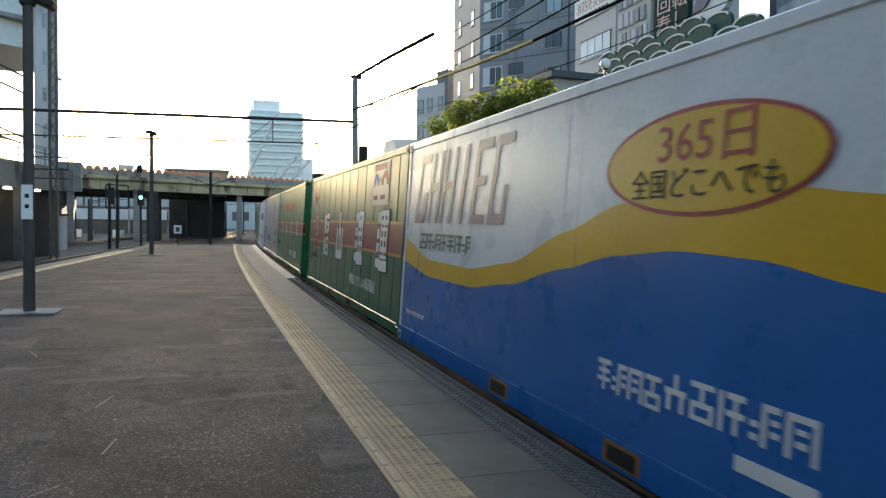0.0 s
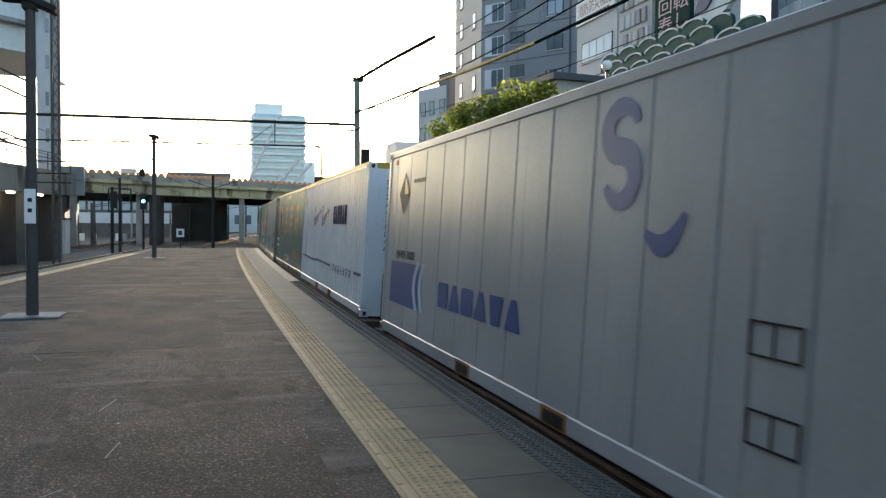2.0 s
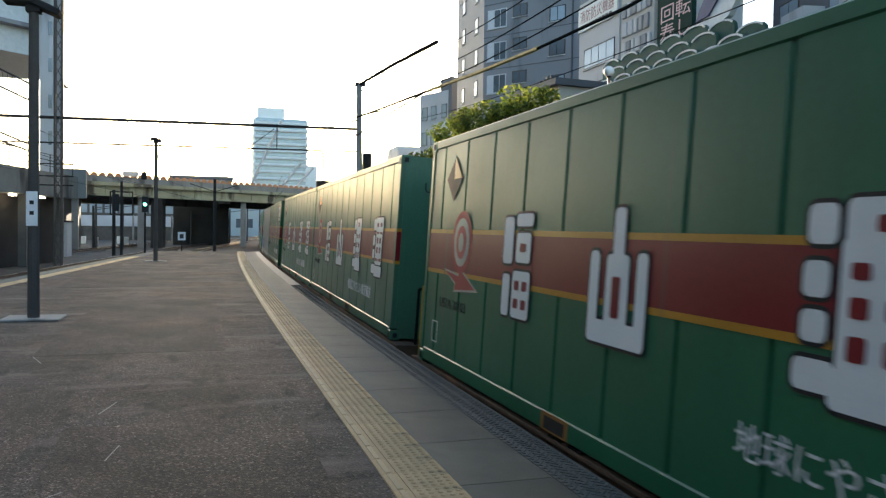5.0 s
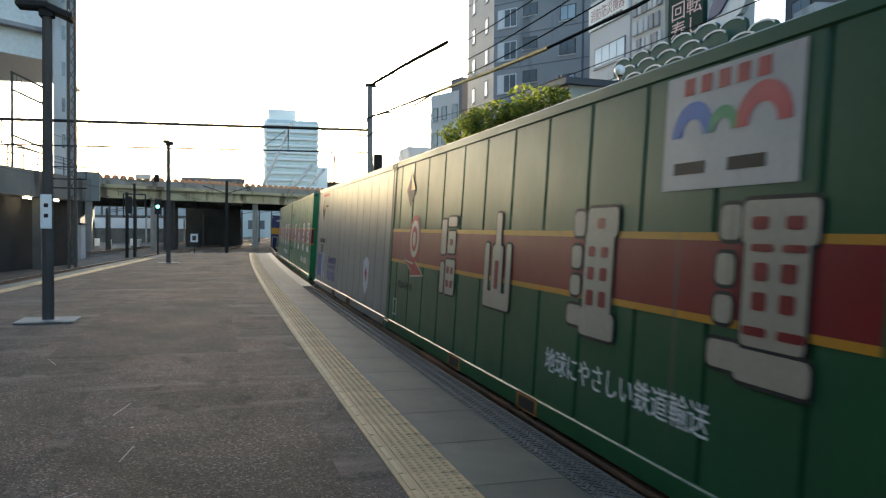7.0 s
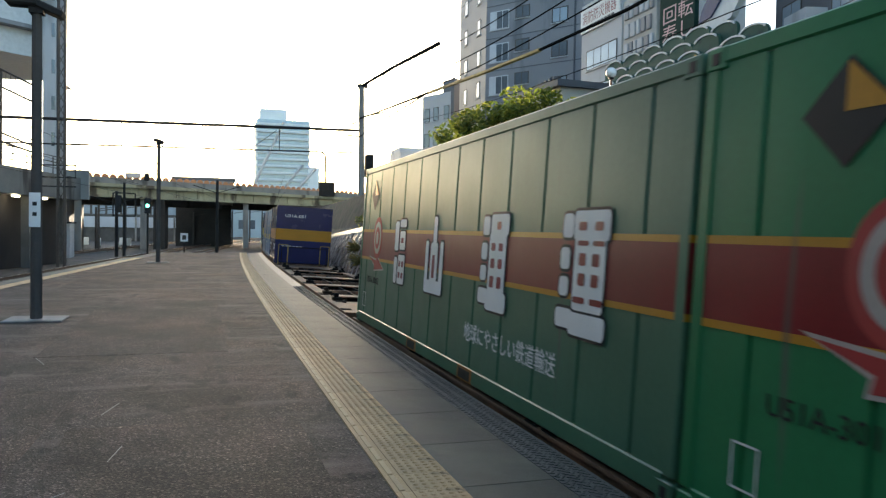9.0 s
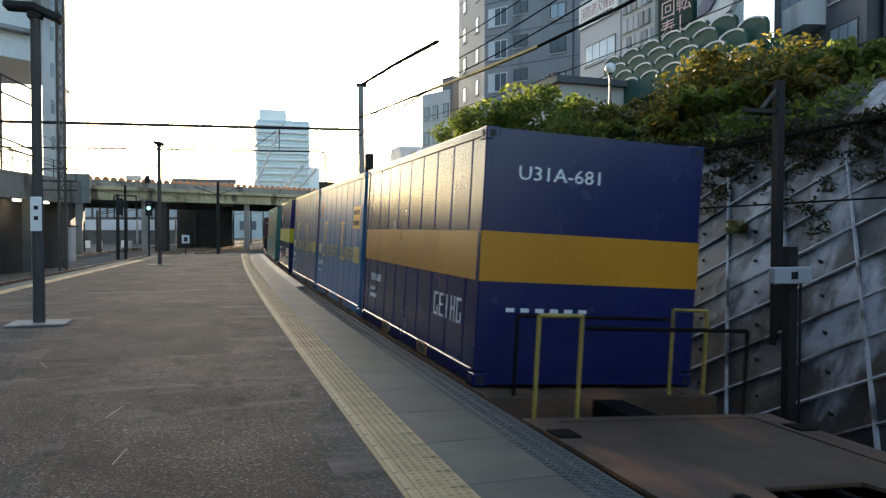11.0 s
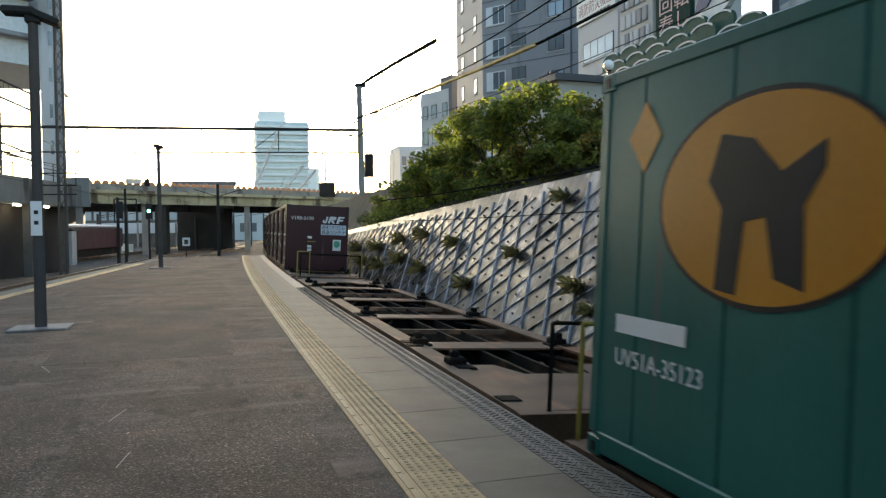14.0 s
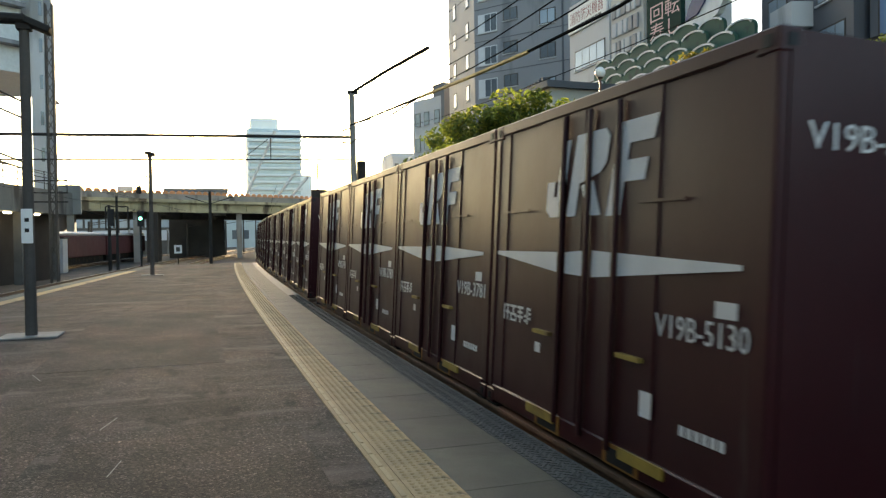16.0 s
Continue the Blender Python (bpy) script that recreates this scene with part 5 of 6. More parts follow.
        b = a.cross(Vector((rng.uniform(-1, 1), rng.uniform(-1, 1), rng.uniform(-1, 1)))).normalized()
        s = size * rng.uniform(0.6, 1.3)
        v = [bm.verts.new(p + q) for q in (-a * s, b * s * 0.42, a * s, -b * s * 0.42)]
        bm.faces.new((v[0], v[1], v[2])), bm.faces.new((v[0], v[2], v[3]))


def broad_tree(label, x, y, z, height, spread, leaves, clumps, per, size, name="tree", base=0.35, lean=0.0):
    t = thing(name, label, name, pose(x, y, z))
    tr = bmesh.new()
    crown = bmesh.new()
    forks = []
    tube(tr, (0, 0, -0.5), (0.05, 0.03, height * 0.3), 0.075 * height / 3, 0.05 * height / 3, 8)
    for i in range(7):
        a = 2 * math.pi * i / 7 + rng.uniform(-0.3, 0.3)
        r = spread * rng.uniform(0.35, 0.62)
        tip = Vector((r * math.cos(a), r * math.sin(a), height * rng.uniform(0.55, 0.8)))
        tube(tr, (0.05, 0.03, height * rng.uniform(0.18, 0.3)), tip, 0.035 * height / 3, 0.012, 6)
        forks.append(tip)
        for _ in range(3):
            tip2 = tip + Vector((rng.uniform(-1, 1), rng.uniform(-1, 1), rng.uniform(0.0, 0.8))) * spread * 0.28
            tube(tr, tip, tip2, 0.014, 0.005, 5)
            forks.append(tip2)
    for i in range(clumps):
        if i < len(forks):
            c = forks[i]
        else:
            a, r = rng.uniform(0, 2 * math.pi), spread * math.sqrt(rng.uniform(0.02, 1.0))
            h = height * (base + (1 - base) * rng.uniform(0.1, 1.0) * math.sqrt(max(0.05, 1 - (r / spread) ** 2 * 0.8)))
            c = Vector((r * math.cos(a) + lean * h, r * math.sin(a), h))
        leafy(crown, c, spread * rng.uniform(0.14, 0.27), per, size)
    part("trunk", tr, bark, t)
    part("crown", crown, leaves, t, "uneven leafy crown")
    return t


broad_tree("broad tree with green and amber autumn leaves above the slope", 11.3, 14.0, 3.2, 2.05, 2.35, leaf_amber, 95, 140, 0.075)
broad_tree("smaller dark green tree beside the street railing", 12.2, 12.0, 3.7, 1.4, 1.4, leaf_green, 40, 110, 0.08)
for x, y, z, h, s, mat in ((10.4, 19.4, 2.7, 2.0, 1.8, leaf_green), (11.0, 21.4, 2.8, 2.3, 1.9, leaf_green), (10.4, 29.6, 2.2, 4.0, 2.2, leaf_green), (9.9, 22.2, 2.6, 3.3, 2.3, leaf_green), (9.2, 24.8, 2.5, 3.5, 2.0, leaf_green), (8.7, 27.6, 2.0, 3.0, 1.8, leaf_green), (10.6, 17.2, 2.7, 1.9, 1.8, leaf_amber), (9.3, 31.5, 1.6, 2.9, 1.9, leaf_green), (9.6, 36.5, 1.2, 2.6, 2.0, leaf_green), (10.2, 42, 0.8, 2.4, 2.2, leaf_green)):
    broad_tree("dense green shrub on the bank above the slope", x, y, z, h, s, mat, 44, 110, 0.1, "shrub", 0.12)

for i in range(26):
    y = 9.6 + 1.0 * i + rng.uniform(-0.3, 0.3)
    p = on_slope(y, top_of(y))
    broad_tree("low scrub along the upper edge of the slope", p.x + rng.uniform(0.5, 1.0), y, p.z + 0.1, rng.uniform(0.7, 1.25), rng.uniform(0.6, 0.95), leaf_green if i % 3 else leaf_amber, 24, 70, 0.075, "shrub", 0.02)


bm = bmesh.new()
for i in range(330):
    y = rng.uniform(8.5, 42)
    p = on_slope(y, top_of(y))
    d = rng.uniform(0.0, 2.3)
    z = p.z + 0.1 + (max(0.55, 2.9 - p.z if y < 30 else 0.55) * min(1.0, d / 1.2))
    leafy(bm, Vector((p.x + d, y, z + rng.uniform(0.0, 0.3))), rng.uniform(0.3, 0.55), 46, 0.075)
tagged(part("undergrowth", bm, leaf_green, None), "tangled green undergrowth covering the bank", "undergrowth", "", "stuff")
creeper_leaf = foliage("creeper_leaf", (0.02, 0.026, 0.010), (0.10, 0.07, 0.02))
bm = bmesh.new()
for i in range(420):
    y = rng.uniform(4.5, 12.8)
    r = top_of(y) + 0.2 - rng.expovariate(1.5) * (0.35 + 0.65 * math.sin(y * 1.3 + 0.6) ** 2)
    if r > 1.8:
        leafy(bm, on_slope(y, r, 0.04), rng.uniform(0.1, 0.24), 55, 0.035, 0.5)
tagged(part("creeper", bm, creeper_leaf, None), "dark creeper hanging over the upper edge of the slope", "creeper", "", "stuff")


def tuft(label, y, r, size, mat, n=60):
    bm = bmesh.new()
    for _ in range(n):
        a = rng.uniform(0, 2 * math.pi)
        tip = Vector((math.cos(a) * 0.5 - 0.4, math.sin(a) * 0.9, rng.uniform(-0.35, 0.7))) * size * 0.55 * rng.uniform(0.3, 1.0)
        b = Vector((rng.uniform(-0.1, 0.1), rng.uniform(-0.15, 0.15), 0)) * size
        w = Vector((-tip.y, tip.x, 0)).normalized() * 0.006
        v = [bm.verts.new(q) for q in (b - w, b + w, b + tip * 0.6 + w * 0.6 + Vector((0, 0, 0.05)), b + tip)]
        bm.faces.new(v)
    ob = part("grass_tuft", bm, mat, None)
    ob.matrix_basis = Matrix.Translation(on_slope(y, r, 0.0))
    return tagged(ob, label, "grass tuft", "tufts on the slope", "stuff")


for y, r, s in ((13.2, 1.6, 0.9), (12.4, 1.2, 0.6), (11.2, 2.1, 0.5), (15.5, 3.6, 0.8), (17, 2.2, 0.8), (19.5, 1.2, 1.0), (22, 2.4, 1.1), (24.5, 1.4, 1.2), (26, 2.6, 1.3), (28, 1.6, 1.4), (29, 2.4, 1.4), (31, 1.2, 1.5), (33, 2.0, 1.5), (12.3, 3.3, 0.5), (9.2, 2.9, 0.45), (35, 1.2, 1.5), (38, 1.8, 1.5)):
    tuft("dry yellow-green grass tuft growing from the slope", y, r, s, grass_mat, 220)

# ---- posts and cables by the slope ----
cable_post = thing("cable_post", "dark steel cable post standing on the slope", "post", pose(6.62, 7.8, 0))
part("shaft", boxes((-0.05, 0.05, -0.05, 0.05, -0.1, 3.3)), steel_dark, cable_post)
part("cross_arm", boxes((-0.5, 0.15, -0.03, 0.03, 2.9, 2.95)), steel_dark, cable_post)
part("brace", rods([((-0.25, 0, 2.95), (0.02, 0, 3.25))], 0.025), pole_grey, cable_post)
box_post = thing("equipment_post", "dark post with a pale grey equipment box", "post", pose(6.12, 7.0, -1.3))
part("shaft", boxes((-0.055, 0.055, -0.055, 0.055, 0.0, 2.6)), steel_dark, box_post)
eb = part("equipment_box", soft_box(-0.34, 0.16, -0.16, -0.06, 2.2, 2.38, 0.01), surface("grey_box", (0.42, 0.43, 0.45), 0.5, 0, 0.12), box_post, "pale grey box")
part("socket", boxes((-0.12, -0.04, -0.172, -0.158, 2.25, 2.33)), black_plain, eb)
part("conduit", rods([((0.08, -0.07, 2.2), (0.08, -0.07, 0.4))], 0.015), black_plain, box_post)


def cable(name, label, pts, r, material, n=5, group="overhead cables"):
    bm = bmesh.new()
    rings = []
    for p in pts:
        rings.append([bm.verts.new(Vector(p) + Vector((r * math.cos(2 * math.pi * i / n), 0, r * math.sin(2 * math.pi * i / n)))) for i in range(n)])
    for a, b in zip(rings, rings[1:]):
        for i in range(n):
            bm.faces.new((a[i], a[(i + 1) % n], b[(i + 1) % n], b[i]))
    bm.faces.new(rings[0][::-1]), bm.faces.new(rings[-1])
    return tagged(part(name, bm, material, None), label, "cable", group)


def hanging(a, b, sag, n=12):
    a, b = Vector(a), Vector(b)
    return [a.lerp(b, i / n) - Vector((0, 0, 4 * sag * (i / n) * (1 - i / n))) for i in range(n + 1)]


cable("line_cable", "thick black cable strung along the slope", hanging((7.0, -4, 3.0), (7.3, 34, 2.75), 0.25, 16), 0.024, cable_black)
cable("line_cable", "thin black cable strung along the slope", hanging((6.75, -4, 2.0), (7.2, 40, 1.9), 0.2, 16), 0.012, cable_black)
cable("feeder_cable", "black feeder cable running down to the mast", [(8.6, 2, 7.0), (8.6, 8, 6.5), (8.6, 14.8, 6.35), (8.6, 19.5, 6.5)], 0.042, cable_black)
cable("feeder_sleeve", "weathered yellow sleeve on the feeder cable", [(8.6, 19.5, 6.5), (8.6, 24.5, 6.78), (8.6, 30.7, 7.2)], 0.065, surface("sleeve_yellow", (0.42, 0.30, 0.10), 0.6, 0, 0.2, 3, 30))
cable("feeder_cable", "black feeder cable running down to the mast", [(8.6, 30.7, 7.2), (9.4, 44, 8.4), (10.3, 56, 9.6)], 0.055, cable_black)
cable("feeder_cable", "black feeder cable running down to the mast", [(8.8, 32.0, 7.35), (9.6, 43, 7.9), (10.4, 56, 8.3)], 0.04, cable_black)
cable("feeder_cable", "thin overhead feeder wire", hanging((8.6, -6, 5.6), (10.4, 56, 9.0), 1.2, 20), 0.012, cable_black)
for a, b, sag, r in (((8.6, -6, 8.6), (10.6, 56, 11.6), 1.9, 0.022), ((8.9, -6, 8.0), (10.6, 56, 10.6), 1.6, 0.022), ((9.4, -6, 9.6), (10.8, 56, 12.6), 1.8, 0.02), ((8.2, -6, 9.8), (10.2, 56, 13.2), 1.5, 0.01)):
    cable("overhead_wire", "thin overhead wire above the bank", hanging(a, b, sag, 20), r, cable_black)
for off, z in ((0.0, 4.05), (0.0, 5.0)):
    cable("contact_wire", "overhead contact line above the train's track", [(own_track(y) + 0.35 + off, y, z + (0.25 if z > 4.5 else 0) * math.cos(y * 0.12)) for y in range(56, 130, 4)], 0.011, cable_black, 4)
sleeve = cable("feeder_sleeve", "dark sleeve on a feeder wire near the mast", [(10.45, 55.5, 11.95), (10.5, 45, 11.3), (10.55, 36, 10.6)], 0.1, cable_black)

# ---- street furniture ----
lamp = thing("globe_lamp", "street lamp with a white glass globe on a brown pole", "street lamp", pose(13.85, 25, 4.15))
part("pole", tube(bmesh.new(), (0, 0, 0), (0, 0, 2.95), 0.05, 0.045, 10), surface("lamp_brown", (0.18, 0.08, 0.05), 0.5), lamp)
gb = bmesh.new()
bmesh.ops.create_uvsphere(gb, u_segments=16, v_segments=10, radius=0.2)
part("globe", turned(gb, Matrix.Translation((0, 0, 3.16))), surface("globe_white", (0.82, 0.82, 0.8), 0.2, 0, 0.03), lamp, "white globe")
part("collar", tube(bmesh.new(), (0, 0, 2.93), (0, 0, 3.0), 0.09, 0.1, 10), steel_dark, lamp)
fence = thing("street_railing", "dark metal street railing above the slope", "railing")
for i in range(24):
    y = 3 + 0.9 * i
    part("post", boxes((12.5, 12.56, y - 0.03, y + 0.03, 4.0, 5.2)), steel_dark, fence)
for z in (4.4, 4.8, 5.2):
    part("rail", boxes((12.505, 12.545, 3, 24, z - 0.025, z + 0.025)), steel_dark, fence)


# ---- buildings on the street side ----
grey_wall = surface("grey_tile_wall", (0.255, 0.255, 0.268), 0.6, 0, 0.06, 0.2, 30, 0.1, 40, (0.13, 0.135, 0.15), 0.25, (1, 1, 0.2), 0.5)
pale_wall = surface("pale_wall", (0.50, 0.51, 0.52), 0.65, 0, 0.06, 0.2, 30, 0.1, 40, (0.28, 0.27, 0.26), 0.25, (1, 1, 0.15), 0.5)
cream_wall = surface("cream_wall", (0.48, 0.46, 0.42), 0.7, 0, 0.08, 0.2, 20)
dark_wall = surface("dark_wall", (0.10, 0.105, 0.12), 0.6, 0, 0.08, 0.2, 20)
white_frame = surface("window_frame_white", (0.62, 0.63, 0.64), 0.4, 0, 0.05)
wave_green = surface("wave_green", (0.022, 0.085, 0.06), 0.75, 0, 0.12, 0.6, 20, 0.1, 40, (0.02, 0.05, 0.045), 0.3)
wave_white = surface("wave_white", (0.66, 0.68, 0.68), 0.5, 0, 0.08)


def face_place(p, q, d, z):
    """On an upright wall from p to q (seen with p to the left): d metres along it, z up, facing outwards."""
    along = (Vector((*q, 0)) - Vector((*p, 0))).normalized()
    out = Vector((along.y, -along.x, 0))
    m = Matrix((along, Vector((0, 0, 1)), out)).transposed().to_4x4()
    return Matrix.Translation(Vector((*p, z)) + along * d) @ m


def add_window(house, place, w, h, panes=2, shutter=False, glass=None):
    win = part("window", turned(boxes((-0.06, w + 0.06, -0.06, h + 0.06, -0.04, 0.03)), place), white_frame if shutter else pole_grey, house)
    step = w / panes
    for i in range(panes):
        pane_mat = white_frame if shutter and i == 0 else (glass or glass_dark)
        part("pane", turned(boxes((i * step + 0.05, (i + 1) * step - 0.03, 0.03, h - 0.03, 0.02, 0.045)), place), pane_mat, win)
    part("sill", turned(boxes((-0.12, w + 0.12, -0.14, -0.06, 0.0, 0.12)), place), pale_wall, win)


A, C, B = (24.8, 76.8), (24.5, 68.0), (30.3, 59.7)
house = thing("apartment_building", "tall grey tiled apartment building with rows of windows", "building")
part("wall", prism([A, C, B, (44, 66), (44, 84)], 4.1, 42), grey_wall, house)
for i in range(11):
    z = 8.2 + 3.0 * i
    add_window(house, face_place(C, B, 0.5, z), 2.0, 1.6, 3, True)
    add_window(house, face_place(C, B, 3.3, z + 0.7), 1.4, 1.0, 2)
    add_window(house, face_place(C, B, 7.1, z - 0.3), 1.5, 1.2, 2, False, glass_light if i % 3 else glass_dark)
    for d in (1.9, 6.2):
        add_window(house, face_place(A, C, 8.8 - d - 0.8, z + 0.2), 0.9, 1.4, 1)
    part("floor_line", turned(boxes((0, 10.1, -0.05, 0.02, 0, 0.03)), face_place(C, B, 0, z - 0.8)), dark_wall, house)
part("parapet", prism([A, C, B, (44, 66), (44, 84)], 42, 42.8), pale_wall, house)
part("downpipe", turned(boxes((9.3, 9.42, 0, 36, 0, 0.12)), face_place(C, B, 0, 5)), dark_wall, house)

house = thing("office_building", "white office building with ribbon windows and a sign board", "building")
p, q = (26.2, 51.8), (26.2, 46.0)
part("wall", prism([p, q, (36, 46.0), (36, 51.8)], 4.1, 18.2), pale_wall, house)
for z in (5.6, 8.1, 10.7, 13.3):
    add_window(house, face_place(p, q, 0.9, z), 4.3, 1.35, 4, False, glass_light)
sign = part("sign_board", turned(boxes((0.05, 5.7, 0, 1.75, 0.03, 0.14)), face_place(p, q, 0, 16.1)), white_plain, house, "white sign board with dark red characters")
letters("sign_text", "消防防災機器", 0.95, surface("sign_red", (0.28, 0.05, 0.05), 0.5), sign, face_place(p, q, 0.35, 16.75) @ Matrix.Translation((0, 0, 0.15)), 4.9)
part("sign_bars", turned(flat([(0.6 + 0.5 * i, 0.18, 1.0 + 0.5 * i, 0.42) for i in range(9)], 0.01), face_place(p, q, 0, 16.1) @ Matrix.Translation((0, 0, 0.145))), dark_wall, sign)

# wave-topped restaurant front
house = thing("restaurant_building", "green restaurant front with white-edged wave crests and roof signs", "building")
p, q = (26.0, 46.0), (26.0, 31.6)
part("wall", prism([(26.0, 31.6), (34, 31.6), (34, 45.95), (26.0, 45.95)], 4.1, 10.9), wave_green, house)


def crest_outline(w, h):
    top = [(w * 0.5 * (1 - math.cos(math.pi * i / 12)), h * math.sin(math.pi * i / 12) ** 0.8) for i in range(13)]
    return top


for row, (z0, lift, shift) in enumerate(((12.42, 0.06, -1.3), (11.72, 0.3, -0.15), (11.02, 0.54, -1.3), (10.32, 0.78, -0.15))):
    for i in range(7 if row % 2 == 0 else 6):
        w = 2.28
        d = shift + 2.3 * i
        drop = max(0.0, d - 9.2) * 0.3
        out = crest_outline(w, 0.6)
        pl = face_place(p, q, d, z0 - drop) @ Matrix.Translation((0, 0, lift))
        wave = part("wave_crest", turned(prism([(0, -0.9)] + out + [(w, -0.9)], 0, 0.2), pl), wave_green, house)
        inner = [(x * 0.95 + w * 0.025, y - 0.09) for x, y in out]
        edge = prism(out[2:-2] + inner[2:-2][::-1], 0.18, 0.26)
        part("white_edge", turned(edge, pl), wave_white, wave, "white painted wave edge")
board = part("relief_sign", turned(boxes((0.25, 4.2, 0, 4.2, -0.5, -0.2)), face_place(p, q, 0, 12.7)), cream_wall, house, "pale sign with raised unreadable lettering")
brng = random.Random(9)
for r in range(3):
    x = 0.5
    while x < 3.7:
        w = brng.uniform(0.35, 0.7)
        part("raised_bar", turned(soft_box(x, x + w, 0.35 + r * 1.25, 1.3 + r * 1.25, -0.22, -0.08, 0.05), face_place(p, q, 0, 12.7)), pale_wall if brng.random() < 0.6 else grey_wall, board)
        x += w + 0.12
dark_board = part("dark_sign", turned(boxes((4.6, 8.1, 0, 4.4, -0.5, -0.2)), face_place(p, q, 0, 12.5)), surface("sign_dark_green", (0.012, 0.045, 0.036), 0.8, 0, 0.12, spec=0.15), house, "dark green sign with pale characters")
sign_pink = surface("sign_pink", (0.62, 0.42, 0.42), 0.5)
letters("sign_text", "回転", 1.15, sign_pink, dark_board, face_place(p, q, 4.85, 14.2) @ Matrix.Translation((0, 0, -0.19)), 3.0)
letters("sign_text", "寿し", 1.15, sign_pink, dark_board, face_place(p, q, 4.85, 13.05) @ Matrix.Translation((0, 0, -0.19)), 3.0)
fish = [(8.5, 0.2), (9.0, 1.2), (9.8, 2.2), (10.8, 2.9), (11.8, 3.0), (12.4, 2.4), (12.2, 1.2), (11.4, 0.3), (10.2, 0.0)]
part("figure_sign", turned(prism(fish, -0.5, -0.15), face_place(p, q, 0, 12.7)), wave_white, house, "large white and navy fish-shaped sign")
part("figure_back", turned(prism([(8.7, 0.6), (9.0, 1.2), (9.8, 2.2), (10.8, 2.9), (11.3, 2.4), (10.6, 1.4), (9.8, 0.7)], -0.16, -0.05), face_place(p, q, 0, 12.7)), surface("figure_navy", (0.02, 0.04, 0.13), 0.5), house)

house = thing("corner_building", "dark grey building with balconies and blue glass", "building")
p, q = (29.5, 35.2), (27.5, 27.0)
part("wall", prism([p, q, (40, 27), (40, 35.2)], 4.1, 30), dark_wall, house)
for i in range(7):
    z = 6.0 + 3.1 * i
    add_window(house, face_place(p, q, 0.8, z), 1.9, 1.5, 2, False, glass_light)
    add_window(house, face_place(p, q, 5.6, z), 2.2, 1.8, 3, False, glass_light)
    part("balcony", turned(boxes((3.1, 5.2, -0.9, 0.3, 0, 1.1)), face_place(p, q, 0, z)), pale_wall, house)
house = thing("glass_building", "blue glass fronted building with dark frames", "building")
p, q = (28.0, 26.6), (28.0, 12)
part("wall", prism([p, q, (40, 12), (40, 26.6)], 4.1, 26), dark_wall, house)
blue_glass = surface("blue_glass", (0.10, 0.2, 0.36), 0.1, 0, 0.15, 0.3, spec=0.8)
for i in range(6):
    for j in range(5):
        add_window(house, face_place(p, q, 0.5 + 2.8 * j, 5.5 + 3.3 * i), 2.4, 2.6, 2, False, blue_glass)

house = thing("slim_building", "narrow white apartment building in the haze", "building")
p, q = (24.4, 90.0), (26.6, 84.5)
part("wall", prism([p, q, (34, 88), (32, 94)], 4.1, 17.6), pale_wall, house)
part("roof_house", prism([(25.9, 86.5), (26.6, 84.4), (31, 86), (30, 90)], 14.2, 19.0), dark_wall, house)
for i in range(4):
    for d in (0.5, 2.2, 4.2):
        add_window(house, face_place(p, q, d, 5.5 + 3.0 * i), 0.9, 1.5, 1)
house = thing("low_building", "low tiled-roof house behind the trees", "building")
part("wall", prism([(20.0, 48.5), (20.4, 43.0), (25, 43.4), (25, 49)], 4.1, 10.4), cream_wall, house)
part("roof", prism([(19.6, 49), (20.0, 42.6), (25.3, 43), (25.3, 49.4)], 10.4, 10.8), dark_wall, house, "dark tiled roof")
for i in range(9):
    part("roof_rib", boxes((19.9 + 0.04 * i, 20.4 + 0.04 * i, 43 + 0.65 * i, 43.25 + 0.65 * i, 10.8, 11.0)), dark_wall, house)
for x, y, w, h in ((29, 120, 2.4, 14.0), (32.0, 118, 2.6, 14.2), (36, 150, 5, 18), (45, 180, 8, 19)):
    house = thing("distant_building", "pale distant building in the haze", "building")
    part("wall", prism([(x, y), (x + w, y), (x + w, y + 8), (x, y + 8)], -1.4, h), pale_wall, house)
    for i in range(3):
        for j in range(2):
            part("window", boxes((x + 0.3 + j * w * 0.5, x + 0.3 + j * w * 0.5 + w * 0.3, y - 0.05, y + 0.1, 6 + 2.8 * i, 7.4 + 2.8 * i)), glass_dark, house)

# tower behind which the sun stands
house = thing("tower_block", "tall pale apartment tower with stacked balconies, against the sun", "building")
# wall and window bands are extra pale: haze and glare put into the colour
tower_wall = surface("tower_wall", (0.78, 0.79, 0.78), 0.6, 0, 0.06, 0.05, 2)
part("wall", boxes((19.8, 44.6, 370, 392, -1.4, 52.4)), tower_wall, house)
part("roof_house", boxes((21.6, 34.0, 372, 388, 52.4, 57.6)), tower_wall, house)
for i in range(15):
    z = 4 + 3.25 * i
    part("balcony", boxes((19.6, 44.8, 368.4, 370, z, z + 1.15)), wave_white, house)
    part("window_band", boxes((20.5, 44.0, 369.9, 370.05, z + 1.2, z + 2.9)), glass_light, house)
part("low_wing", boxes((44.6, 50, 374, 392, -1.4, 31)), tower_wall, house)

# ---- road bridge ----
bridge_mat = surface("bridge_girder", (0.40, 0.37, 0.24), 0.7, 0, 0.2, 0.4, 10, 0.2, 10, (0.09, 0.07, 0.045), 0.35, (1, 1, 0.3), 0.5)
# near-black tone puts the shade below the bridge into the colour
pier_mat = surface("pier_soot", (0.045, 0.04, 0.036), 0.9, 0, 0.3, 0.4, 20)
bridge = thing("road_bridge", "long olive road bridge over the tracks with a parapet", "bridge", None, "", "structure")
bl, br = (-16.5, 93.4), (40.0, 133.5)
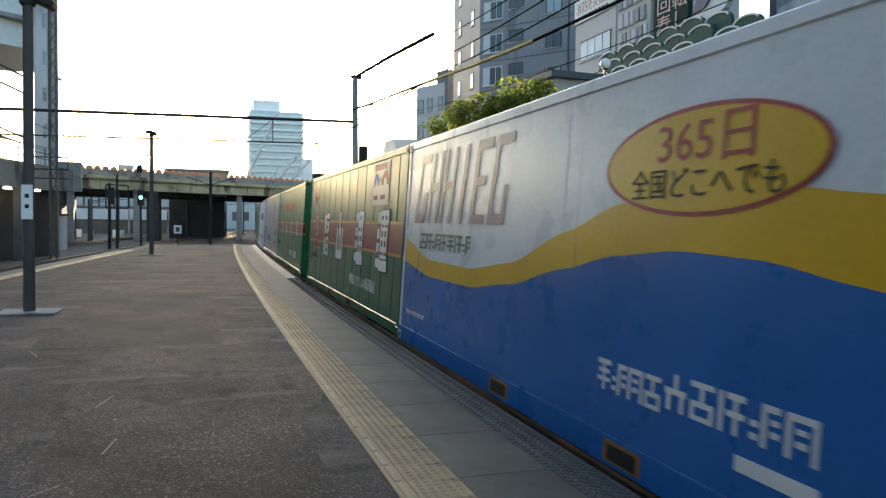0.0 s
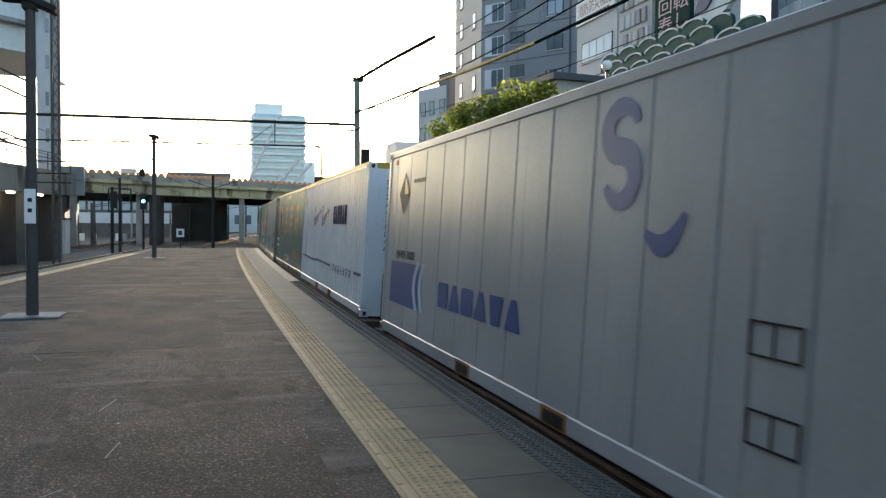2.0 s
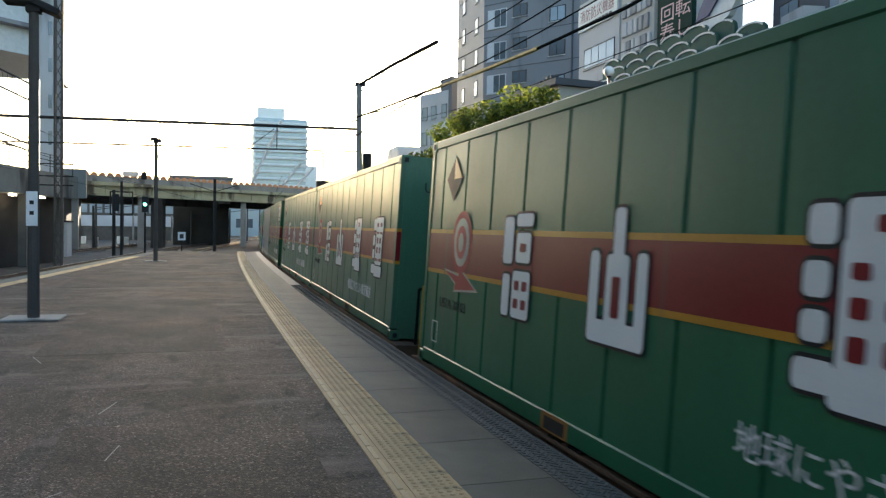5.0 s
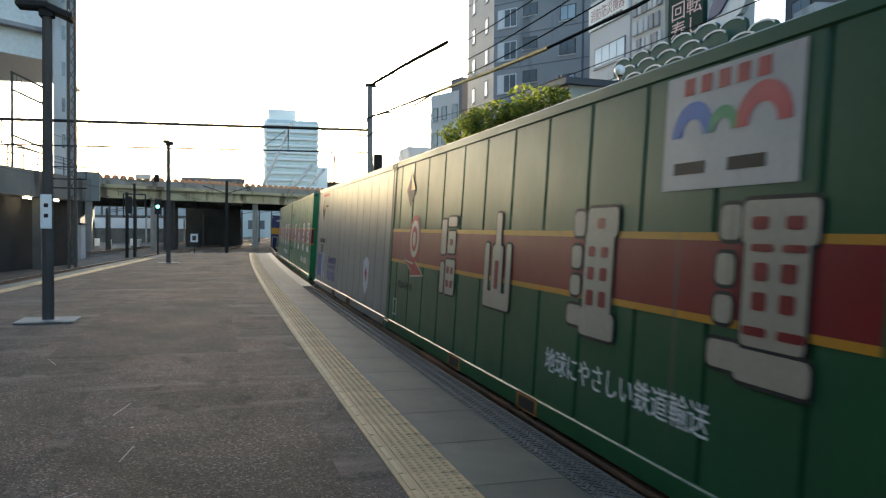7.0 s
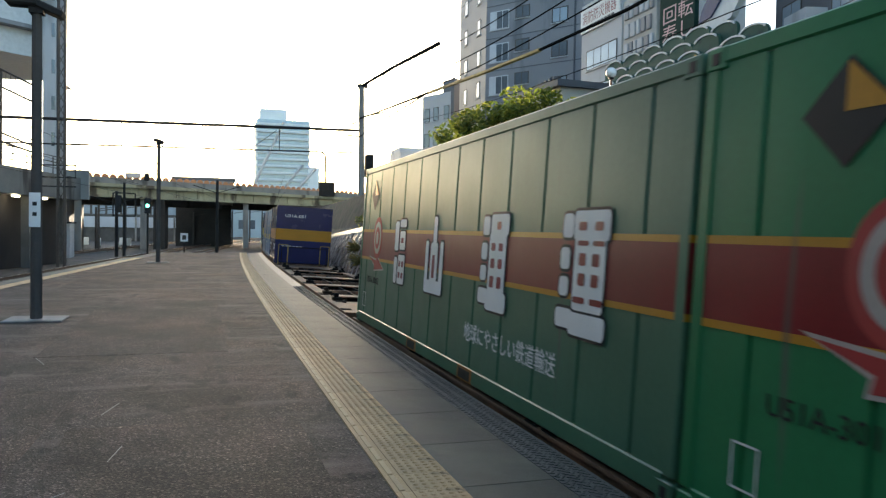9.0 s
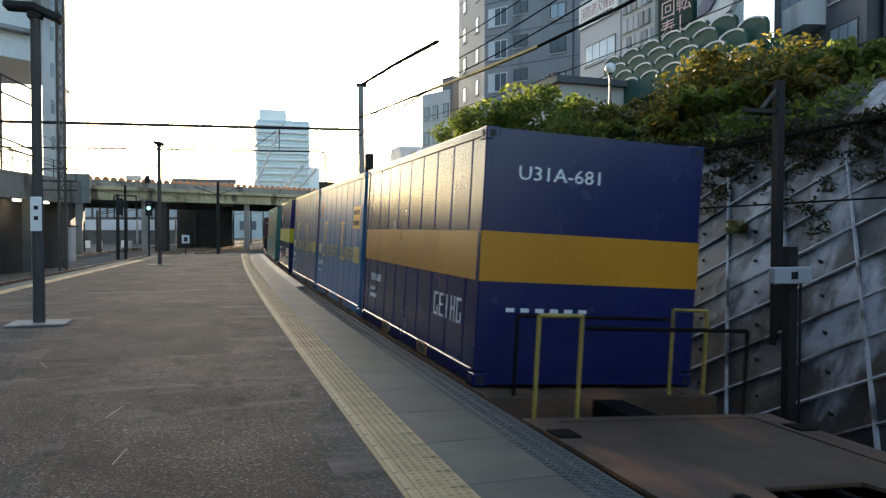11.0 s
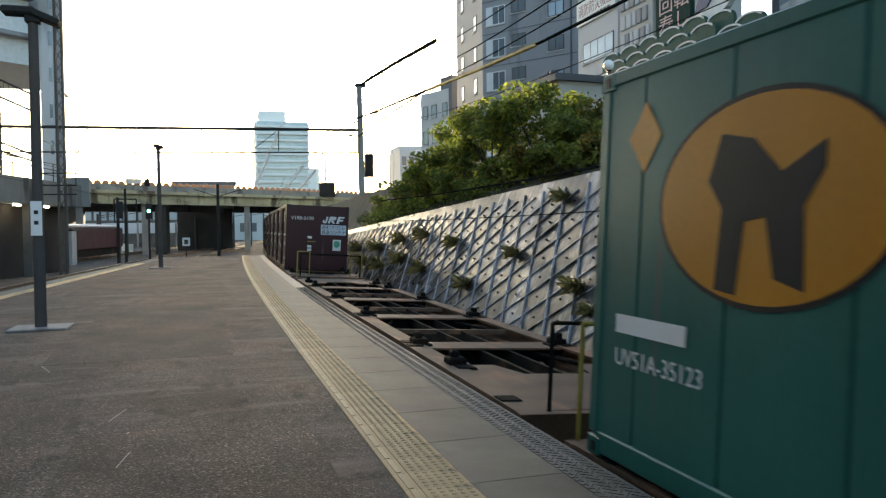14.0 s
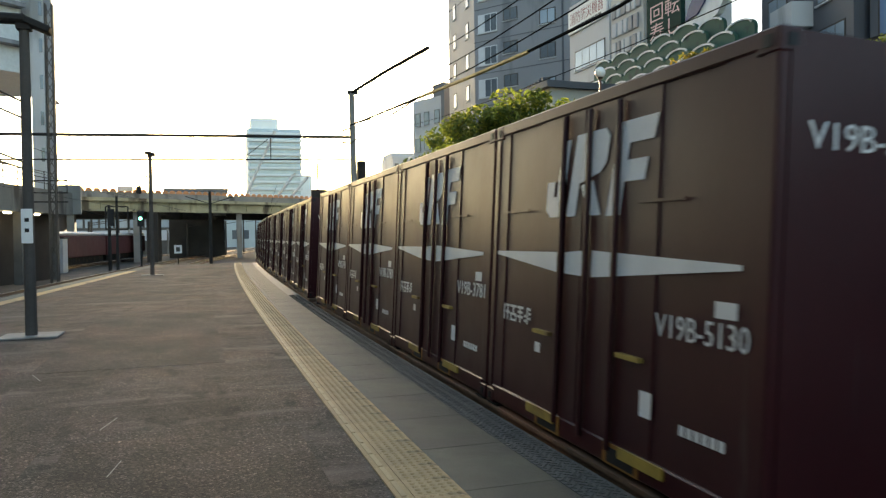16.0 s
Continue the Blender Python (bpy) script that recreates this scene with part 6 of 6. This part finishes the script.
for z0, z1, off, mat, nm in ((5.0, 5.95, 0.0, bridge_mat, "girder"), (5.95, 6.35, -0.5, bridge_mat, "deck_edge"), (4.75, 5.0, -0.25, bridge_mat, "girder_flange"), (6.35, 7.05, -0.3, concrete, "parapet")):
    part(nm, turned(boxes((0, 69.2, z0, z1, -0.4 - (10 if nm == "deck_edge" else 0), -off)), face_place(bl, br, 0, 0)), mat, bridge)
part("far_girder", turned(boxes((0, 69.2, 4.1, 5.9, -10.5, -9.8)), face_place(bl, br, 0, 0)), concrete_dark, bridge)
for d in range(0, 69, 3):
    part("stiffener", turned(boxes((d, d + 0.12, 5.0, 5.95, 0, 0.14)), face_place(bl, br, 0, 0)), bridge_mat, bridge)
amber_glass = surface("amber_panel", (0.62, 0.26, 0.12), 0.45, 0, 0.15, 1.0)
for d in range(0, 60):
    hump = [(0.45 * math.cos(math.pi * i / 8), 0.42 * math.sin(math.pi * i / 8)) for i in range(9)]
    part("parapet_panel", turned(prism(hump, 0.0, 0.06), face_place(bl, br, 0.6 + 0.98 * d, 7.05) @ Matrix.Translation((0, 0, 0.28))), amber_glass, bridge, "rounded amber parapet panel")
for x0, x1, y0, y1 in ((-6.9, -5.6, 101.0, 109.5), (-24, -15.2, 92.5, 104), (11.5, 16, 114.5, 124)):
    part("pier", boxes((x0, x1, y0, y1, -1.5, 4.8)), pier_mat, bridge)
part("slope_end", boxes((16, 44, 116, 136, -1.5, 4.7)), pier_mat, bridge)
for x, y in ((-8.0, 100.6), (4.5, 109), (-14.6, 95.8)):
    part("column", boxes((x - 0.35, x + 0.35, y - 0.35, y + 0.35, -1.5, 4.9)), concrete, bridge)
sgn = thing("round_bridge_sign", "small pale sign panel on posts above the bridge", "sign", pose(-8.95, 97.9, 7.0))
part("panel", soft_box(-0.9, 0.9, -0.08, 0.08, 0.15, 0.75, 0.06), pale_wall, sgn)
part("post", rods([((-0.5, 0, 0), (-0.5, 0, 0.2)), ((0.5, 0, 0), (0.5, 0, 0.2)), ((0.3, 0, 0.7), (0.3, 0, 1.0))], 0.04), steel_dark, sgn)
hut = thing("bridge_roof", "long pale roof standing beyond the bridge", "building")
part("wall", boxes((-5.2, 3.0, 118, 126, 4.7, 8.2)), pale_wall, hut)
# dark base paints in the shaded opening under the bridge
part("base", boxes((-5.0, 2.8, 118.2, 125.8, -1.45, 4.7)), pier_mat, hut, "base wall coloured dark for the shade under the bridge")
part("roof", prism([(-5.6, 117.5), (3.4, 117.5), (3.4, 126.5), (-5.6, 126.5)], 8.2, 8.7), dark_wall, hut)
for a, b in (((5.6, 112, 7.2), (9.8, 112, 16.6)), ((9.9, 114, 7.0), (12.8, 114, 10.8)), ((12.2, 116, 7.2), (14.9, 116, 10.4))):
    stay = thing("slanting_pole", "pale slanting steel pole above the bridge", "pole", None, "slanting poles")
    part("shaft", rods([(a, b)], 0.2, 8), pale_wall, stay)
    part("foot", boxes((a[0] - 0.4, a[0] + 0.4, a[1] - 0.4, a[1] + 0.4, 5.9, a[2] + 0.1)), concrete, stay)
sl = thing("bridge_lamp", "slim street lamp with a curved arm on the bridge", "street lamp", pose(16.4, 116, 6.3))
part("pole", rods([((0, 0, 0), (0, 0, 6.2)), ((0, 0, 6.2), (-0.7, 0, 6.7))], 0.14), steel_dark, sl)
part("base_cabinet", soft_box(-1.0, 1.4, -0.4, 0.4, 0, 2.2, 0.1), steel_dark, sl)
# what shows below the bridge
hall = thing("depot_building", "long white low depot building beyond the bridge", "building")
part("wall", boxes((-44, -2.0, 150, 160, -1.4, 8.0)), concrete_dark, hall)
part("fascia", boxes((-44, -6.0, 149.6, 149.98, 1.1, 3.0)), surface("fascia_pale", (0.46, 0.5, 0.55), 0.6, 0, 0.1, 0.3), hall, "pale blue-grey fascia")
for i in range(16):
    part("window", boxes((-43 + 2.5 * i, -40.9 + 2.5 * i, 149.85, 150.1, 3.5, 5.0)), glass_light, hall)
for i in range(12):
    part("column", boxes((-43 + 3.3 * i, -42.7 + 3.3 * i, 149.0, 149.3, -1.4, 3.2)), concrete, hall)
for x, y in ((-14.6, 112), (-12.2, 118), (-10.9, 113), (-9.4, 120), (-16.8, 117)):
    case = thing("equipment_case", "small white equipment case beside the far tracks", "equipment case", pose(x, y, -1.42), "equipment cases in the yard")
    part("body", soft_box(-0.35, 0.35, -0.25, 0.25, 0.1, 1.15, 0.08), white_plain, case)
    part("plinth", boxes((-0.4, 0.4, -0.3, 0.3, 0, 0.1)), concrete, case)
hall = thing("depot_building", "pale blue low depot building beyond the bridge", "building")
part("wall", boxes((-4, 16, 215, 225, -1.4, 8.5)), surface("pale_blue_wall", (0.35, 0.42, 0.44), 0.6, 0, 0.1, 0.2), hall)
for i in range(6):
    part("window", boxes((-2 + 3.0 * i, -0.6 + 3.0 * i, 214.9, 215.1, 1.0, 3.4)), glass_dark, hall)

hut_grey = surface("hut_grey", (0.42, 0.43, 0.44), 0.7, 0, 0.1, 0.8)
cabin = thing("trackside_cabin", "small pale grey cabin beside the yard tracks", "cabin", pose(-12.6, 74, -1.42))
part("wall", boxes((-0.85, 0.85, -1.2, 1.2, 0, 3.0)), hut_grey, cabin)
part("roof", soft_box(-1.0, 1.0, -1.35, 1.35, 3.0, 3.15, 0.03), steel_dark, cabin)
for x, y, h in ((-13.0, 98, 5.0), (-12.2, 94, 5.2), (-9.6, 96, 5.4), (-8.9, 112, 5.6), (-2.5, 118, 5.0), (-0.6, 124, 5.4), (0.5, 120, 5.2), (3.2, 128, 5.6), (6.4, 138, 6.0), (9.0, 146, 6.0), (-17.5, 104, 5.2), (-20.0, 118, 5.4)):
    yp = thing("yard_post", "slim grey overhead-line post in the far yard", "post", pose(x, y, -1.42), "posts in the far yard")
    part("shaft", tube(bmesh.new(), (0, 0, 0), (0, 0, h), 0.15, 0.12, 8), pole_grey, yp)
    part("arm", rods([((0, 0, h - 0.5), (1.8, 0, h - 0.2))], 0.05), pole_grey, yp)
for i in range(9):
    y = 22 + 3.4 * i
    mk = thing("track_marker", "short white marker post beside the yard track", "marker post", pose(west_edge(y) - 0.75 - 0.25 * (i % 2), y, -1.42), "marker posts by the yard track")
    part("shaft", soft_box(-0.07, 0.07, -0.05, 0.05, 0.0, 0.95 + 0.1 * (i % 3), 0.015), white_plain, mk)
    part("cap", boxes((-0.075, 0.075, -0.055, 0.055, 0.8, 0.86)), pole_grey, mk)
# ---- masts, wires and signals over the yard ----
mast = thing("catenary_mast", "tall concrete overhead-line mast with steel fittings", "mast", pose(10.65, 56, 0))
part("shaft", tube(bmesh.new(), (0, 0, -1.4), (-0.15, 0, 12.0), 0.27, 0.2, 12), concrete, mast)
part("cap", boxes((-0.45, 0.3, -0.15, 0.15, 11.9, 12.15)), steel_dark, mast)
for a, b in (((0, 0, 9.8), (1.6, 0, 10.2)), ((0, 0, 8.3), (-1.2, 0, 8.35)), ((0, 0, 9.5), (-0.9, 0, 9.2))):
    part("bracket", rods([(a, b)], 0.06), steel_dark, mast)
part("transformer", soft_box(0.2, 0.8, -0.3, 0.3, 5.3, 7.0, 0.05), steel_dark, mast, "dark transformer can")
portal = thing("catenary_portal", "slender steel portal beam carrying the overhead wires", "portal")
part("beam", rods([((-24, 56, 8.25), (10.5, 56, 8.75))], 0.11), steel_dark, portal)
part("lower_beam", rods([((-24, 56, 6.6), (10.5, 56, 7.1))], 0.06), steel_dark, portal)
for i in range(13):
    x = -21.6 + 2.62 * i
    part("dropper", rods([((x, 56, 8.28 + (x + 24) * 0.0145), (x, 56, 6.6 + (x + 24) * 0.0145))], 0.035), steel_dark, portal)
for x0, x1 in ((-13.3, -11.3), (-8.07, -6.0), (-5.4, -3.5), (-0.9, -2.7), (1.7, -0.1), (4.4, 2.5)):
    part("tie", rods([((x0, 56, 8.45), (x1, 56, 6.95))], 0.03), steel_dark, portal)
lm = thing("lattice_mast", "steel lattice mast beside the far platform", "mast", pose(-9.55, 56, 0))
for sx in (-0.2, 0.2):
    for sy in (-0.2, 0.2):
        part("leg", boxes((sx - 0.05, sx + 0.05, sy - 0.05, sy + 0.05, -1.4, 17)), pole_grey, lm)
for i in range(22):
    z = -1.2 + 0.82 * i
    part("lacing", rods([((-0.2, -0.2, z), (0.2, -0.2, z + 0.8)), ((0.2, -0.2, z), (-0.2, -0.2, z + 0.8))], 0.025, 4), pole_grey, lm)
for z in (4.0, 4.6, 5.4):
    part("bracket", rods([((-1.2, 0, z), (0.9, 0, z))], 0.045), steel_dark, lm)
for x, y, h in ((0.5, 76, 5.9), (-8.3, 75.5, 4.6)):
    post = thing("overhead_post", "slim dark overhead-line post among the tracks", "post", pose(x, y, -1.4))
    part("shaft", tube(bmesh.new(), (0, 0, 0), (0, 0, h + 1.4), 0.16, 0.13, 8), steel_dark, post)
    part("arm", rods([((0, 0, h + 0.2), (2.2, 0, h + 0.9)), ((0, 0, h + 0.2), (-2.2, 0, h + 0.9))], 0.04), steel_dark, post)
for k in range(2):
    for z in (4.1, 5.0):
        cable("contact_wire", "overhead contact line above the yard", [(west_track(y, k), y, z) for y in range(20, 120, 10)], 0.012, steel_dark, 4)
sig = thing("railway_signal", "railway signal with a lit green lamp on a dark post", "railway signal", pose(-5.6, 75, -1.4))
part("post", tube(bmesh.new(), (0, 0, 0), (0, 0, 5.4), 0.09, 0.08, 8), steel_dark, sig)
head = part("signal_head", soft_box(-0.28, 0.28, -0.2, 0.0, 4.0, 5.4, 0.05), black_plain, sig)
lens = bmesh.new()
bmesh.ops.create_circle(lens, cap_ends=True, radius=0.16, segments=16)
part("lens", turned(lens, Matrix.Translation((0, -0.215, 4.72)) @ pose(0, 0, 0, 90)), surface("signal_green", (0.1, 1.0, 0.72), 0.3, 0, 0.02, glow=1.6), head, "glowing green lens")
gan = thing("signal_gantry", "dark signal cage on a tall post", "railway signal", pose(-7.3, 72, -1.4))
part("post", tube(bmesh.new(), (0, 0, 0), (0, 0, 6.6), 0.13, 0.1, 8), steel_dark, gan)
part("cage", rods([((-0.9, 0, 3.7), (0.9, 0, 3.7)), ((-0.9, 0, 5.7), (0.9, 0, 5.7)), ((-0.9, 0, 3.7), (-0.9, 0, 5.7)), ((0.9, 0, 3.7), (0.9, 0, 5.7)), ((0, 0, 3.7), (0, 0, 5.7))], 0.06), steel_dark, gan)
part("lamp_case", soft_box(-0.75, -0.2, -0.2, 0.1, 4.0, 5.5, 0.05), black_plain, gan)
brd = thing("notice_board", "small white notice board by the track end", "sign", pose(-2.0, 62, -1.4))
part("post", boxes((-0.04, 0.04, -0.04, 0.04, 0, 1.9)), steel_dark, brd)
face = part("panel", soft_box(-0.28, 0.28, -0.07, -0.04, 1.72, 2.36, 0.01), white_plain, brd)
part("figure_bar", boxes((-0.14, 0.14, -0.078, -0.072, 1.86, 2.2)), pole_grey, face)

# ---- platform lamps ----
for x, y, h, sign_on in ((-2.6, 13.2, 4.85, True), (-2.06, 33.0, 4.9, False)):
    pl = thing("platform_lamp", "dark platform lamp post with two floodlight heads", "lamp post", pose(x, y, 0), "platform lamps")
    part("shaft", tube(bmesh.new(), (0, 0, 0), (0, 0, h), 0.088, 0.07, 12), pole_grey, pl)
    part("plinth", soft_box(-0.42, 0.42, -0.36, 0.36, 0.0, 0.03, 0.01), concrete, pl, "pale concrete plinth")
    k = 1.0 if sign_on else 0.5
    part("head", soft_box(-0.42 * k, 0.05, -0.16, 0.12, h - 0.02, h + 0.1, 0.03), steel_dark, pl)
    part("head", turned(soft_box(-0.02, 0.38 * k, -0.15, 0.15, -0.05, 0.06, 0.02), pose(0.02, 0, h + 0.02, 0, 22, 0)), steel_dark, pl)
    part("bracket", boxes((-0.1, 0.1, -0.1, 0.1, h - 0.12, h + 0.02)), steel_dark, pl)
    if sign_on:
        bd = part("number_board", soft_box(-0.085, 0.075, -0.11, -0.095, 1.45, 1.98, 0.004), white_plain, pl, "narrow white board")
        for z in (1.62, 1.78):
            part("board_mark", boxes((-0.035, 0.025, -0.118, -0.111, z, z + 0.06)), steel_dark, bd)
    else:
        part("loudspeaker", soft_box(-0.55, -0.35, -0.1, 0.1, 3.3, 3.6, 0.03), steel_dark, pl)
        part("arm", rods([((-0.6, 0, 4.0), (0, 0, 4.0)), ((-0.45, 0, 3.6), (-0.1, 0, 4.0))], 0.025), steel_dark, pl)

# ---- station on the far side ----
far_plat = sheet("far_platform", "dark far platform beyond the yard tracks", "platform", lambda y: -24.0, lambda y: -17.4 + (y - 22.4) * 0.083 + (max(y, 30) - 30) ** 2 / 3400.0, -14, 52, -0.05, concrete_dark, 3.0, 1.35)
station = thing("station_deck", "raised concourse deck over the far platform with strip lights below", "station building")
deck_line = ((-19.0, 18), (-9.4, 63.5))
part("deck", turned(boxes((0, 46.5, 3.35, 5.0, -16, 0)), face_place(deck_line[0], deck_line[1], 0, 0)), surface("deck_concrete", (0.22, 0.205, 0.185), 0.85, 0, 0.2, 0.4, 20, 0.2, 30, (0.06, 0.05, 0.045), 0.5, (1, 1, 0.2), 0.6), station)
tl = surface("strip_light", (1.0, 0.98, 0.82), 0.4, 0, 0.02, glow=4.0)
along = (Vector(deck_line[1]) - Vector(deck_line[0])).normalized()
for i in range(7):
    base = Vector(deck_line[0]) + along * (16 + 4.2 * i)
    cx, cy = base.x - 0.55, base.y + 0.2
    part("strip_light", boxes((cx - 0.1, cx + 0.1, cy - 0.65, cy + 0.65, 3.2, 3.3)), tl, station, "lit strip light")
for i in range(8):
    base = Vector(deck_line[0]) + along * (4 + 5.8 * i)
    part("column", boxes((base.x - 0.9, base.x - 0.4, base.y - 0.3, base.y + 0.3, -1.4, 3.4)), concrete_dark, station)
# wall coloured near black to carry the shade under the deck
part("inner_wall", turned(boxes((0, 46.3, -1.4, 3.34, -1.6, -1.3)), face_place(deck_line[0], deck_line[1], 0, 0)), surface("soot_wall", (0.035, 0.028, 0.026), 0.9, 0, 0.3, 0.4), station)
for i in range(24):
    d = 2 * i
    part("rail_post", turned(rods([((d, 5.0, -0.3), (d, 6.25, -0.3))], 0.035), face_place(deck_line[0], deck_line[1], 0, 0)), pole_grey, station)
for z in (5.45, 5.85, 6.25):
    part("handrail", turned(rods([((0, z, -0.3), (46, z, -0.3))], 0.03), face_place(deck_line[0], deck_line[1], 0, 0)), pole_grey, station)
part("end_panel", boxes((-10.8, -8.9, 63.2, 63.6, 3.4, 5.6)), concrete, station)
block = thing("station_tower", "pale stair tower and upper storeys of the station building", "building")
part("wall", boxes((-14.3, -13.25, 75, 76.5, -1.4, 40)), pale_wall, block)
part("side_wall", boxes((-13.25, -12.62, 75.2, 76.5, -1.4, 40)), grey_wall, block)
part("upper_storey", prism([(-34, 60.2), (-15.2, 75.5), (-15.2, 88), (-34, 88)], 16.2, 40), wave_white, block)
part("upper_link", boxes((-15.3, -14.0, 76, 88, 15.5, 40)), pale_wall, block)
for i in range(8):
    part("window", boxes((-13.6, -13.35, 74.93, 75.1, 8.4 + 3.2 * i, 9.6 + 3.2 * i)), glass_dark, block)
for i in range(4):
    part("sun_ledge", turned(boxes((0, 24.3, 0, 0.35, 0, 1.0)), face_place((-34, 60.2), (-15.2, 75.5), 0, 18.4 + 3.4 * i)), grey_wall, block)
walkway = thing("footbridge_railing", "steel footbridge railing in front of the station", "railing")
for a, b in (((-16.5, 70, 14.0), (-13.9, 70, 12.75)), ((-16.5, 70, 12.6), (-13.9, 70, 11.4)), ((-16.5, 70, 8.9), (-13.9, 70, 7.8)), ((-16.5, 70, 8.2), (-13.9, 70, 7.3))):
    part("rail", rods([(a, b)], 0.09), pole_grey, walkway)
for i in range(8):
    x = -16.4 + 0.35 * i
    part("picket", rods([((x, 70, 12.55 - 0.46 * (x + 16.5)), (x, 70, 13.9 - 0.48 * (x + 16.5)))], 0.02), pole_grey, walkway)
part("post", rods([((-16.4, 70, 3.4), (-16.4, 70, 14)), ((-14.0, 70, 4.0), (-14.0, 70, 12.8))], 0.1), pole_grey, walkway)

# red train that draws out of the far platform
red_train = thing("red_train", "dark red passenger train with a pale roof line", "train")
red_skin = surface("train_red", (0.07, 0.010, 0.010), 0.9, 0, 0.12, 0.5)
for i in range(3):
    y1 = -20.0 * i
    car = part("carriage", soft_box(-1.4, 1.4, y1 - 19.4, y1, 0.95, 3.0, 0.06), red_skin, red_train)
    part("roof", soft_box(-1.35, 1.35, y1 - 19.3, y1 - 0.1, 3.0, 3.35, 0.12), white_frame, car, "pale roof")
    part("underframe", boxes((-1.2, 1.2, y1 - 19, y1 - 0.4, 0.25, 0.95)), wagon_black, car)
RED = red_train


# ---- unseen plain structures added behind and beside the camera to cut skylight ----
patch_mat = overlay(worn_asphalt(), (0.016, 0.014, 0.013), 0.9, 0.45, 0.66, (1, 0.6, 1), 8.0, 0.7)
roof = sheet("platform_roof", "plain unseen roof behind the camera, added to block skylight", "roof", lambda y: -9.5, lambda y: 2.0, -46, -3.0, 3.9, concrete_dark, 6.0, 0.25)
for y in (-6, -14, -22, -30):
    part("roof_column", boxes((-2.9, -2.5, y - 0.2, y + 0.2, 0.0, 3.66)), pole_grey, roof)
# added walls out of view, dimming the near train sides and platform
left_wall = tagged(part("station_wall", boxes((-46, -37, -50, 58, -1.4, 34)), concrete, None), "plain tall unseen wall on the left, added to block skylight", "wall", "", "structure")
back_wall = tagged(part("concourse_wall", boxes((-46, 14, -52, -47, -1.4, 15)), concrete, None), "plain unseen wall far behind the camera, added to block skylight", "wall", "", "structure")
for x0, x1, y0, y1, a in ((-0.9, 0.75, 2.6, 6.1, 1.5), (-2.4, -1.2, 3.0, 7.5, -1.0), (-4.6, -2.9, 8.2, 11.0, 2.0), (-1.9, 0.2, 9.5, 16.0, 0.6), (-3.4, -0.6, 19.5, 25.0, 1.0)):
    patch = part("asphalt_patch", boxes((0, x1 - x0, 0, y1 - y0, 0.0, 0.0025)), patch_mat, None)
    patch.matrix_basis = pose(x0, y0, 0.0005, 0, 0, a)
    tagged(patch, "darker repair patch in the platform asphalt", "asphalt patch", "asphalt patches", "structure")
for x, y, l, a in ((-0.82, 6.5, 0.42, 12), (-0.62, 5.2, 0.36, 8), (-0.9, 4.5, 0.2, 40), (-1.7, 9.0, 0.5, -20)):
    s = part("scratch", boxes((-0.004, 0.004, 0, l, 0.0, 0.002)), concrete, None)
    s.matrix_basis = pose(x, y, 0.0015, 0, 0, -a)
    tagged(s, "pale scratch in the platform asphalt", "scratch", "scratches in the asphalt")


# ---- motion ----
def motions():
    """The train rolls past the standing camera, towards it and on behind it."""
    steps = [0.5 * i for i in range(33)]
    for ob, k, off, lift in MOVING:
        rows = []
        for t in steps:
            middle = rear_end(k, t) - 9.43
            ahead, behind = on_track(middle + 7.1), on_track(middle - 7.1)
            m = on_track(middle)
            a, b = ahead.translation, behind.translation
            yaw = -math.degrees(math.atan2(a.x - b.x, a.y - b.y))
            centre = (a + b) / 2
            body = pose(centre.x, centre.y, centre.z, 0, CANT, yaw)
            rows.append((t, body @ Matrix.Translation((0, off, lift))))
        walk(ob, rows)
    rows = []
    for t in steps:
        y = 97.0 + 8.3 * (t - 14.5)
        slope = west_track(y + 0.5, 2.9) - west_track(y - 0.5, 2.9)
        rows.append((t, pose(west_track(y - 10, 2.9) + 10 * slope, y, Z_RAIL, 0, 0, -math.degrees(math.atan(slope)))))
    walk(RED, rows)


motions()
